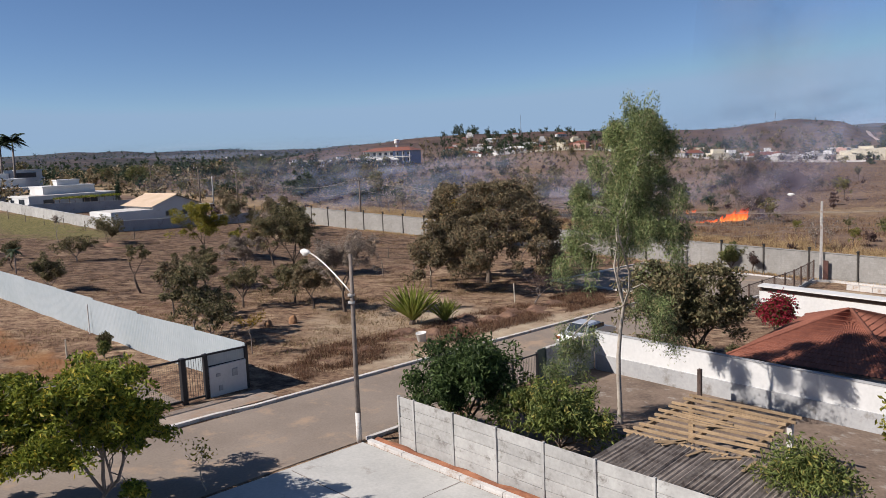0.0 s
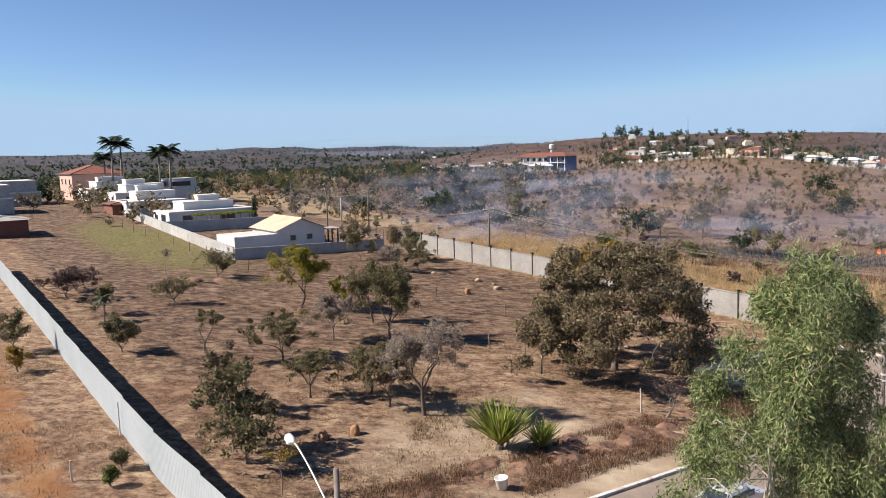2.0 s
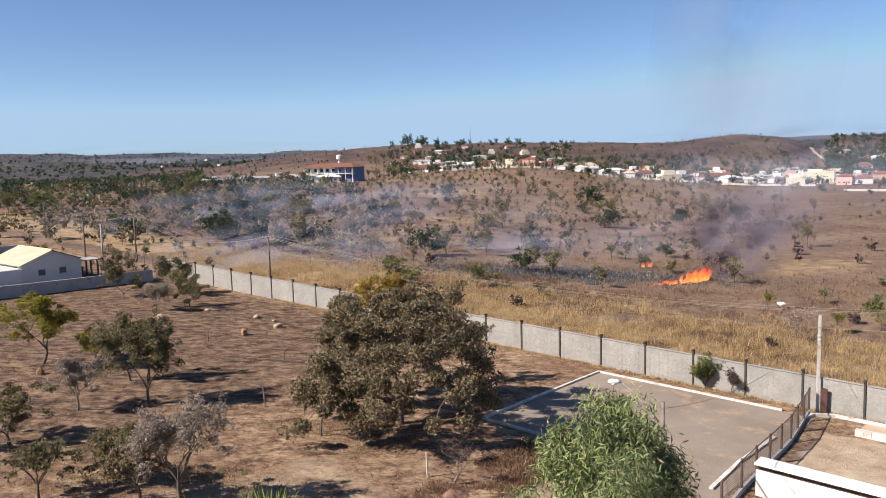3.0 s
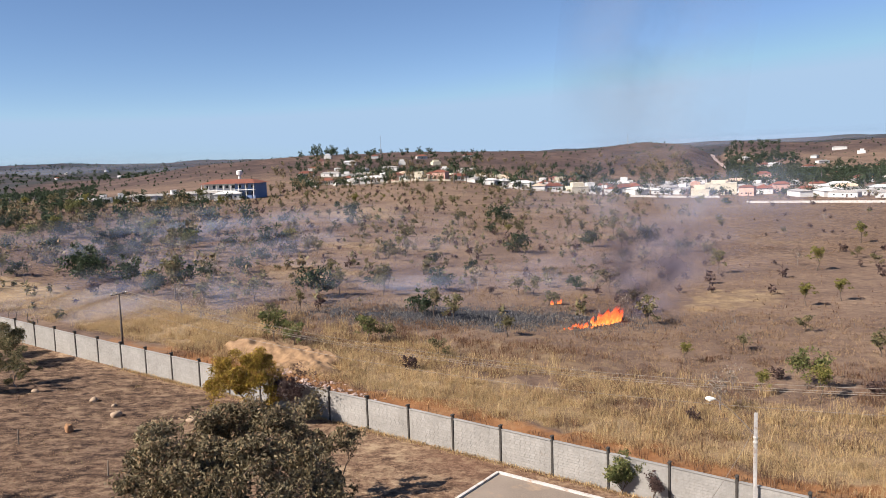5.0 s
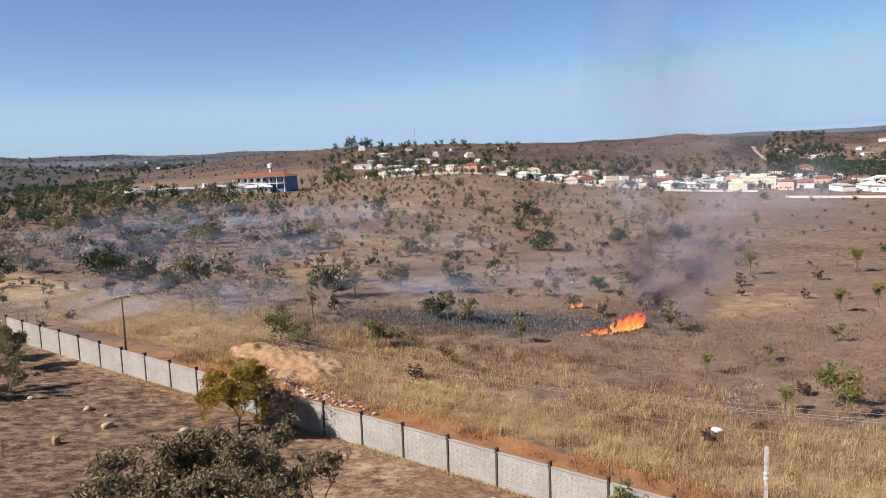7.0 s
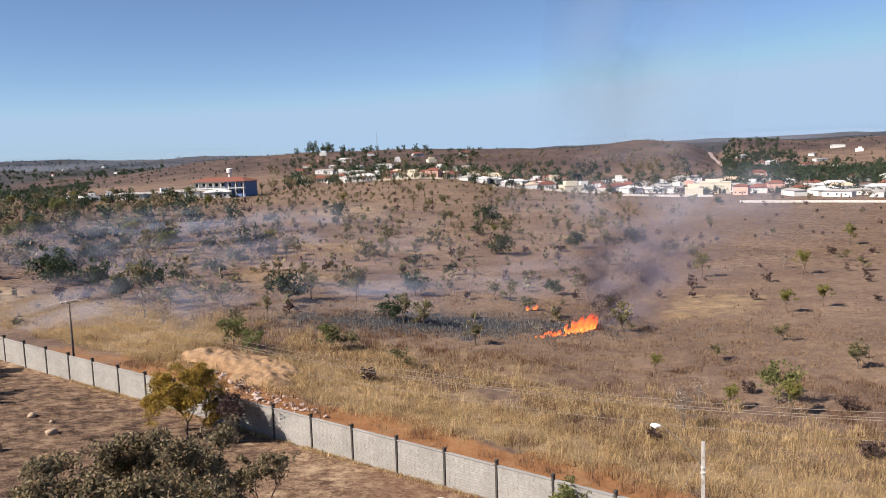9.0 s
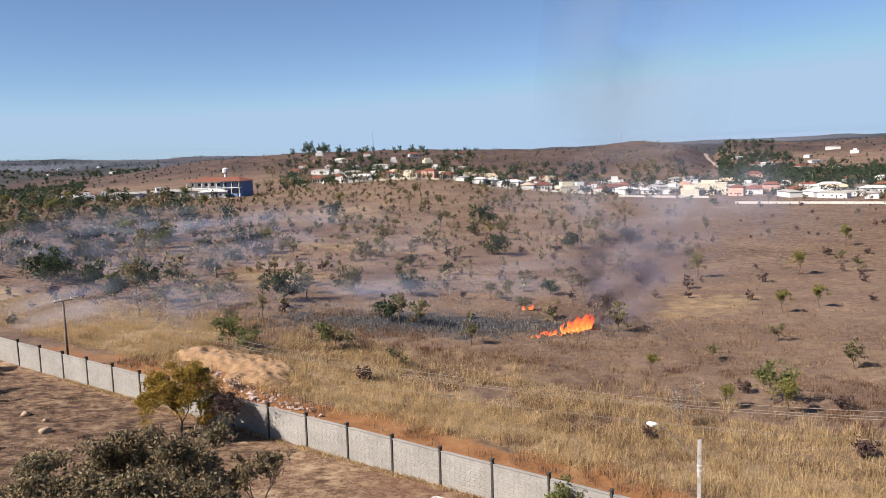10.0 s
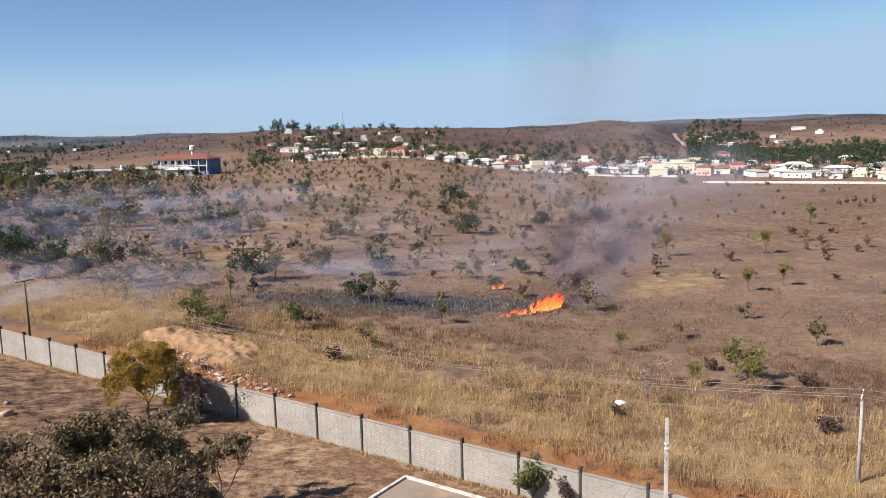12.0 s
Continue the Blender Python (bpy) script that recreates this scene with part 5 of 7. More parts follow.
# ---- lamps, poles and cables ----
def street_lamp(x, y, high, arm_to, lamp_z, wood, label, arm_from=0.8, tag=True):
    """A pole with a bowed arm ending in a round head; arm_to is the head's place in the plan."""
    z = gz(x, y)
    lamp = thing("street_lamp", pose(x, y, z), label, "street lamp", "street lamps")
    lean = (random.uniform(-0.03, 0.03), random.uniform(-0.03, 0.03))
    if wood:
        part("pole", tube([(0, 0, -0.3), (lean[0], lean[1], high * 0.5), (2 * lean[0], 0, high)], [0.115, 0.095, 0.075], 10), M_POLE, lamp, "weathered concrete pole", True)
        part("painted_base", tube([(0, 0, -0.3), (0, 0, 1.25)], [0.122, 0.117], 10), M_KERB, lamp, "whitewashed pole base", True)
    else:
        bm = bmesh.new()
        for sx in (-0.055, 0.055):
            beam_between((sx, 0, -0.3), (sx * 0.6, 0, high), 0.04, 0.14, bm)
        beam_between((0, 0, -0.3), (0, 0, high), 0.09, 0.06, bm)
        part("pole", bm, M_KERB, lamp, "whitish concrete pole of two flanges")
    end = Vector((arm_to[0] - x, arm_to[1] - y, lamp_z - z))
    start = Vector((0, 0, high * arm_from))
    pts = []
    for k in range(11):
        t = k / 10
        rise = start.z + (end.z - start.z) * (1 - (1 - t) ** 1.35)
        pts.append(Vector((end.x * t, end.y * t, rise)))
    part("arm", tube(pts, [0.028] * 11, 8), M_CHROME if wood else M_POLE, lamp, "bowed pale steel arm" if wood else "bowed dark steel arm", True)
    d = Vector((end.x, end.y, 0)).normalized()
    head = bmesh.new()
    tube([end - d * 0.1, end + d * 0.08, end + d * 0.34, end + d * 0.52], [0.05, 0.11, 0.14, 0.06], 12, head)
    hood = part("head", head, M_PLASTIC, lamp, "rounded white lamp head", True)
    glass = blob(0.13, 2, (1, 1, 0.75), 0.0, 2, None, tuple(end + d * 0.25 + Vector((0, 0, -0.09))))
    part("globe", glass, M_LAMPGLASS, hood, "milky glass globe", True)
    for k in range(2):
        part("clamp", tube([(0, 0, start.z - 0.12 - 0.3 * k), (0, 0, start.z - 0.04 - 0.3 * k)], [0.15, 0.15], 10), M_CHROME, lamp)
    return lamp


street_lamp(-3.05, 38.3, 7.7, (-5.3, 39.9), 7.15, True, "weathered street lamp pole with a bowed arm")
street_lamp(12.95, 63.0, 6.9, (10.9, 63.2), 6.5, True, "weathered street lamp pole beside the court")
street_lamp(27.6, 84.85, 7.3, (25.4, 85.8), 5.75, False, "whitish concrete street lamp pole by the block wall")


def steel_shutter(s, w):
    g = thing("steel_shutter", at(s, w), "narrow dark red-brown steel shutter leaning on the block wall", "shutter")
    part("panel", box(-0.22, 0.22, -0.03, 0.03, 0.0, 1.9, 0.008), M_SHUTTER, g)
    for z in (0.25, 0.95, 1.65):
        part("rail", box(-0.2, 0.2, -0.05, -0.031, z - 0.03, z + 0.03), M_SHUTTER, g)


steel_shutter(54.9, plan_w(28.5, 85.4))


def power_pole(x, y, high, wood, label, arm=1.0):
    z = gz(x, y)
    pole = thing("power_pole", pose(x, y, z, 0, 0, YAW), label, "power pole", "power poles")
    part("pole", tube([(0, 0, -0.3), (0.02, 0, high * 0.6), (0, 0, high)], [0.15, 0.12, 0.10], 9), M_WOODPOLE if wood else M_PRECAST, pole, smooth_on=True)
    if arm:
        cross = part("cross_arm", box(-0.06, 0.06, -arm, arm, high - 0.12, high, 0.01), M_WOODPOLE, pole)
        for k in (-0.9, -0.3, 0.9):
            ins = part("insulator", tube([(0, k * arm, high), (0, k * arm, high + 0.16)], [0.05, 0.03], 8), M_PLASTIC, cross)
            ins.parent = cross
    return (x, y, z + high)


def cable(p, q, sag, label, r=0.022):
    pts = []
    for k in range(25):
        t = k / 24
        pts.append(Vector(p).lerp(Vector(q), t) - Vector((0, 0, sag * 4 * t * (1 - t))))
    solid("power_cable", tube(pts, [r] * 25, 5), M_CABLE, Matrix(), label, "cable", "power cables")


line = [(plan(63.0, -140), 7.6), (plan(60.2, -100), 7.6), ((-27.4, 125.4), 7.3), ((43.0, 91.7), 6.3), (plan(90, 60), 7.4)]
tops = [power_pole(*p, h, k < 3, "dark wooden power pole with a cross-arm" if k < 3 else "pale concrete power pole with a cross-arm") for k, (p, h) in enumerate(line)]
for n, (a, b) in enumerate(zip(tops, tops[1:])):
    r = 0.012 if n < 2 else 0.016
    for off in (-0.9, -0.3, 0.9):
        d = Vector((U.x, U.y, 0)) * off
        cable(Vector(a) + d + Vector((0, 0, 0.12)), Vector(b) + d + Vector((0, 0, 0.12)), 2.3, "thin bare power cable between wooden poles", r)
    cable(Vector(a) - Vector((0, 0, 1.6)), Vector(b) - Vector((0, 0, 1.6)), 2.1, "thin dark service cable between poles", r)
power_pole(*plan(48.0, -92), 8.6, True, "tall dark wooden power pole by the houses", 0.9)
power_pole(*plan(51.3, -93.4), 7.1, False, "pale concrete post behind the gabled house", 0)
for k in range(12):
    x, y = plan(55.5 + 0.35 * k, -101 + 1.75 * k)
    stake(x, y, random.uniform(1.7, 2.5), M_STAKE, "dark wooden stake of the fence behind the gabled house", 3)
cable(Vector((12.95, 63.0, gz(12.95, 63.0) + 6.6)), Vector((27.6, 85.1, gz(27.6, 85.1) + 6.2)), 1.2, "dark lamp cable over the turning court", 0.014)


# ---- the walled yard: pergola, lean-to, tiled house, gate ----
def pergola():
    g = thing("pergola", at(5.6, 18.5), "bare sawn timber pergola roof frame in the yard", "pergola")
    for sx, sy in ((-1.9, -2.3), (1.9, -2.3), (-1.9, 2.3), (1.9, 2.3)):
        part("post", box(sx - 0.1, sx + 0.1, sy - 0.1, sy + 0.1, -0.1, 1.9, 0.01), M_KERB if sx > 0 else M_TIMBER, g, "whitewashed post" if sx > 0 else "")
    for sx in (-1.9, 0, 1.9):
        part("beam", box(sx - 0.06, sx + 0.06, -2.6, 2.6, 1.9, 2.06, 0.008), M_TIMBER, g)
    for k in range(10):
        y = -2.5 + 5.0 * k / 9
        j = random.uniform(-0.12, 0.12)
        raft = part("rafter", box(-2.15 + j, 2.2 + j, y - 0.05, y + 0.05, 2.062, 2.16, 0.006), M_TIMBER, g)
        raft.matrix_local = pose(0, 0, 0, 0, random.uniform(-0.8, 0.8), random.uniform(-1.6, 1.6))
    for k in range(4):
        lath = part("lath", box(-1.0, 1.0, -0.03, 0.03, 0, 0.04, 0.004), M_TIMBER, g)
        lath.matrix_local = pose(random.uniform(-1, 1), random.uniform(-2.2, 2.2), 2.165, 0, 0, random.uniform(-25, 25))


def leanto():
    g = thing("lean_to_roof", at(1.75, 20.2), "stained corrugated lean-to roof over the yard", "roof")
    for k in range(7):
        bm = bmesh.new()
        wide, n = 1.12, 24
        for row, y in enumerate((-1.55, 1.55)):
            for i in range(n + 1):
                x = wide * i / n
                z = 2.03 + 0.035 * math.cos(6.2832 * x / 0.177) + 0.06 * row
                bm.verts.new((x, y, z))
                bm.verts.new((x, y, z - 0.012))
        bm.verts.ensure_lookup_table()
        m = 2 * (n + 1)
        for i in range(n):
            a, b = 2 * i, 2 * i + 2
            bm.faces.new([bm.verts[j] for j in (a, b, m + b, m + a)])
            bm.faces.new([bm.verts[j] for j in (b + 1, a + 1, m + a + 1, m + b + 1)])
        sheet = part("sheet", bm, M_CORR, g)
        sheet.matrix_local = pose(-3.4 + 1.05 * k, random.uniform(-0.04, 0.04), 0.012 * (k % 2), 0, 0, random.uniform(-0.7, 0.7))
    for sx, sy in ((-3.2, 1.3), (0, 1.3), (3.6, 1.3), (-3.2, -1.3), (3.6, -1.3)):
        part("post", box(sx - 0.06, sx + 0.06, sy - 0.06, sy + 0.06, -0.1, 1.98 + 0.02 * sy, 0.01), M_TIMBER, g)
    for k in range(9):
        plank = part("loose_board", box(-0.5, 0.5, -0.06, 0.06, 0, 0.03, 0.004), M_TIMBER, g)
        plank.matrix_local = pose(random.uniform(-2.5, 3), random.uniform(0.6, 1.5), 2.125, 0, 0, random.uniform(0, 180))


def tiled_roof(name, half_x, half_y, eave, peak, ridge, mat, wall_mat, m, label, category="house", tiles=True, windows=()):
    """A house with a hipped roof: walls, roof slopes in tile courses, ridge caps, windows."""
    h = thing(name, m, label, category)
    over = 0.5
    body = part("wall", box(-half_x, half_x, -half_y, half_y, -0.5, eave - 0.05), wall_mat, h)
    ex, ey, rx = half_x + over, half_y + over, ridge
    corner = [Vector((-ex, -ey, eave)), Vector((ex, -ey, eave)), Vector((ex, ey, eave)), Vector((-ex, ey, eave))]
    a, b = Vector((-rx, 0, peak)), Vector((rx, 0, peak))
    slopes = [(corner[0], corner[1], b, a), (corner[1], corner[2], b, b), (corner[2], corner[3], a, b), (corner[3], corner[0], a, a)]
    for p, q, r, s in slopes:
        bm = bmesh.new()
        rows = []
        n = 14 if tiles else 1
        cols = max(6, int((q - p).length / 0.24)) if tiles else 1
        normal = (q - p).cross(s - p).normalized()
        for i in range(n + 1):
            t = i / n
            lo, hi = p.lerp(s, t), q.lerp(r, t)
            for step in ((0.0, 0.03) if tiles and 0 < i < n else (0.0,)):
                rows.append([])
                for j in range(cols * 2 + 1):
                    f = j / (cols * 2)
                    rows[-1].append(bm.verts.new(lo.lerp(hi, f) + normal * ((0.045 if j % 2 else 0.0) + step if tiles else 0)))
        for r0, r1 in zip(rows, rows[1:]):
            for j in range(len(r0) - 1):
                bm.faces.new((r0[j], r0[j + 1], r1[j + 1], r1[j]))
        bmesh.ops.remove_doubles(bm, verts=bm.verts, dist=0.0005)
        roof = part("roof", bm, mat, h)
    part("soffit", box(-ex + 0.02, ex - 0.02, -ey + 0.02, ey - 0.02, eave - 0.12, eave - 0.02), M_RUST, h)
    caps = [(corner[0], a), (corner[3], a), (corner[1], b), (corner[2], b)] + ([(a, b)] if rx > 0.1 else [])
    for p, q in caps:
        part("ridge_cap", tube([p + Vector((0, 0, 0.03)), q + Vector((0, 0, 0.03))], [0.09, 0.09], 8), mat, h)
    for side, u0, z0, wd, ht in windows:
        win = part("window", box(-wd / 2, wd / 2, -0.05, 0.05, 0, ht), M_WHITE, h, "white framed window")
        win.matrix_local = (pose(u0, -half_y - 0.01, z0) if side == "f" else pose(u0, half_y + 0.01, z0) if side == "b" else pose(-half_x - 0.01, u0, z0, 0, 0, 90) if side == "l" else pose(half_x + 0.01, u0, z0, 0, 0, 90))
        for k in (-1, 1):
            pane = part("pane", box(k * wd / 4 - wd / 4 + 0.05, k * wd / 4 + wd / 4 - 0.03, -0.065, 0.065, 0.06, ht - 0.06), M_GLASS, win)
            pane.parent = win
    return h


def yard_gate():
    g = thing("yard_gate", Matrix(), "dark green steel gate with a brown mesh panel", "gate")
    for s0, s1 in ((5.4, 8.0), (8.0, 9.9)):
        for z in (0.15, 1.75):
            a, b = plan(s0, 7.5), plan(s1, 7.5)
            bm = beam_between((*a, gz(*a) + z), (*b, gz(*b) + z), 0.05, 0.06)
            part("rail", bm, M_BLACK, g)
    for s0 in (5.4, 8.0, 9.9):
        part("post", box(-0.05, 0.05, -0.05, 0.05, -0.1, 1.85), M_BLACK, g).matrix_world = at(s0, 7.5)
    for k in range(36):
        p = plan(5.45 + 0.125 * k, 7.5)
        part("bar", beam_between((*p, gz(*p) + 0.15), (*p, gz(*p) + 1.75), 0.012, 0.012), M_BLACK, g)
    leaf = part("gate_leaf", box(-0.03, 0.03, -0.32, 0.32, 0.05, 1.95, 0.008), M_GREENMETAL, g, "solid dark green steel leaf")
    leaf.matrix_world = at(10.3, 7.5)


def court_fence():
    f = thing("mesh_fence", Matrix(), "brown posts and wire mesh fence beside the court", "fence")
    pts = [(33.0, 7.3), (36.8, 7.0), (39.5, 6.9), (42.1, 6.85), (44.5, 6.8), (46.8, 6.7), (49.3, 6.4), (51.8, 6.1), (54.2, 5.8)]
    wires = bmesh.new()
    for k, (s, w) in enumerate(pts):
        part("post", box(-0.06, 0.06, -0.06, 0.06, -0.2, 1.95, 0.01), M_RUST, f).matrix_world = at(s, w)
        if k:
            a, b = plan(*pts[k - 1]), plan(s, w)
            for z in (0.25, 1.85):
                part("rail", beam_between((*a, gz(*a) + z), (*b, gz(*b) + z), 0.05, 0.05), M_RUST, f)
            for j in range(14):
                z = 0.3 + 0.11 * j
                beam_between((*a, gz(*a) + z), (*b, gz(*b) + z), 0.008, 0.008, wires)
            for j in range(18):
                t = j / 18
                p = (a[0] + (b[0] - a[0]) * t, a[1] + (b[1] - a[1]) * t)
                beam_between((*p, gz(*p) + 0.25), (*p, gz(*p) + 1.85), 0.008, 0.008, wires)
    part("wire_mesh", wires, M_RUST, f, "rusty square wire mesh")
    for (s0, w0), (s1, w1) in zip(pts, pts[1:]):
        a, b = plan(s0, w0), plan(s1, w1)
        part("plinth", beam_between((*a, gz(*a) + 0.12), (*b, gz(*b) + 0.12), 0.16, 0.34), M_GREYWALL, f, "low grey masonry plinth")


pergola()
leanto()
yard_gate()
court_fence()
tiled_roof("tiled_house", 3.5, 5.0, 2.0, 3.75, 0.06, M_TILE, M_WHITE, at(21.95, 18.25), "white garden house with a red clay tile roof", windows=(("f", -2, 0.8, 1.2, 0.9), ("f", 1.5, 0.8, 1.2, 0.9), ("l", 0, 0.8, 1.2, 0.9)))
for dw, high in ((14.4, 1.7),):
    solid("wall_stub", box(-0.09, 0.09, -0.09, 0.09, -0.1, high, 0.01), M_RUST, at(13.2, dw), "dark steel post before the white wall", "post")


def car(s, w, turn):
    """A small silver saloon parked by the kerb."""
    c = thing("car", at(s, w, 0.03, turn), "silver saloon car parked on the asphalt street", "car")
    bm = bmesh.new()
    prof = [(-2.05, 0.35, 0.78), (-2.1, 0.6, 0.80), (-1.95, 0.88, 0.80), (-1.25, 0.95, 0.80), (-0.75, 1.40, 0.62), (0.35, 1.44, 0.62), (1.05, 0.98, 0.78), (1.95, 0.85, 0.78), (2.1, 0.6, 0.76), (2.05, 0.35, 0.74)]
    sides = []
    for sgn in (-1, 1):
        sides.append([bm.verts.new((sgn * hw, y, z)) for y, z, hw in prof])
    n = len(prof)
    for i in range(n - 1):
        bm.faces.new((sides[0][i], sides[0][i + 1], sides[1][i + 1], sides[1][i]))
    bm.faces.new((sides[0][n - 1], sides[0][0], sides[1][0], sides[1][n - 1]))
    bm.faces.new(sides[0])
    bm.faces.new(sides[1][::-1])
    bmesh.ops.bevel(bm, geom=list(bm.edges), offset=0.05, segments=2, affect="EDGES")
    body = part("body", bm, M_CARPAINT, c, smooth_on=False)
    for y0, z0, y1, z1, hw in ((-1.23, 0.99, -0.79, 1.37, 0.6), (0.41, 1.39, 1.0, 1.02, 0.6)):
        g = bmesh.new()
        k = Vector((0, z1 - z0, -(y1 - y0))).normalized()
        k = k if k.z > 0 else -k
        quad = [Vector((-hw, y0, z0)), Vector((hw, y0, z0)), Vector((hw * 0.94, y1, z1)), Vector((-hw * 0.94, y1, z1))]
        lo, hi = [g.verts.new(p + k * 0.01) for p in quad], [g.verts.new(p + k * 0.035) for p in quad]
        g.faces.new(hi)
        g.faces.new(lo[::-1])
        for i in range(4):
            g.faces.new((lo[i], lo[(i + 1) % 4], hi[(i + 1) % 4], hi[i]))
        part("window", g, M_GLASS, c, "dark window glass")
    for sgn in (-1, 1):
        g = box(sgn * 0.715 - 0.03, sgn * 0.715 + 0.03, -0.85, 0.75, 1.02, 1.32, 0.02)
        part("window", g, M_GLASS, c, "dark window glass")
        part("tail_light", box(sgn * 0.62 - 0.14, sgn * 0.62 + 0.14, -2.14, -2.06, 0.68, 0.84, 0.01), M_REDLIGHT, c, "red tail light")
        part("headlight", box(sgn * 0.58 - 0.16, sgn * 0.58 + 0.16, 2.04, 2.12, 0.62, 0.76, 0.01), M_LAMPGLASS, c, "clear headlight")
        for y in (-1.3, 1.3):
            wheel = part("wheel", tube([(sgn * 0.62, y, 0.31), (sgn * 0.82, y, 0.31)], [0.31, 0.31], 18), M_RUBBER, c)
            part("rim", tube([(sgn * 0.815, y, 0.31), (sgn * 0.835, y, 0.31)], [0.19, 0.17], 14), M_CHROME, wheel, "silver wheel rim")
    part("bumper", box(-0.76, 0.76, -2.2, -2.06, 0.36, 0.56, 0.03), M_GREYWALL, c)


car(19.2, 4.3, 0)


def dirt_mound():
    heap("dirt_mound", 69.0, -48.5, 17.0, 5.6, 1.95, M_CLAY, "bulldozed bank of ochre earth behind the block wall", "mound", 4, 0.16, 1.9, 0.07)
    heap("dirt_mound", 66.5, -42.0, 9.0, 4.6, 1.5, M_CLAY, "low spill of ochre earth behind the block wall", "mound", 5, 0.2, 1.2, 0.14)
    rng = np.random.default_rng(8)
    for k in range(170):
        t = rng.uniform(0, 1) ** 1.2
        s, w = 65.2 - 4.2 * t + rng.normal(0, 0.9), -49 + 20 * t + rng.normal(0, 0.7)
        x, y = plan(s, w)
        r = rng.uniform(0.10, 0.36) * (1.2 if rng.uniform() < 0.2 else 0.8)
        flat = rng.uniform() < 0.3
        solid("rubble", blob(r, k + 60, (1.6, 0.9, 0.25) if flat else (1, 0.8, 0.55), 0.45, 1), M_RUBBLE, pose(x, y, gz(x, y) + r * 0.3, rng.uniform(-20, 20), 0, rng.uniform(0, 360)), "pale flat slab of dumped rubble" if flat else "pinkish lump of dumped building rubble", "rubble", "dumped rubble")


heap("earth_bank", 19.0, -4.9, 5.2, 34.0, 0.55, M_BANK, "rough low bank of dark red-brown soil along the street", "earth bank", 6, 0.17, 0.5, 0.5)

dirt_mound()


# ---- houses on the far side of the lot ----
def flat_house(s, w, along, across, lower, upper, label, mat=None, high=3.2, turn=0.0):
    """A white cubic house: a wide lower block, setback upper blocks, parapets, dark openings."""
    mat = mat or M_WHITE
    h = thing("house", at(s, w, 0, turn), label, "house", "white houses beyond the lot")
    hx, hy = across / 2, along / 2
    part("wall", box(-hx, hx, -hy, hy, -0.6, high), mat, h)
    part("parapet", box(-hx - 0.06, hx + 0.06, -hy - 0.06, hy + 0.06, high, high + 0.3), M_WHITE, h)
    part("roof", box(-hx + 0.15, hx - 0.15, -hy + 0.15, hy - 0.15, high + 0.3, high + 0.34), M_KERB, h, "pale flat roof")
    for x0, x1, y0, y1, z1 in upper:
        part("upper_wall", box(x0 * hx, x1 * hx, y0 * hy, y1 * hy, high + 0.34, z1), mat, h)
        part("upper_roof", box(x0 * hx - 0.1, x1 * hx + 0.1, y0 * hy - 0.1, y1 * hy + 0.1, z1, z1 + 0.22), M_WHITE, h)
    for x0, wd, z0, ht in lower:
        win = part("window", box(x0 * hx - wd / 2, x0 * hx + wd / 2, -hy - 0.03, -hy + 0.05, z0, z0 + ht), M_GREYWALL, h, "recessed dark window")
        pane = part("pane", box(x0 * hx - wd / 2 + 0.08, x0 * hx + wd / 2 - 0.08, -hy - 0.05, -hy, z0 + 0.08, z0 + ht - 0.08), M_GLASS, win)
        pane.parent = win
        side = part("window", box(hx - 0.05, hx + 0.03, x0 * hy - wd / 2, x0 * hy + wd / 2, z0, z0 + ht), M_GREYWALL, h, "recessed dark window")
        pane = part("pane", box(hx, hx + 0.05, x0 * hy - wd / 2 + 0.08, x0 * hy + wd / 2 - 0.08, z0 + 0.08, z0 + ht - 0.08), M_GLASS, side)
        pane.parent = side
    return h


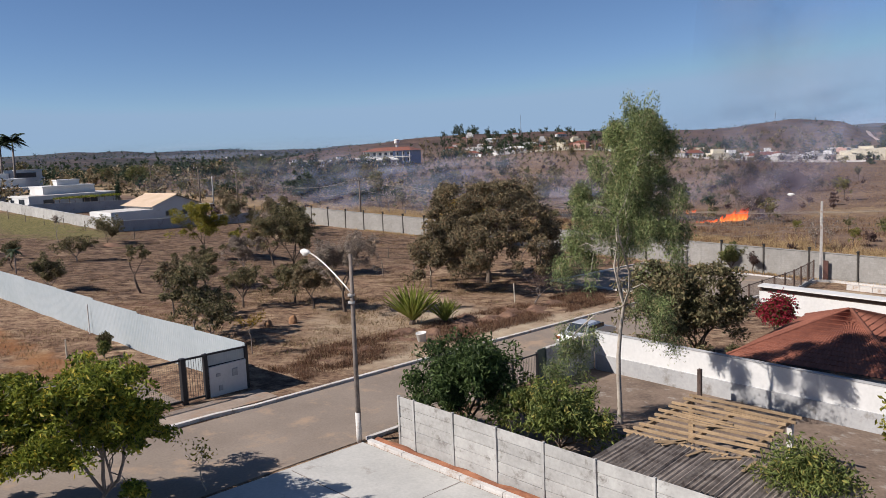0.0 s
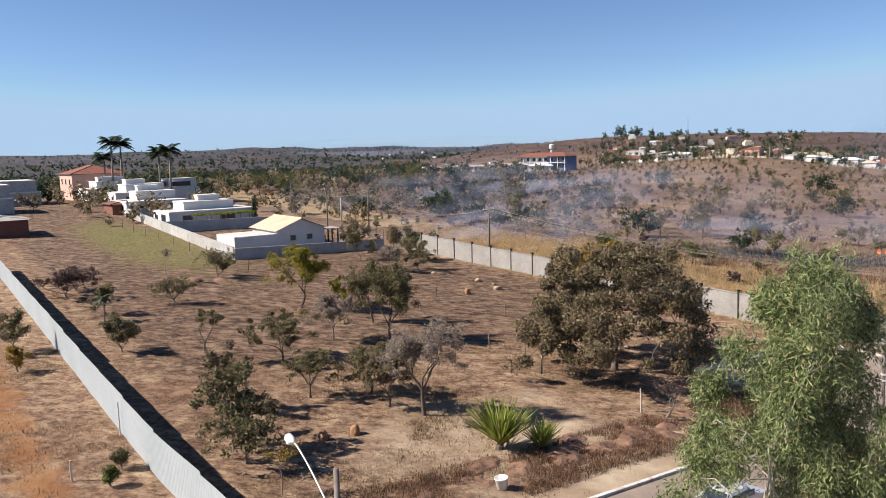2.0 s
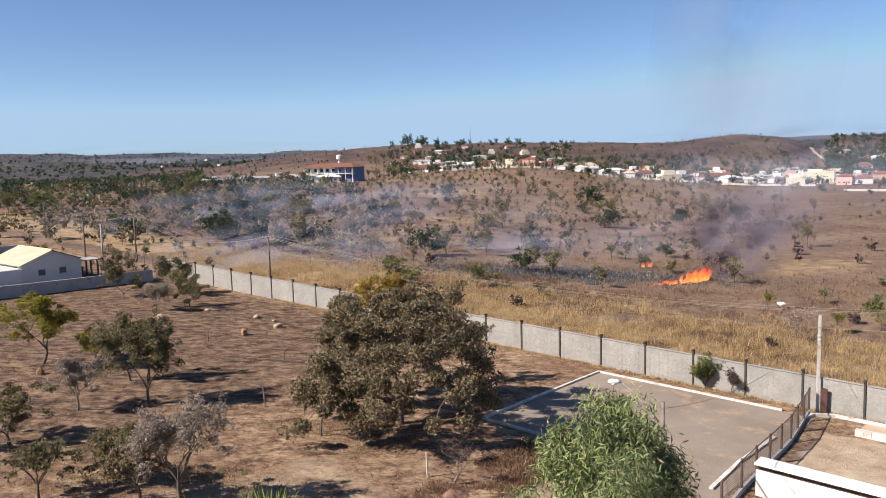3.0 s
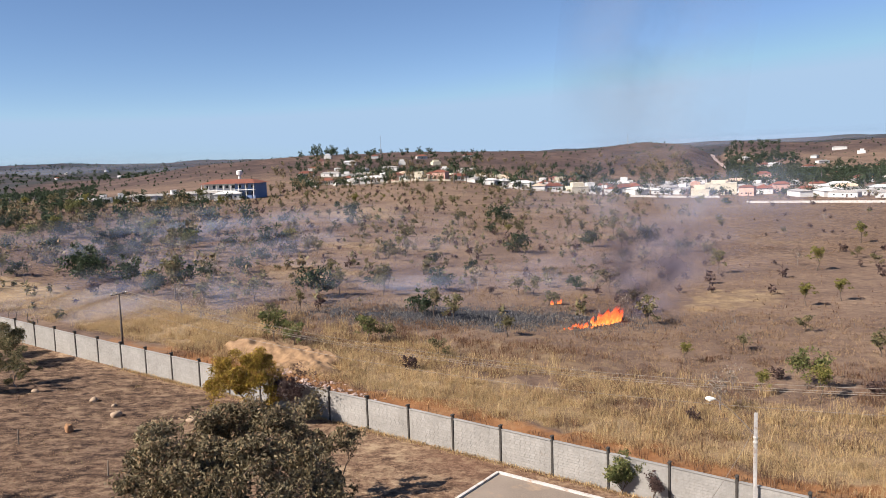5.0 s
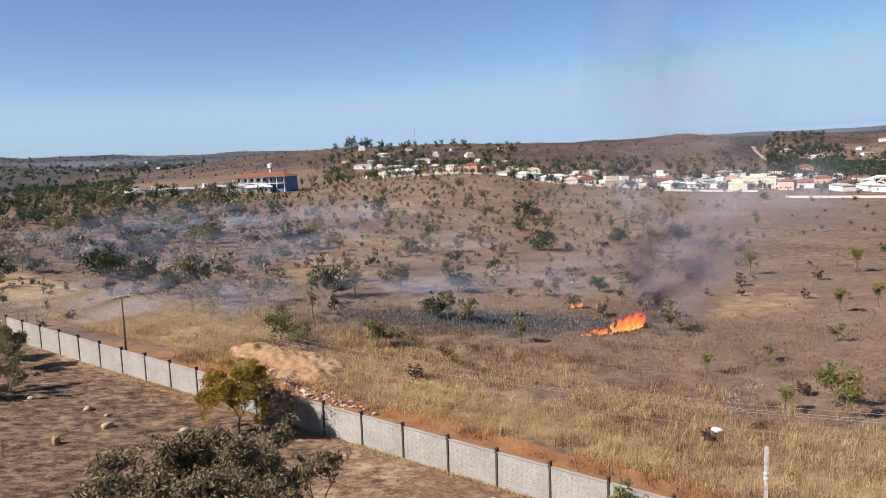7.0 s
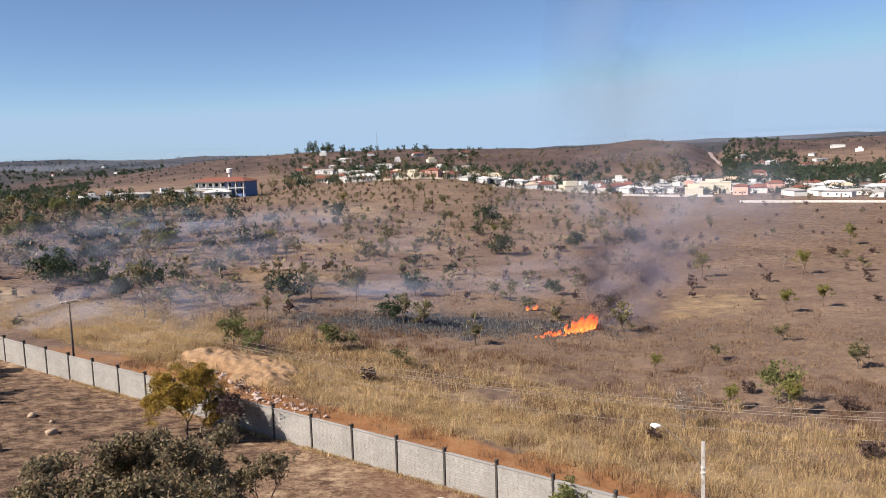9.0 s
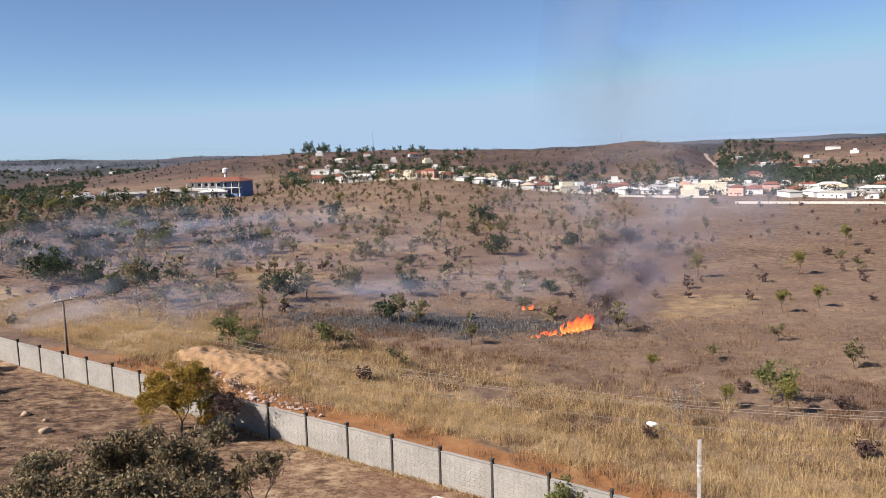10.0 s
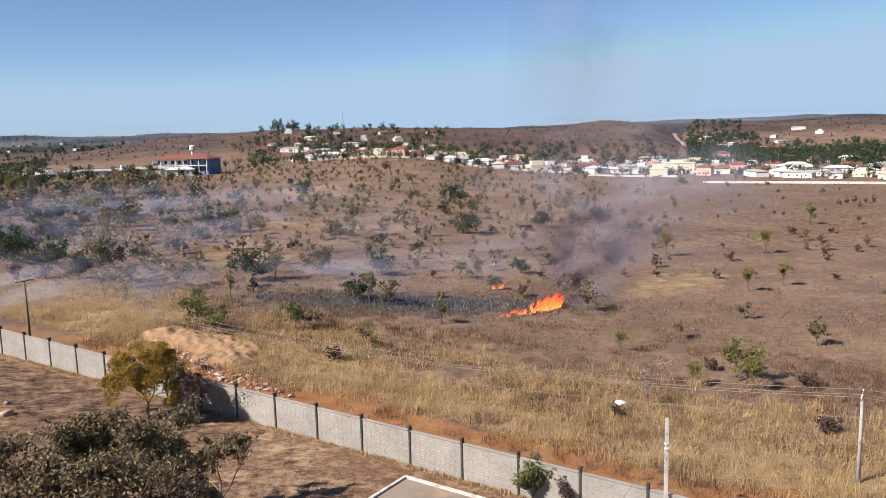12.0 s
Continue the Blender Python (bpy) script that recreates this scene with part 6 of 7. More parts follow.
def gable_house():
    """The low white house with a tan gabled roof and a white annex."""
    h = thing("gable_house", at(41.5, -93.2), "white house with a tan gabled tile roof", "house")
    part("wall", box(-5, 5, -4, 4, -0.6, 2.8), M_WHITE, h)
    for x in (-4.9, 4.9):
        gable = bmesh.new()
        lo, hi = [gable.verts.new(p) for p in ((x - 0.1, -4, 2.8), (x - 0.1, 4, 2.8), (x - 0.1, 0, 4.25))], [gable.verts.new(p) for p in ((x + 0.1, -4, 2.8), (x + 0.1, 4, 2.8), (x + 0.1, 0, 4.25))]
        gable.faces.new(lo)
        gable.faces.new(hi[::-1])
        for i in range(3):
            gable.faces.new((lo[i], lo[(i + 1) % 3], hi[(i + 1) % 3], hi[i]))
        part("gable_wall", gable, M_WHITE, h)
    for sgn in (-1, 1):
        bm = bmesh.new()
        rows = []
        for i in range(13):
            t = i / 12
            y, z = sgn * 4.5 * (1 - t), 2.65 + 1.75 * t
            rows.append([bm.verts.new((-5.5 + 11 * j / 60, y, z + (0.05 if j % 2 else 0))) for j in range(61)])
        for a, b in zip(rows, rows[1:]):
            for j in range(60):
                bm.faces.new((a[j], a[j + 1], b[j + 1], b[j]))
        part("roof", bm, M_TANROOF, h)
    part("ridge_cap", tube([(-5.5, 0, 4.43), (5.5, 0, 4.43)], [0.1, 0.1], 8), M_TANROOF, h)
    for y in (-1.4, 1.4):
        win = part("window", box(4.98, 5.06, y - 0.5, y + 0.5, 1.0, 1.9), M_GREYWALL, h, "small square window")
        part("pane", box(5.0, 5.08, y - 0.42, y + 0.42, 1.08, 1.82), M_GLASS, win)
    part("annex", box(-2.0, 5.8, -11.0, -4.1, -0.6, 2.3), M_WHITE, h, "low white flat-roofed annex")
    part("annex_roof", box(-1.9, 5.7, -10.9, -4.2, 2.3, 2.34), M_KERB, h)
    for x in (2.5, 4.5):
        part("porch_post", box(x - 0.1, x + 0.1, 6.5, 6.7, -0.3, 2.3), M_WOODPOLE, h)
    part("porch_roof", box(1.5, 5, 4.0, 7.0, 2.3, 2.4), M_GREYROOF, h)


gable_house()
plain_wall("wall_grey", 28.0, -80.8, 52.0, -80.8, 1.5, 0.2, M_GREYWALL, "low grey rendered boundary wall", M_GREYWALL)
plain_wall("wall_grey", 28.0, -81.0, 30.0, -150, 1.7, 0.2, M_PRECAST, "pale grey boundary wall before the white houses", M_GREYWALL)
flat_house(40, -129.5, 17, 11, ((-0.6, 2.0, 0.9, 1.3), (0.3, 3.0, 0.4, 2.0)), ((-0.95, 0.35, -0.55, 0.6, 4.3), (-0.6, 0.0, -0.15, 0.35, 5.4)), "white flat-roofed modern house with stepped blocks", high=2.6)
flat_house(36.5, -157.0, 13, 14, ((-0.5, 2.0, 0.9, 1.3), (0.5, 2.0, 0.9, 1.3)), ((-0.95, 0.0, -0.4, 0.9, 4.6), (-0.95, -0.6, -0.2, 0.5, 5.8)), "white cubic house with a setback upper floor", high=2.6)
flat_house(40, -182, 13, 13, ((-0.5, 2.0, 0.9, 1.3), (0.5, 2.0, 0.9, 1.3)), ((-0.8, 0.5, -0.5, 0.9, 4.8), (-0.5, 0.1, -0.4, 0.3, 6.0)), "white cubic house with parapets", high=2.8)
flat_house(38, -205, 13, 14, ((-0.5, 2.0, 0.9, 1.3), (0.4, 2.2, 0.9, 1.3)), ((-0.6, 0.8, -0.6, 0.9, 5.2), (0.1, 0.6, -0.5, 0.5, 6.4)), "tall white cubic house")
flat_house(54, -194, 7, 12, ((-0.3, 5.0, 3.6, 1.3),), ((-0.9, 0.9, -0.9, 0.9, 5.4),), "white house with a wide glazed upper front")
plain_wall("wall_grey", 29.0, -117.5, 50.0, -117.5, 1.9, 0.2, M_GREYWALL, "grey rendered yard wall beside the white house", M_GREYWALL)
plain_wall("wall_grey", 31.0, -143.0, 46.0, -143.0, 2.2, 0.2, M_GREYWALL, "tall grey rendered wall between white houses", M_GREYWALL)


def vine_pergola(s, w, long):
    p = thing("vine_pergola", at(s, w), "low pergola covered with bright green creeper", "pergola")
    for y in np.linspace(0, long, 5):
        for x in (-1.3, 1.3):
            part("post", tube([(x, y, -0.2), (x, y, 2.4)], [0.07, 0.06], 7), M_WOODPOLE, p)
        part("beam", box(-1.6, 1.6, y - 0.05, y + 0.05, 2.4, 2.5), M_WOODPOLE, p)
    rng = np.random.default_rng(72)
    centres = [Vector((x, y, 2.6)) for y in np.linspace(0, long, 22) for x in (-1.3, -0.6, 0, 0.6, 1.3)]
    part("creeper", leaf_mesh("creeper", rng, centres, 5200, 0.45, 0.22, M_LEAF_STREET, flat=0.5), None, p, "bright green leafy creeper")


vine_pergola(35, -120.3, 11)
flat_house(14, -212, 14, 20, ((-0.5, 2.6, 0.9, 1.4), (0.4, 2.6, 0.9, 1.4)), ((-0.9, 0.9, -0.9, 0.9, 6.2),), "two-storey grey house with wide windows", M_GREYWALL)
flat_house(6, -176, 10, 16, ((0.2, 2.6, 0.9, 1.4),), ((-0.9, 0.9, -0.9, 0.9, 6.0),), "two-storey grey house behind the fence", M_GREYWALL)
tiled_roof("house", 10, 7, 7.4, 9.8, 4.0, M_TILE, M_PINK, at(38, -226), "salmon two-storey house with a red hipped roof", windows=(("f", -6, 4.4, 1.6, 1.6), ("f", 0, 4.4, 1.6, 1.6), ("f", 6, 4.4, 1.6, 1.6), ("r", 0, 4.4, 1.6, 1.6), ("f", -6, 1.0, 1.6, 1.6), ("f", 6, 1.0, 1.6, 1.6)), tiles=False)
tiled_roof("brick_shed", 4.5, 3.5, 2.6, 3.2, 2.0, M_GREYROOF, M_BRICK, at(4.5, -127), "dark brick shed with a pale sheet roof", "shed", tiles=False)
tiled_roof("brick_shed", 4.0, 3.0, 2.2, 2.8, 2.0, M_BRICK, M_BRICK, at(31, -158), "low dark brick shed beside the wall", "shed", tiles=False)


def palm(x, y, high, seed, label):
    rng = np.random.default_rng(seed)
    p = thing("royal_palm", pose(x, y, gz(x, y)), label, "palm", "royal palms")
    part("trunk", tube([(0, 0, -0.3), (0.1, 0, high * 0.4), (0.15, 0.1, high * 0.8)], [0.34, 0.28, 0.2], 10), M_GREYBARK, p, smooth_on=True)
    part("crownshaft", tube([(0.15, 0.1, high * 0.8), (0.16, 0.1, high * 0.9)], [0.21, 0.12], 10), M_LEAF_FRESH, p, "smooth green crownshaft", True)
    for k in range(30):
        bm = bmesh.new()
        turn, rise = 360 * k / 30 * 2.4 + rng.uniform(-10, 10), rng.uniform(-0.2, 1.7)
        length = 3.5 - 0.35 * rise
        for i in range(30):
            t = (i + 1) / 30
            z = length * (rise * t - (0.5 + 0.35 * rise) * t * t)
            o = Vector((0, length * t, z))
            for sgn in (-1, 1):
                span = 1.0 * math.sin(math.pi * min(1, 0.12 + t * 0.85)) + 0.1
                tip = o + Vector((sgn * span, 0.3, -0.45 * span))
                bm.faces.new([bm.verts.new(v) for v in (o - Vector((0, 0.06, 0)), o + Vector((0, 0.24, 0)), tip)])
        frond = part("frond", bm, M_LEAF_BLUE, p)
        frond.matrix_local = pose(0.16, 0.1, high * 0.89, 0, 0, turn)


palm(-153.6, 186.0, 17.6, 1, "tall royal palm with drooping feathery fronds")
palm(-152.8, 188.5, 17.0, 2, "tall royal palm with drooping feathery fronds")
palm(-159.3, 189.0, 13.0, 3, "shorter royal palm with dense fronds")
palm(-135.2, 187.1, 14.9, 4, "royal palm with full rounded crown")
palm(-140.3, 188.9, 14.0, 5, "royal palm with full rounded crown")


# ---- the savanna beyond the wall ----
def field_plants():
    rng = np.random.default_rng(5)
    olive = "olive-green savanna shrub in dry grass"
    kinds = {
        "dark": [tree_kind(100 + k, 4.2, 0.6, 0.9, 825, 0.44, 0.8, M_LEAF_BLUE, M_BARK, 2, 4, 0.3, 0.12, wide=5.5, skirt=14, low=0.2, sides=4) for k in range(2)],
        "olive": [tree_kind(110 + k, 3.4, 0.9, 0.8, 385, 0.36, 0.6, M_LEAF_OLIVE, M_BARK, 2, 3, 0.35, 0.09, wide=3.4, skirt=6, sides=4) for k in range(4)],
        "bare": [tree_kind(120 + k, 3.2, 1.0, 0.75, 88, 0.26, 0.5, M_LEAF_GREY, M_GREYBARK, 3, 3, 0.35, 0.08, wide=3.0, sides=4) for k in range(3)],
        "tall": [tree_kind(130 + k, 5.2, 2.0, 0.6, 495, 0.36, 0.7, M_LEAF_OLIVE, M_BARK, 2, 3, 0.45, 0.11, wide=3.6, skirt=4, low=0.45, sides=4) for k in range(3)],
        "yellow": [tree_kind(140 + k, 4.6, 1.6, 0.6, 715, 0.34, 0.6, M_LEAF_LIME, M_BARK, 2, 3, 0.4, 0.10, wide=3.4, skirt=6, low=0.35, sides=4) for k in range(2)],
        "low": [tree_kind(150 + k, 1.5, 0.25, 0.9, 231, 0.29, 0.45, M_LEAF_PURPLE, M_BARK, 2, 3, 0.3, 0.05, wide=2.2, sides=4) for k in range(2)],
        "green": [tree_kind(160 + k, 4.4, 1.2, 0.8, 825, 0.36, 0.7, M_LEAF_SCRUB, M_BARK, 2, 4, 0.35, 0.10, wide=4.8, skirt=8, sides=4) for k in range(2)],
    }
    words = {"dark": "deep green rounded savanna tree in dry grass", "olive": olive, "bare": "grey leafless savanna shrub in dry grass", "tall": "slender olive savanna tree in dry grass", "yellow": "yellow-green savanna tree in dry grass", "low": "low purplish shrub in dry grass", "green": "spreading green savanna tree in dry grass"}
    firsts = {}

    def put(kind, x, y, scale):
        n = int(rng.integers(0, len(kinds[kind])))
        m = pose(x, y, gz(x, y), 0, 0, rng.uniform(0, 360)) @ Matrix.Scale(scale, 4)
        if (kind, n) in firsts:
            ob = copy_thing(firsts[kind, n], m)
            ob.matrix_world = m
        else:
            ob = plant("shrub" if kind in ("low", "bare", "olive") else "savanna_tree", kinds[kind][n], x, y, words[kind], "shrub" if kind in ("low", "bare", "olive") else "tree", group="savanna plants beyond the wall")
            ob.matrix_world = m
            firsts[kind, n] = ob

    chosen = [("dark", -36.6, 174.5, 1.17), ("dark", -57, 180, 1.56), ("dark", -31.4, 221, 1.62), ("dark", -22, 306, 1.43), ("olive", 6.5, 220, 1.1), ("dark", 26.2, 224, 1.30), ("dark", 27, 293, 1.69), ("tall", 45, 267, 1.1), ("dark", 45.2, 235, 1.17), ("tall", 54, 248, 1.3), ("olive", 66, 208, 1.3), ("tall", 64.6, 268, 0.9), ("green", -12.3, 133.5, 1.0), ("green", -9.2, 131.0, 0.75), ("green", -0.8, 133.5, 0.85), ("olive", 2.0, 133, 0.9), ("olive", 16.7, 137, 1.0), ("tall", 36.7, 153, 0.8), ("bare", 34.5, 150, 1.2), ("yellow", 62.9, 154.8, 0.8), ("yellow", 69.7, 157.8, 0.8), ("yellow", 44.0, 110.9, 0.75), ("green", 44.6, 114.8, 0.95), ("yellow", 39.5, 113.2, 0.55), ("olive", 44.3, 130.8, 0.7), ("yellow", 36.0, 125.8, 0.5), ("bare", 37, 114.5, 1.0), ("bare", 33.5, 107.5, 1.3), ("olive", 57.9, 125.5, 1.0), ("low", 45.5, 100.5, 1.2), ("bare", -29.0, 150, 1.5), ("bare", -25, 146, 1.2), ("olive", -1.7, 172, 1.4), ("tall", -1.5, 171, 0.9), ("bare", 14.4, 173.3, 1.5), ("dark", 8.0, 171, 1.04), ("yellow", -40, 168, 0.8), ("low", -48, 165, 1.6), ("olive", -21, 160, 1.1), ("bare", -17, 158, 1.2), ("low", 5, 121, 1.2), ("olive", 8, 126, 0.8), ("low", 30, 104.5, 0.9), ("olive", 58, 108, 1.1), ("low", 43, 118, 1.0), ("low", 50, 112, 1.1)]
    for c in chosen:
        put(*c)
    for k in range(56):
        d, a = 120 + 150 * rng.uniform() ** 0.8, rng.uniform(-0.62, -0.20) - (0.12 if k % 3 else 0.0)
        x, y = 13 + d * math.sin(a), 42 + d * math.cos(a)
        if (x - ORIGIN.x) * U.x + (y - ORIGIN.y) * U.y > 72:
            put(("dark", "dark", "green", "dark", "olive", "bare")[k % 6], x, y, rng.uniform(0.75, 1.35))
    for k in range(54):
        d, a = 100 + 170 * rng.uniform(), rng.uniform(-0.30, 0.16)
        x, y = 13 + d * math.sin(a), 42 + d * math.cos(a)
        if (x - ORIGIN.x) * U.x + (y - ORIGIN.y) * U.y > 80:
            put(("tall", "bare", "olive", "tall", "dark", "bare")[k % 6], x, y, rng.uniform(0.6, 1.05) * (0.8 if k % 6 == 4 else 1.0))
    count = 0
    while count < 300:
        d = 92 + 330 * rng.uniform(0, 1) ** 0.72
        a = rng.uniform(-0.95, 0.62)
        x, y = 13 + d * math.sin(a), 42 + d * math.cos(a)
        s = (x - ORIGIN.x) * U.x + (y - ORIGIN.y) * U.y
        if s < 66 or (d < 120 and rng.uniform() < 0.6) or (a > 0.22 and rng.uniform() < 0.62) or (a < -0.55 and d < 150):
            continue
        patch = noise.noise((x * 0.012, y * 0.012, 3))
        if patch < -0.12 and rng.uniform() < 0.6:
            continue
        left = a < -0.28
        kind = rng.choice(["dark", "olive", "bare", "tall", "yellow", "low", "green"], p=[0.20, 0.28, 0.16, 0.16, 0.04, 0.04, 0.12] if left else [0.05, 0.34, 0.26, 0.19, 0.03, 0.12, 0.01])
        put(str(kind), x, y, rng.uniform(0.6, 1.3) * (1.25 if left else 1.0))
        count += 1


def clump_wood(name, label, spots, size, leaf, seed, blades=46):
    """Distant trees as many small leaf clumps in one mesh."""
    rng = np.random.default_rng(seed)
    n = len(spots)
    p = np.array([(x, y, gz(x, y)) for x, y in spots])
    sc = size * np.clip(np.exp(rng.normal(-0.1, 0.35, n)), 0.4, 1.5)
    dirs = rng.normal(0, 1, (n, blades, 3))
    dirs /= np.linalg.norm(dirs, axis=2, keepdims=True)
    c = dirs * rng.uniform(0.35, 1, (n, blades, 1)) * np.array([0.52, 0.52, 0.40])
    c[..., 2] += 0.6
    c = p[:, None] + c * sc[:, None, None] * (1 + 0.35 * np.sin(dirs[..., :1] * 5 + sc[:, None, None]))
    ax = rng.normal(0, 1, (n, blades, 3))
    bx = rng.normal(0, 1, (n, blades, 3))
    ln = (sc * 0.82 / math.sqrt(blades))[:, None, None]
    tri = np.stack([c + ax * ln, c + bx * ln, c - (ax + bx) * ln * 0.7], 2).reshape(-1, 3)
    stem = np.stack([p + np.array([-0.04, 0, 0]) * sc[:, None], p + np.array([0.04, 0, 0]) * sc[:, None], p + np.array([0, 0, 0.5]) * sc[:, None]], 1).reshape(-1, 3)
    verts = np.concatenate([tri, stem])
    me = fast_mesh(name, verts, np.arange(len(verts)).reshape(-1, 3), [leaf])
    return tagged(new(name, me), label, "woodland", kind="stuff")


def far_woods():
    rng = np.random.default_rng(17)

    def scatter(n, d0, d1, a0, a1, power=1.0, keep=0.0):
        out = []
        while len(out) < n:
            d = d0 + (d1 - d0) * rng.uniform() ** power
            a = rng.uniform(a0, a1)
            x, y = 13 + d * math.sin(a), 42 + d * math.cos(a)
            if keep and noise.noise((x * 0.01, y * 0.01, 9)) < keep - 0.5:
                continue
            out.append((x, y))
        return out

    clump_wood("woodland", "scattered green trees on the left side of the savanna", scatter(300, 150, 420, -1.0, -0.30, 0.8), 3.6, M_LEAF_DARK, 1, 130)
    clump_wood("woodland", "dark green trees on the left side of the savanna", scatter(230, 190, 420, -1.0, -0.26, 0.7), 4.0, M_LEAF_BLUE, 11, 140)
    clump_wood("woodland", "grey leafless thickets over the savanna", scatter(420, 105, 430, -0.7, 0.62, 0.75), 1.4, M_LEAF_PURPLE, 12, 40)
    clump_wood("woodland", "small olive bushes scattered over the savanna", scatter(1000, 110, 430, -0.7, 0.24, 0.75), 1.3, M_LEAF_OLIVE, 2, 30)
    clump_wood("woodland", "small dark bushes scattered over the savanna", scatter(420, 130, 440, -0.7, 0.30, 0.75), 1.9, M_LEAF_DARK, 9, 60)
    clump_wood("woodland", "dark garden trees among the town houses", scatter(520, 428, 700, -0.20, 0.60, 0.9), 4.0, M_LEAF_BLUE, 3, 190)
    clump_wood("woodland", "green garden trees among the town houses", scatter(300, 430, 800, -0.22, 0.30, 0.9), 4.0, M_LEAF_DARK, 4, 170)
    clump_wood("woodland", "trees along the crest behind the town", scatter(170, 600, 900, -0.19, 0.05) + scatter(26, 900, 1010, -0.19, -0.02), 4.6, M_LEAF_BLUE, 5, 150)
    clump_wood("woodland", "tall dark trees on the crest behind the town", scatter(12, 900, 960, -0.180, -0.142), 7.5, M_LEAF_BLUE, 15, 420)
    clump_wood("woodland", "dark bushes along the town's edge walls", scatter(190, 404, 440, 0.03, 0.60), 2.8, M_LEAF_BLUE, 16, 150)
    clump_wood("woodland", "dense dark grove beside the brown hill", scatter(560, 500, 760, 0.345, 0.60, 1.0) + scatter(260, 700, 1000, 0.340, 0.42) + scatter(130, 900, 1300, 0.340, 0.40) + scatter(110, 650, 900, 0.42, 0.56), 4.0, M_LEAF_BLUE, 6, 120)
    clump_wood("woodland", "wooded slopes far on the left", scatter(2400, 400, 900, -1.15, -0.42, 0.8), 2.6, M_LEAF_BLUE, 7, 60)
    clump_wood("woodland", "dark woods in the far basin", scatter(1500, 1000, 2300, -1.15, -0.34), 5.0, M_LEAF_BLUE, 14, 26)
    clump_wood("woodland", "scattered scrub trees on the far hills", scatter(2600, 620, 1900, -0.50, 0.65), 1.6, M_LEAF_BLUE, 8, 14)
    clump_wood("woodland", "dark tree belts on the farthest ridges", scatter(900, 1800, 3300, -0.75, 0.65), 3.5, M_LEAF_BLUE, 13, 24)


def town_house(kind):
    """One small town house, built at the origin; kind picks walls, roof and size."""
    wall, roof_mat, hx, hy, eave, peak, label, flat_top = kind
    h = thing("town_house", pose(0, 0, -500), label, "house", "houses of the distant town")
    part("wall", box(-hx, hx, -hy, hy, -2.5, eave), wall, h)
    if flat_top:
        part("roof", box(-hx - 0.15, hx + 0.15, -hy - 0.15, hy + 0.15, eave, eave + 0.35), wall, h)
        part("upper_wall", box(-hx * 0.6, hx * 0.3, -hy * 0.6, hy * 0.7, eave + 0.35, peak), wall, h)
    else:
        bm = bmesh.new()
        o = 0.5
        rx = max(0.2, hx - hy * 0.7)
        v = [bm.verts.new(p) for p in ((-hx - o, -hy - o, eave), (hx + o, -hy - o, eave), (hx + o, hy + o, eave), (-hx - o, hy + o, eave), (-rx, 0, peak), (rx, 0, peak))]
        for f in ((0, 1, 5, 4), (1, 2, 5), (2, 3, 4, 5), (3, 0, 4), (3, 2, 1, 0)):
            bm.faces.new([v[i] for i in f])
        part("roof", bm, roof_mat, h)
    for k in (-0.6, 0.0, 0.6):
        win = part("window", box(k * hx - 0.6, k * hx + 0.6, -hy - 0.04, -hy + 0.04, 0.9, 2.0), M_GREYWALL, h)
        part("pane", box(k * hx - 0.5, k * hx + 0.5, -hy - 0.07, -hy - 0.0, 1.0, 1.9), M_GLASS, win)
    part("door", box(hx * 0.3 - 0.45, hx * 0.3 + 0.45, -hy - 0.05, -hy + 0.02, -0.2, 2.05), M_RUST, h)
    return h


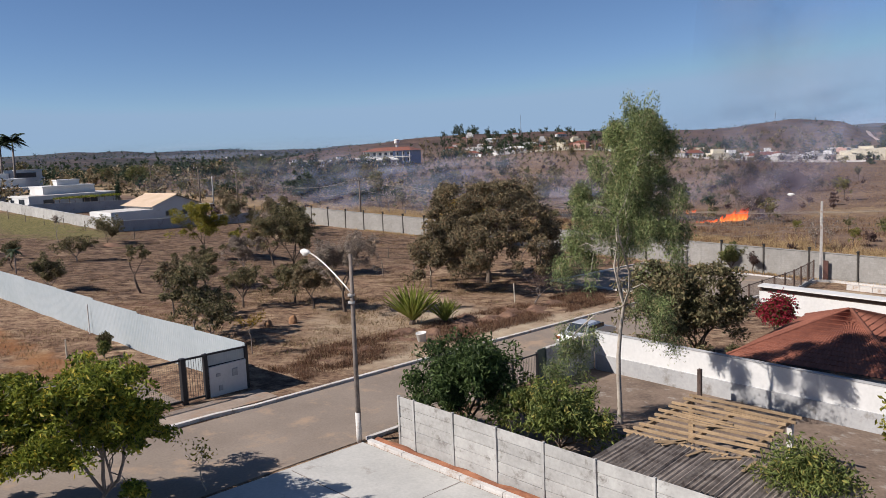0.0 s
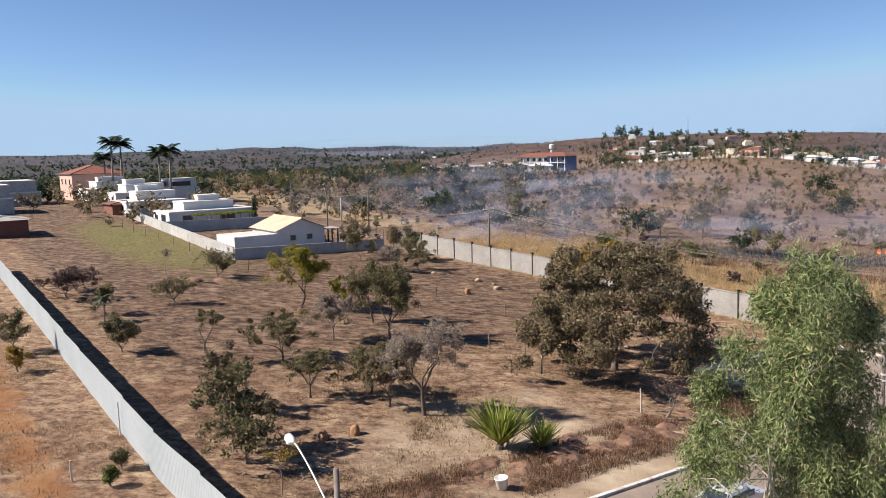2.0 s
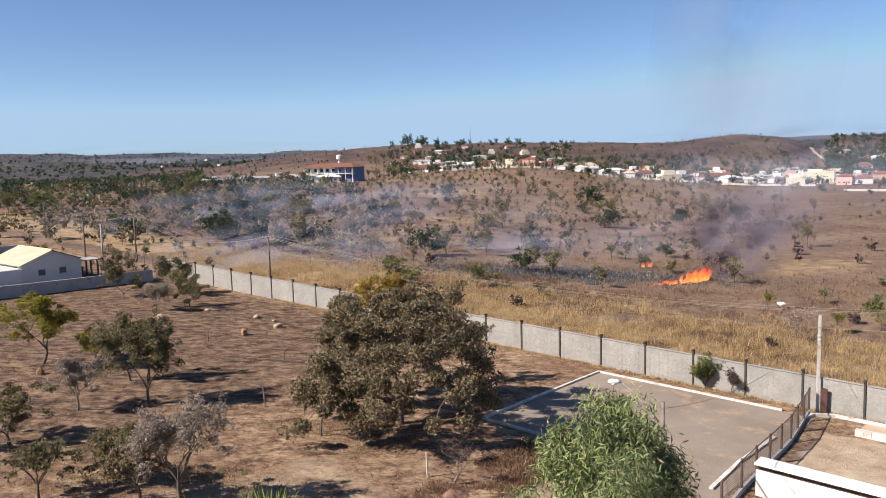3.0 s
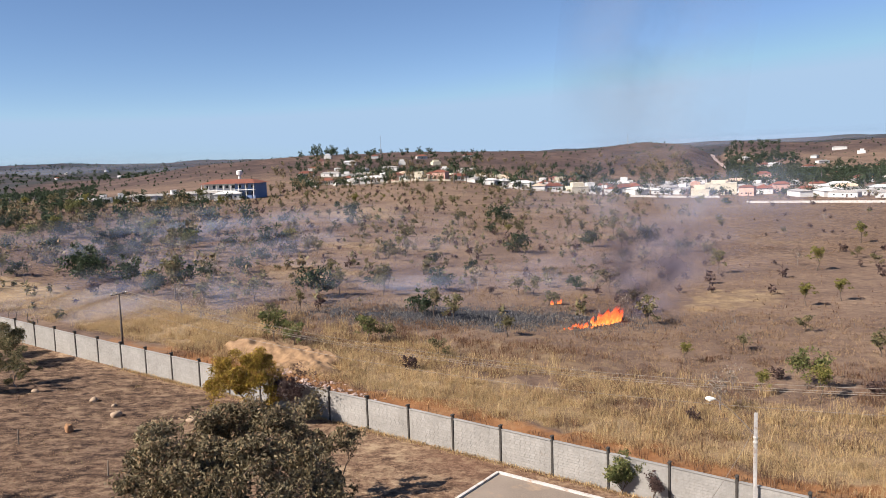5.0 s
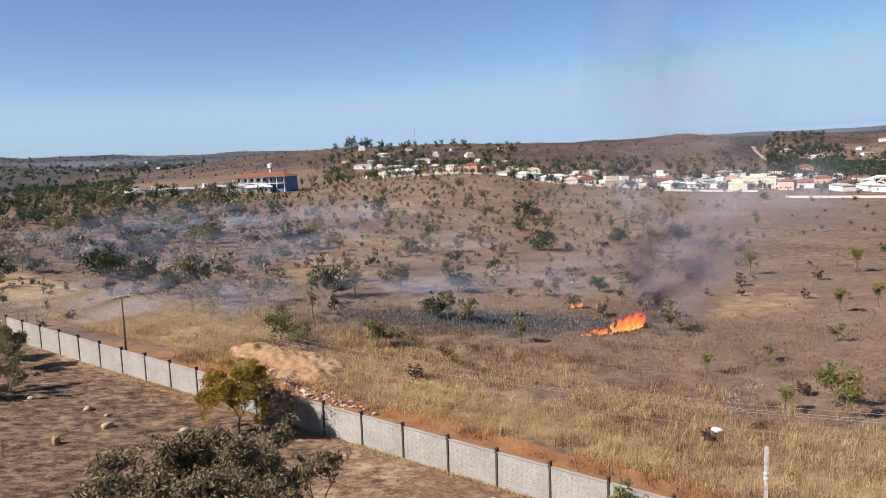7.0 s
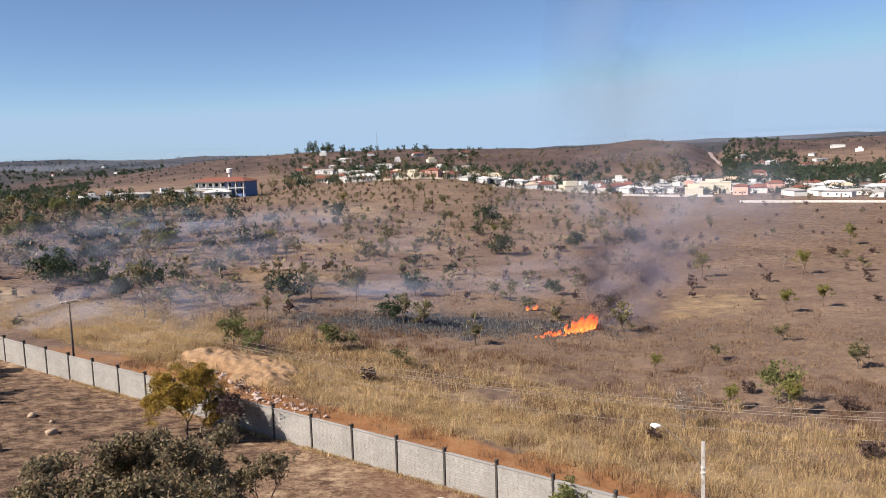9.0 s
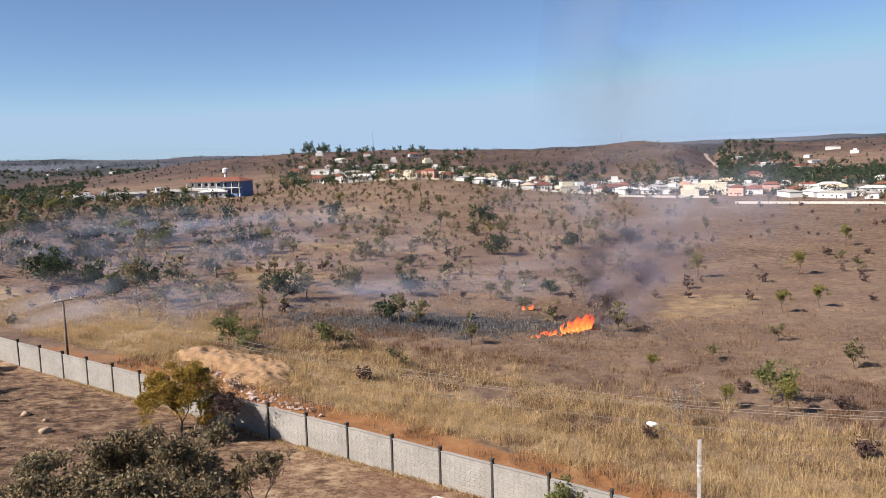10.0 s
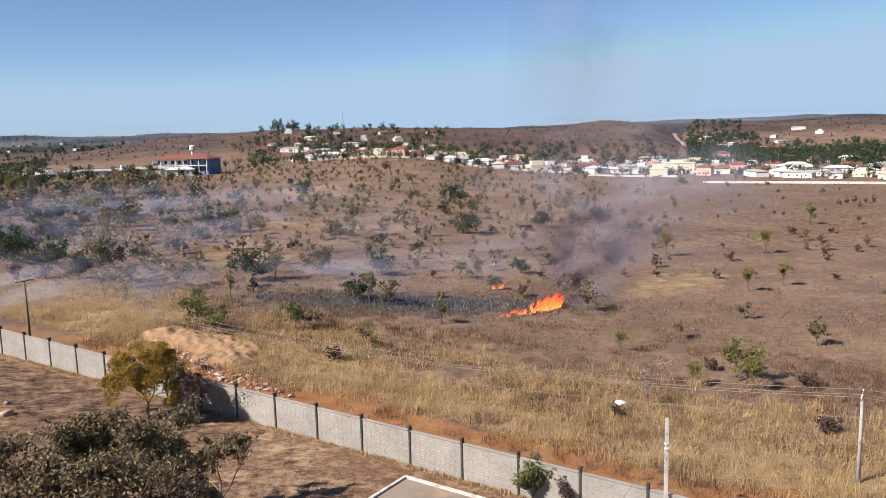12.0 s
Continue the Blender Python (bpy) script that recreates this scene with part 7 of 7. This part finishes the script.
def town():
    rng = np.random.default_rng(23)
    kinds = [
        (M_WHITE, M_WHITE, 7, 4.5, 3.0, 4.4, "white house with a pale roof in the town", False),
        (M_WHITE, M_TILE, 6, 4.5, 3.0, 5.0, "white house with a red tile roof in the town", False),
        (M_WHITE, M_TANROOF, 8, 5, 3.0, 5.0, "white house with a tan roof in the town", False),
        (M_CREAM, M_WHITE, 6, 5, 3.2, 5.8, "cream flat-roofed house in the town", True),
        (M_WHITE, M_WHITE, 5, 4, 3.0, 5.6, "white flat-roofed house in the town", True),
        (M_WHITE, M_GREYROOF, 9, 4, 3.2, 4.4, "long white house with a grey roof in the town", False),
        (M_PINK, M_TILE, 5, 4, 5.6, 7.2, "salmon two-storey house in the town", False),
    ]
    first = [town_house(k) for k in kinds]
    used = set()

    def put(n, x, y, turn, scale=1.0):
        m = pose(x, y, gz(x, y) + 0.2, 0, 0, turn) @ Matrix.Scale(scale, 4)
        if n in used:
            copy_thing(first[n], m).matrix_world = m
        else:
            first[n].matrix_world = m
            used.add(n)

    for n in range(len(first)):
        d, a = 470 + 14 * n, -0.1 + 0.08 * n
        put(n, 13 + d * math.sin(a), 42 + d * math.cos(a), math.degrees(-a))
    for row, (d0, a0, a1, step) in enumerate(((418, 0.09, 0.58, 0.026), (440, 0.0, 0.58, 0.024), (464, -0.12, 0.58, 0.025), (490, -0.17, 0.55, 0.027), (520, -0.18, 0.42, 0.028), (560, -0.18, 0.16, 0.027), (610, -0.18, 0.06, 0.028), (670, -0.17, 0.04, 0.030), (740, -0.16, 0.04, 0.045), (820, -0.15, 0.06, 0.07))):
        a = a0
        while a < a1:
            d = d0 + rng.uniform(-9, 9) + max(0.0, (0.05 - a)) * 120 - max(0.0, a - 0.28) * 110
            x, y = 13 + d * math.sin(a), 42 + d * math.cos(a)
            if rng.uniform() > 0.14:
                put(int(rng.choice(7, p=[0.22, 0.22, 0.08, 0.06, 0.13, 0.25, 0.04])), x, y, math.degrees(-a) + rng.uniform(-25, 25) + rng.choice([0, 90]), rng.uniform(0.6, 0.92))
            a += step * rng.uniform(0.7, 1.25)
    # a salmon tower house and a cream two-storey house at the savanna's edge
    for kind, x, y in (((M_PINK, M_PINK, 2.4, 2.6, 5.6, 6.4, "tall salmon house block at the town's edge", True), 139, 446), ((M_CREAM, M_CREAM, 7.5, 5, 5.2, 6.8, "cream two-storey house at the town's edge", True), 150, 440)):
        town_house(kind).matrix_world = pose(x, y, gz(x, y) + 0.3, 0, 0, -18)
    # low white sheds left of the large red-roofed building
    for k in range(9):
        a = -0.44 + 0.020 * k
        d = 398 + rng.uniform(-8, 14)
        put(int(rng.choice([0, 4, 5])), 13 + d * math.sin(a), 42 + d * math.cos(a), math.degrees(-a) + rng.uniform(-15, 15), rng.uniform(0.6, 0.9))
    # hillside houses at the far left and right
    for k in range(26):
        a, d = (rng.uniform(-0.46, -0.30), rng.uniform(1350, 1900)) if k < 9 else (rng.uniform(0.36, 0.56), rng.uniform(520, 1150))
        put(int(rng.choice([0, 1, 4, 5])), 13 + d * math.sin(a), 42 + d * math.cos(a), rng.uniform(0, 180), rng.uniform(0.65, 0.95))
    # white boundary walls at the edge of the savanna
    for a0, a1, d in ((0.06, 0.21, 405), (0.22, 0.33, 392), (0.36, 0.56, 352), (-0.10, 0.0, 446)):
        bm = bmesh.new()
        for k in range(8):
            aa, ab = a0 + (a1 - a0) * k / 8, a0 + (a1 - a0) * (k + 1) / 8
            p, q = (13 + d * math.sin(aa), 42 + d * math.cos(aa)), (13 + d * math.sin(ab), 42 + d * math.cos(ab))
            beam_between((*p, gz(*p) + 0.3), (*q, gz(*q) + 0.3), 0.25, 1.3, bm)
        solid("wall_town", bm, M_CREAM if d == 446 else M_KERB, Matrix(), "long pale boundary wall at the town's edge", "wall", kind="structure")


def red_roofed_building():
    x, y = -95.0, 432.0
    b = thing("two_storey_building", pose(x, y, gz(x, y) + 1.2, 0, 0, -15), "white and blue two-storey building with a red roof", "building")
    part("wall", box(-14, 3, -6, 6, -2, 6.2), M_WHITE, b)
    part("blue_wing", box(3.05, 14, -6, 6, -2, 6.2), M_BLUE, b, "blue painted wing")
    part("balcony", box(-14.5, 14.5, -8.2, -6.05, 2.9, 3.2), M_WHITE, b)
    for k in range(8):
        part("column", box(-14.3 + 4.05 * k, -14.0 + 4.05 * k, -8.1, -7.8, -2, 6.0), M_WHITE, b)
        win = part("window", box(-12.6 + 3.5 * k, -10.8 + 3.5 * k, -6.1, -5.98, 3.9, 5.5), M_GREYWALL, b)
        part("pane", box(-12.5 + 3.5 * k, -10.9 + 3.5 * k, -6.14, -6.02, 4.0, 5.4), M_GLASS, win)
        win = part("window", box(-12.6 + 3.5 * k, -10.8 + 3.5 * k, -6.1, -5.98, 0.6, 2.3), M_GREYWALL, b)
        part("pane", box(-12.5 + 3.5 * k, -10.9 + 3.5 * k, -6.14, -6.02, 0.7, 2.2), M_GLASS, win)
    bm = bmesh.new()
    v = [bm.verts.new(p) for p in ((-15.5, -9, 6.2), (15.5, -9, 6.2), (15.5, 7.5, 6.2), (-15.5, 7.5, 6.2), (-10, -0.5, 8.2), (10, -0.5, 8.2))]
    for f in ((0, 1, 5, 4), (1, 2, 5), (2, 3, 4, 5), (3, 0, 4), (3, 2, 1, 0)):
        bm.faces.new([v[i] for i in f])
    part("roof", bm, M_TILE, b)
    tank = part("water_tank", tube([(1, 3, 7.0), (1, 3, 10.2), (1, 3, 10.25), (1, 3, 12.2), (1, 3, 12.6)], [0.7, 0.7, 1.5, 1.5, 0.5], 14), M_WHITE, b, "white water tank on a shaft")


def dirt_track():
    rows = []
    for k in range(30):
        t = k / 29
        a = 0.326 + 0.022 * t - 0.008 * math.sin(t * 3.1)
        d = 1030 - 330 * t
        rows.append([])
        for o in (-2.6, 2.6):
            x, y = 13 + d * math.sin(a) + o, 42 + d * math.cos(a)
            rows[-1].append((x, y, gz(x, y) + 0.6))
    tagged(new("dirt_track", strip_mesh("dirt_track", rows, M_RUBBLE)), "pale dirt track up the brown hill", "track", kind="structure")


def masts():
    for a, d, high in ((0.2265, 1010, 13), (-0.083, 900, 22)):
        x, y = 13 + d * math.sin(a), 42 + d * math.cos(a)
        m = thing("radio_mast", pose(x, y, gz(x, y)), "thin lattice radio mast on the hilltop", "mast", "radio masts")
        for k in range(3):
            t = 2.0944 * k
            part("leg", tube([(0.7 * math.cos(t), 0.7 * math.sin(t), 0), (0.15 * math.cos(t), 0.15 * math.sin(t), high)], [0.12, 0.08], 5), M_GREYWALL, m)
        for k in range(10):
            z = high * (k + 1) / 11
            r = 0.7 - 0.55 * z / high
            part("ring", tube([(r * math.cos(t), r * math.sin(t), z) for t in np.linspace(0, 6.283, 7)], [0.06] * 7, 4), M_GREYWALL, m)


def town_palms():
    """Small palms among the town houses."""
    rng = np.random.default_rng(44)
    bm = bmesh.new()
    for k in range(13):
        turn, rise = 6.283 * k / 13 + rng.uniform(-0.2, 0.2), rng.uniform(-0.1, 1.0)
        out, side = Vector((math.cos(turn), math.sin(turn), 0)), Vector((-math.sin(turn), math.cos(turn), 0))
        prev = None
        for i in range(6):
            t = i / 5
            c = out * 3.0 * t + Vector((0, 0, 7.4 + 3.0 * (rise * t - 0.9 * t * t)))
            w = 0.5 * math.sin(math.pi * (0.12 + 0.85 * t))
            pair = [bm.verts.new(c - side * w - Vector((0, 0, 0.3 * w))), bm.verts.new(c), bm.verts.new(c + side * w - Vector((0, 0, 0.3 * w)))]
            if prev:
                bm.faces.new((prev[0], prev[1], pair[1], pair[0]))
                bm.faces.new((prev[1], prev[2], pair[2], pair[1]))
            prev = pair
    crown = finish("crown", bm, M_LEAF_BLUE)
    trunk = finish("trunk", tube([(0, 0, -0.5), (0.1, 0, 4), (0, 0.1, 7.5)], [0.25, 0.2, 0.15], 7), M_GREYBARK)
    for k in range(46):
        a, d = rng.uniform(-0.12, 0.5), rng.uniform(412, 560)
        d -= max(0.0, a - 0.28) * 110
        x, y = 13 + d * math.sin(a), 42 + d * math.cos(a)
        plant("town_palm", (trunk, crown), x, y, "palm standing among the town houses", "palm", rng.uniform(0, 360), rng.uniform(0.75, 1.25), "palms of the town")
    plant("small_palm", (trunk, crown), -46.6, 73.9, "small young palm in the dry lot", "palm", 40, 0.3)



field_plants()
far_woods()
town()
town_palms()
red_roofed_building()
dirt_track()
masts()


# ---- grass ----
def blades(name, label, spots, high, wide, per, mat, seed, spread=0.3, bend=0.5, short=False):
    """Tufts of bent grass blades, three triangles a blade or one where they are short or far, in one mesh."""
    rng = np.random.default_rng(seed)
    p = np.repeat(spots, per, axis=0)
    n = len(p)
    p = p + np.concatenate([rng.normal(0, spread, (n, 2)), np.zeros((n, 1))], 1)
    h = high * rng.uniform(0.45, 1.25, n)[:, None]
    a = rng.uniform(0, 6.283, n)
    d = np.stack([np.cos(a), np.sin(a), np.zeros(n)], 1)
    side = np.stack([-np.sin(a), np.cos(a), np.zeros(n)], 1) * wide * rng.uniform(0.6, 1.3, n)[:, None]
    lean = rng.uniform(0.1, bend, n)[:, None]
    up = np.array([0, 0, 1.0])
    root = p - up * 0.05
    mid = root + up * h * 0.6 + d * lean * h * 0.35
    tip = root + up * h * (1 - 0.3 * lean) + d * lean * h
    if short:
        v = np.stack([root - side * 1.4, root + side * 1.4, tip], 1).reshape(-1, 3)
        return tagged(new(name, fast_mesh(name, v, np.arange(3 * n).reshape(-1, 3), [mat])), label, "grass", kind="stuff")
    v = np.stack([root - side, root + side, mid + side * 0.7, mid - side * 0.7, tip], 1).reshape(-1, 3)
    i = np.arange(n)[:, None] * 5
    f = np.concatenate([i + np.array([[0, 1, 2]]), i + np.array([[0, 2, 3]]), i + np.array([[3, 2, 4]])], 1).reshape(-1, 3)
    return tagged(new(name, fast_mesh(name, v, f, [mat])), label, "grass", kind="stuff")


def grass():
    rng = np.random.default_rng(31)

    def sown(n, s0, s1, w0, w1, patch=0.0, scale=0.12, avoid=True):
        s, w = rng.uniform(s0, s1, n * 3), rng.uniform(w0, w1, n * 3)
        x, y = ORIGIN.x + U.x * s + V.x * w, ORIGIN.y + U.y * s + V.y * w
        keep = np.array([noise.noise((a * scale, b * scale, 1.5)) + 0.5 * noise.noise((a * 0.6, b * 0.6, 4)) > patch for a, b in zip(x, y)])
        if avoid:
            keep &= ~((s > 35.8) & (s < 54) & (w > -12) & (w < 6))
        keep &= np.exp(-0.5 * (((x - 12) / 18) ** 2 + ((y - 150 + 0.10 * (x - 8)) / 5.5) ** 2)) * 1.05 < 0.85
        x, y = x[keep][:n], y[keep][:n]
        return np.stack([x, y, ground_z(x, y)], 1)

    blades("dry_grass", "tall dry straw grass behind the block wall", sown(15000, 63.6, 82, -105, 34, -0.3), 0.74, 0.013, 9, M_STRAW, 1, 0.36, 1.9)
    blades("dry_grass", "dry straw grass over the near savanna", sown(15000, 80, 125, -110, 48, -0.35), 0.5, 0.020, 6, M_FARGRASS, 2, 0.55, 2.0, True)
    blades("dry_grass", "dry straw grass over the far savanna", sown(7000, 120, 230, -160, 60, 0.0, 0.05), 0.42, 0.055, 5, M_FARGRASS, 3, 0.9, 2.4, True)
    blades("dry_grass", "pale straw tufts in the distant savanna", sown(5000, 220, 400, -300, 60, 0.05, 0.03, avoid=False), 0.45, 0.11, 5, M_FARGRASS, 8, 1.6, 2.6, True)
    blades("dry_brush", "low reddish-brown dry brush in the straw grass", sown(3300, 61.5, 100, -60, 36, 0.1, 0.1), 0.75, 0.018, 9, M_BRUSH, 9, 0.30, 1.0)
    blades("dry_brush", "low reddish-brown dry brush on the distant savanna", sown(3500, 95, 260, -170, 60, 0.08, 0.04), 0.5, 0.05, 6, M_BRUSH, 10, 0.9, 2.0, True)
    blades("dry_brush", "low reddish-brown dry brush along the street bank", sown(2600, 2.5, 36, -6.5, -2.0, -0.1, 0.3), 0.34, 0.014, 9, M_BRUSH, 11, 0.16, 1.2)
    blades("dry_brush", "small reddish weeds over the dry lot", sown(2800, 0.8, 54.5, -80, -2.0, 0.1, 0.2), 0.2, 0.014, 8, M_BRUSH, 12, 0.2, 1.2, True)
    blades("turf", "short mown dry grass tufts over the lot", sown(14000, 0.8, 54.5, -80, -0.9, -0.1), 0.16, 0.018, 5, M_TURF, 4, 0.22, 1.2, True)
    blades("turf", "short dry grass tufts near the street", sown(6000, 0.8, 36, -26, -0.7, 0.0), 0.20, 0.017, 5, M_TURF, 5, 0.16, 1.2, True)
    blades("turf", "dry weeds inside the fenced lot", sown(3500, -22, -0.6, -48, -3.0, 0.02), 0.24, 0.016, 6, M_TURF, 6, 0.22, 1.2, True)
    blades("turf", "dry weeds beside the footpath", sown(1500, 54.9, 55.1, -60, 30, -0.3, avoid=False), 0.35, 0.016, 6, M_STRAW, 7, 0.2, 0.9)
    n = 2600
    x = rng.normal(12, 16, n)
    y = 150 - 0.10 * (x - 8) + rng.normal(0, 4.6, n)
    blades("burnt_grass", "charred and ashen grass stubble on burnt ground", np.stack([x, y, ground_z(x, y)], 1), 0.6, 0.022, 5, M_CHAR, 13, 0.45, 1.2)
    blades("tussock", "tall pale tussocks of dry grass behind the block wall", sown(330, 64.5, 86, -75, 34, 0.0, 0.2), 1.45, 0.016, 34, M_STRAW, 14, 0.38, 1.0)
    blades("dry_brush", "dense reddish-brown dead brush in the straw grass", sown(210, 63.5, 92, -75, 34, 0.0, 0.2), 0.95, 0.016, 34, M_BRUSH, 15, 0.42, 1.2)


grass()


# ---- the grass fire ----
def flame_material():
    m, t, p = material("flame")
    coord = t.nodes.new("ShaderNodeTexCoord")
    sep = t.nodes.new("ShaderNodeSeparateXYZ")
    t.links.new(coord.outputs["Generated"], sep.inputs[0])
    wav = noise_node(t, 2.2, 6, 0.75, position(t))
    fac = maths(t, "ADD", sep.outputs["Z"], maths(t, "MULTIPLY", maths(t, "SUBTRACT", wav, 0.5), 0.5))
    colour = ramp(t, fac, [(0.0, (1.0, 0.40, 0.09)), (0.35, (1.0, 0.17, 0.04)), (0.8, (0.72, 0.06, 0.035))])
    em = t.nodes.new("ShaderNodeEmission")
    em.inputs["Strength"].default_value = 1.25
    t.links.new(colour, em.inputs["Color"])
    clear = t.nodes.new("ShaderNodeBsdfTransparent")
    blend = t.nodes.new("ShaderNodeMixShader")
    t.links.new(ramp(t, maths(t, "ADD", fac, maths(t, "MULTIPLY", maths(t, "SUBTRACT", wav, 0.5), 1.9)), [(0.15, (0.85, 0.85, 0.85)), (0.75, (0.0, 0.0, 0.0))]), blend.inputs[0])
    t.links.new(clear.outputs[0], blend.inputs[1])
    t.links.new(em.outputs[0], blend.inputs[2])
    t.links.new(blend.outputs[0], t.nodes["Material Output"].inputs["Surface"])
    return m


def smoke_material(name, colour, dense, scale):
    """Thin smoke and distance-haze tint: soft wisps whose cover fades towards the edge of each veil."""
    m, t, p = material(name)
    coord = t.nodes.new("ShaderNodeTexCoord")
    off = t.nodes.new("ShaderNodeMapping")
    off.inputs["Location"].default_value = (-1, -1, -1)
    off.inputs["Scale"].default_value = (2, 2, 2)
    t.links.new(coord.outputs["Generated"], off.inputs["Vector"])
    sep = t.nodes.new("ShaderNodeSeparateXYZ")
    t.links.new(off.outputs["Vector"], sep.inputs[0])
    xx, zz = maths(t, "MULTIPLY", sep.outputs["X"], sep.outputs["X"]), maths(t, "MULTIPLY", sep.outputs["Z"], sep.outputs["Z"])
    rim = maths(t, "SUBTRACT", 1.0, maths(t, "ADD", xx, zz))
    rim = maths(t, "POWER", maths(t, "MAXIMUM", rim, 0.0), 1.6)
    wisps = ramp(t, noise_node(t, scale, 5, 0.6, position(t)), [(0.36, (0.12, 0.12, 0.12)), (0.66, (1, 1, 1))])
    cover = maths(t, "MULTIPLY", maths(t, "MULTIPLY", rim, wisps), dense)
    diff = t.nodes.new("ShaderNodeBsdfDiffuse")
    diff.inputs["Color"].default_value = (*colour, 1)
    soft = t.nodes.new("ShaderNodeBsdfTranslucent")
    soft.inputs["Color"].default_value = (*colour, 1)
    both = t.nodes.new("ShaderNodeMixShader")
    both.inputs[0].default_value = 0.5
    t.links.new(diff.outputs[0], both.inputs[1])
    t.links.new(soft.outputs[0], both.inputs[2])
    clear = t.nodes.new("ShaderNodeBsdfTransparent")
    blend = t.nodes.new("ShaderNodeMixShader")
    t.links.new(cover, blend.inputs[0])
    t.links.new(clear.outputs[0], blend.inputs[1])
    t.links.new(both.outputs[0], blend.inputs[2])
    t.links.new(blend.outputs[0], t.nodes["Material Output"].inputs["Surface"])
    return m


M_FLAME = flame_material()
M_HAZE = smoke_material("pale_blue_smoke", (0.43, 0.48, 0.66), 0.36, 0.09)
M_DARKSMOKE = smoke_material("grey_violet_smoke", (0.165, 0.145, 0.185), 1.0, 0.2)
M_VIOLET = smoke_material("thin_violet_smoke", (0.46, 0.44, 0.56), 0.30, 0.07)
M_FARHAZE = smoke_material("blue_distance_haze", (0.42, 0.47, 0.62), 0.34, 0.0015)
M_COLUMN = smoke_material("high_brown_smoke", (0.34, 0.33, 0.32), 0.30, 0.03)


def tongue(rng, high, wide):
    """One twisted tongue of flame: a tapering, wavering hollow body."""
    pts, radii = [], []
    sway = rng.uniform(0, 6.28)
    for k in range(9):
        t = k / 8
        pts.append((0.25 * high * t * t + 0.16 * wide * math.sin(sway + 4 * t), 0.14 * wide * math.cos(sway + 5 * t), high * t - 0.1))
        radii.append(max(0.01, wide * 0.5 * (math.sin(math.pi * (0.22 + 0.74 * t)) ** 1.3)))
    return tube(pts, radii, 9)


def fire():
    rng = np.random.default_rng(2)
    f = thing("grass_fire", pose(0, 0, 0), "orange flames burning through dry grass", "fire")
    for k in range(150):
        t = rng.uniform(0, 1) ** 0.8
        x, y = 24.6 + 9.0 * t, 142.0 + 6.0 * t + rng.normal(0, 0.7)
        high = (0.5 + 2.2 * math.exp(-((t - 0.80) / 0.30) ** 2)) * rng.uniform(0.12, 1.1)
        part("flame", tongue(rng, high, high * rng.uniform(0.10, 0.22) + 0.10), M_FLAME, f, smooth_on=True).matrix_world = pose(x, y, gz(x, y), rng.uniform(-14, 14), rng.uniform(-4, 22), rng.uniform(-30, 30))
    for k in range(5):
        x, y = 26.1 + rng.uniform(-1, 1), 160.4 + rng.uniform(-1, 1)
        part("flame", tongue(rng, rng.uniform(0.5, 1.0), 0.4), M_FLAME, f, smooth_on=True).matrix_world = pose(x, y, gz(x, y))


def veil(x, y, z, wide, high, mat, label, seed, turn=0.0):
    """A billowing sheet hanging in the air: smoke near by, distance haze far off."""
    rows = []
    off = Vector((seed * 5.1, 0, seed * 2.3))
    n, m = 28, 18
    for j in range(m + 1):
        rows.append([])
        for i in range(n + 1):
            u, v = i / n * 2 - 1, j / m * 2 - 1
            b = noise.noise(Vector((u * 1.7, 0, v * 1.7)) + off) * 0.12 * wide
            rows[-1].append((u * wide / 2 + v * 0.1 * wide, b + (1 - u * u) * 0.1 * wide, v * high / 2))
    me = strip_mesh("smoke", rows, mat)
    me.shade_smooth()
    ob = tagged(new("smoke", me), label, "smoke", kind="stuff")
    ob.visible_shadow = False
    ob.matrix_world = pose(x, y, z, 0, 0, turn)


fire()
veil(-34, 141, 3.0, 44, 11, M_HAZE, "thin pale blue smoke drifting over the savanna", 1, 8)
veil(-52, 176, 6.0, 80, 18, M_HAZE, "thin pale blue smoke drifting over the savanna", 2, 12)
veil(0, 152, 1.8, 60, 8, M_HAZE, "low pale smoke over burnt grass", 3, 0)
veil(-40, 230, 5.0, 110, 14, M_HAZE, "thin pale blue smoke drifting over the savanna", 4, 0)
veil(36, 149, 0.4, 16, 11, M_DARKSMOKE, "dark grey-violet smoke rising beside the flames", 5, -10)
veil(41, 156, 3.5, 20, 15, M_DARKSMOKE, "dark grey-violet smoke rising beside the flames", 6, -14)
veil(18, 166, 1.0, 70, 10, M_VIOLET, "thin violet smoke over the burnt grass", 9, 0)
veil(-22, 190, 3.0, 90, 14, M_VIOLET, "thin violet smoke over the savanna", 10, 4)
veil(46, 176, 4.0, 50, 18, M_VIOLET, "thin violet smoke drifting from the fire", 11, -10)
# two added sheets tint the far land with aerial haze; no smoke there
veil(1150, 2500, 25, 2200, 120, M_FARHAZE, "added bluish sheet standing in for haze before the far plain", 12, -20)
veil(-760, 1560, 6, 1700, 110, M_FARHAZE, "added bluish sheet standing in for haze over the far wooded slopes", 13, 24)
veil(56, 190, 12, 70, 26, M_HAZE, "thin violet smoke drifting from the fire", 7, -14)
veil(60, 230, 44, 46, 80, M_COLUMN, "high thin column of brownish smoke", 8, -14)
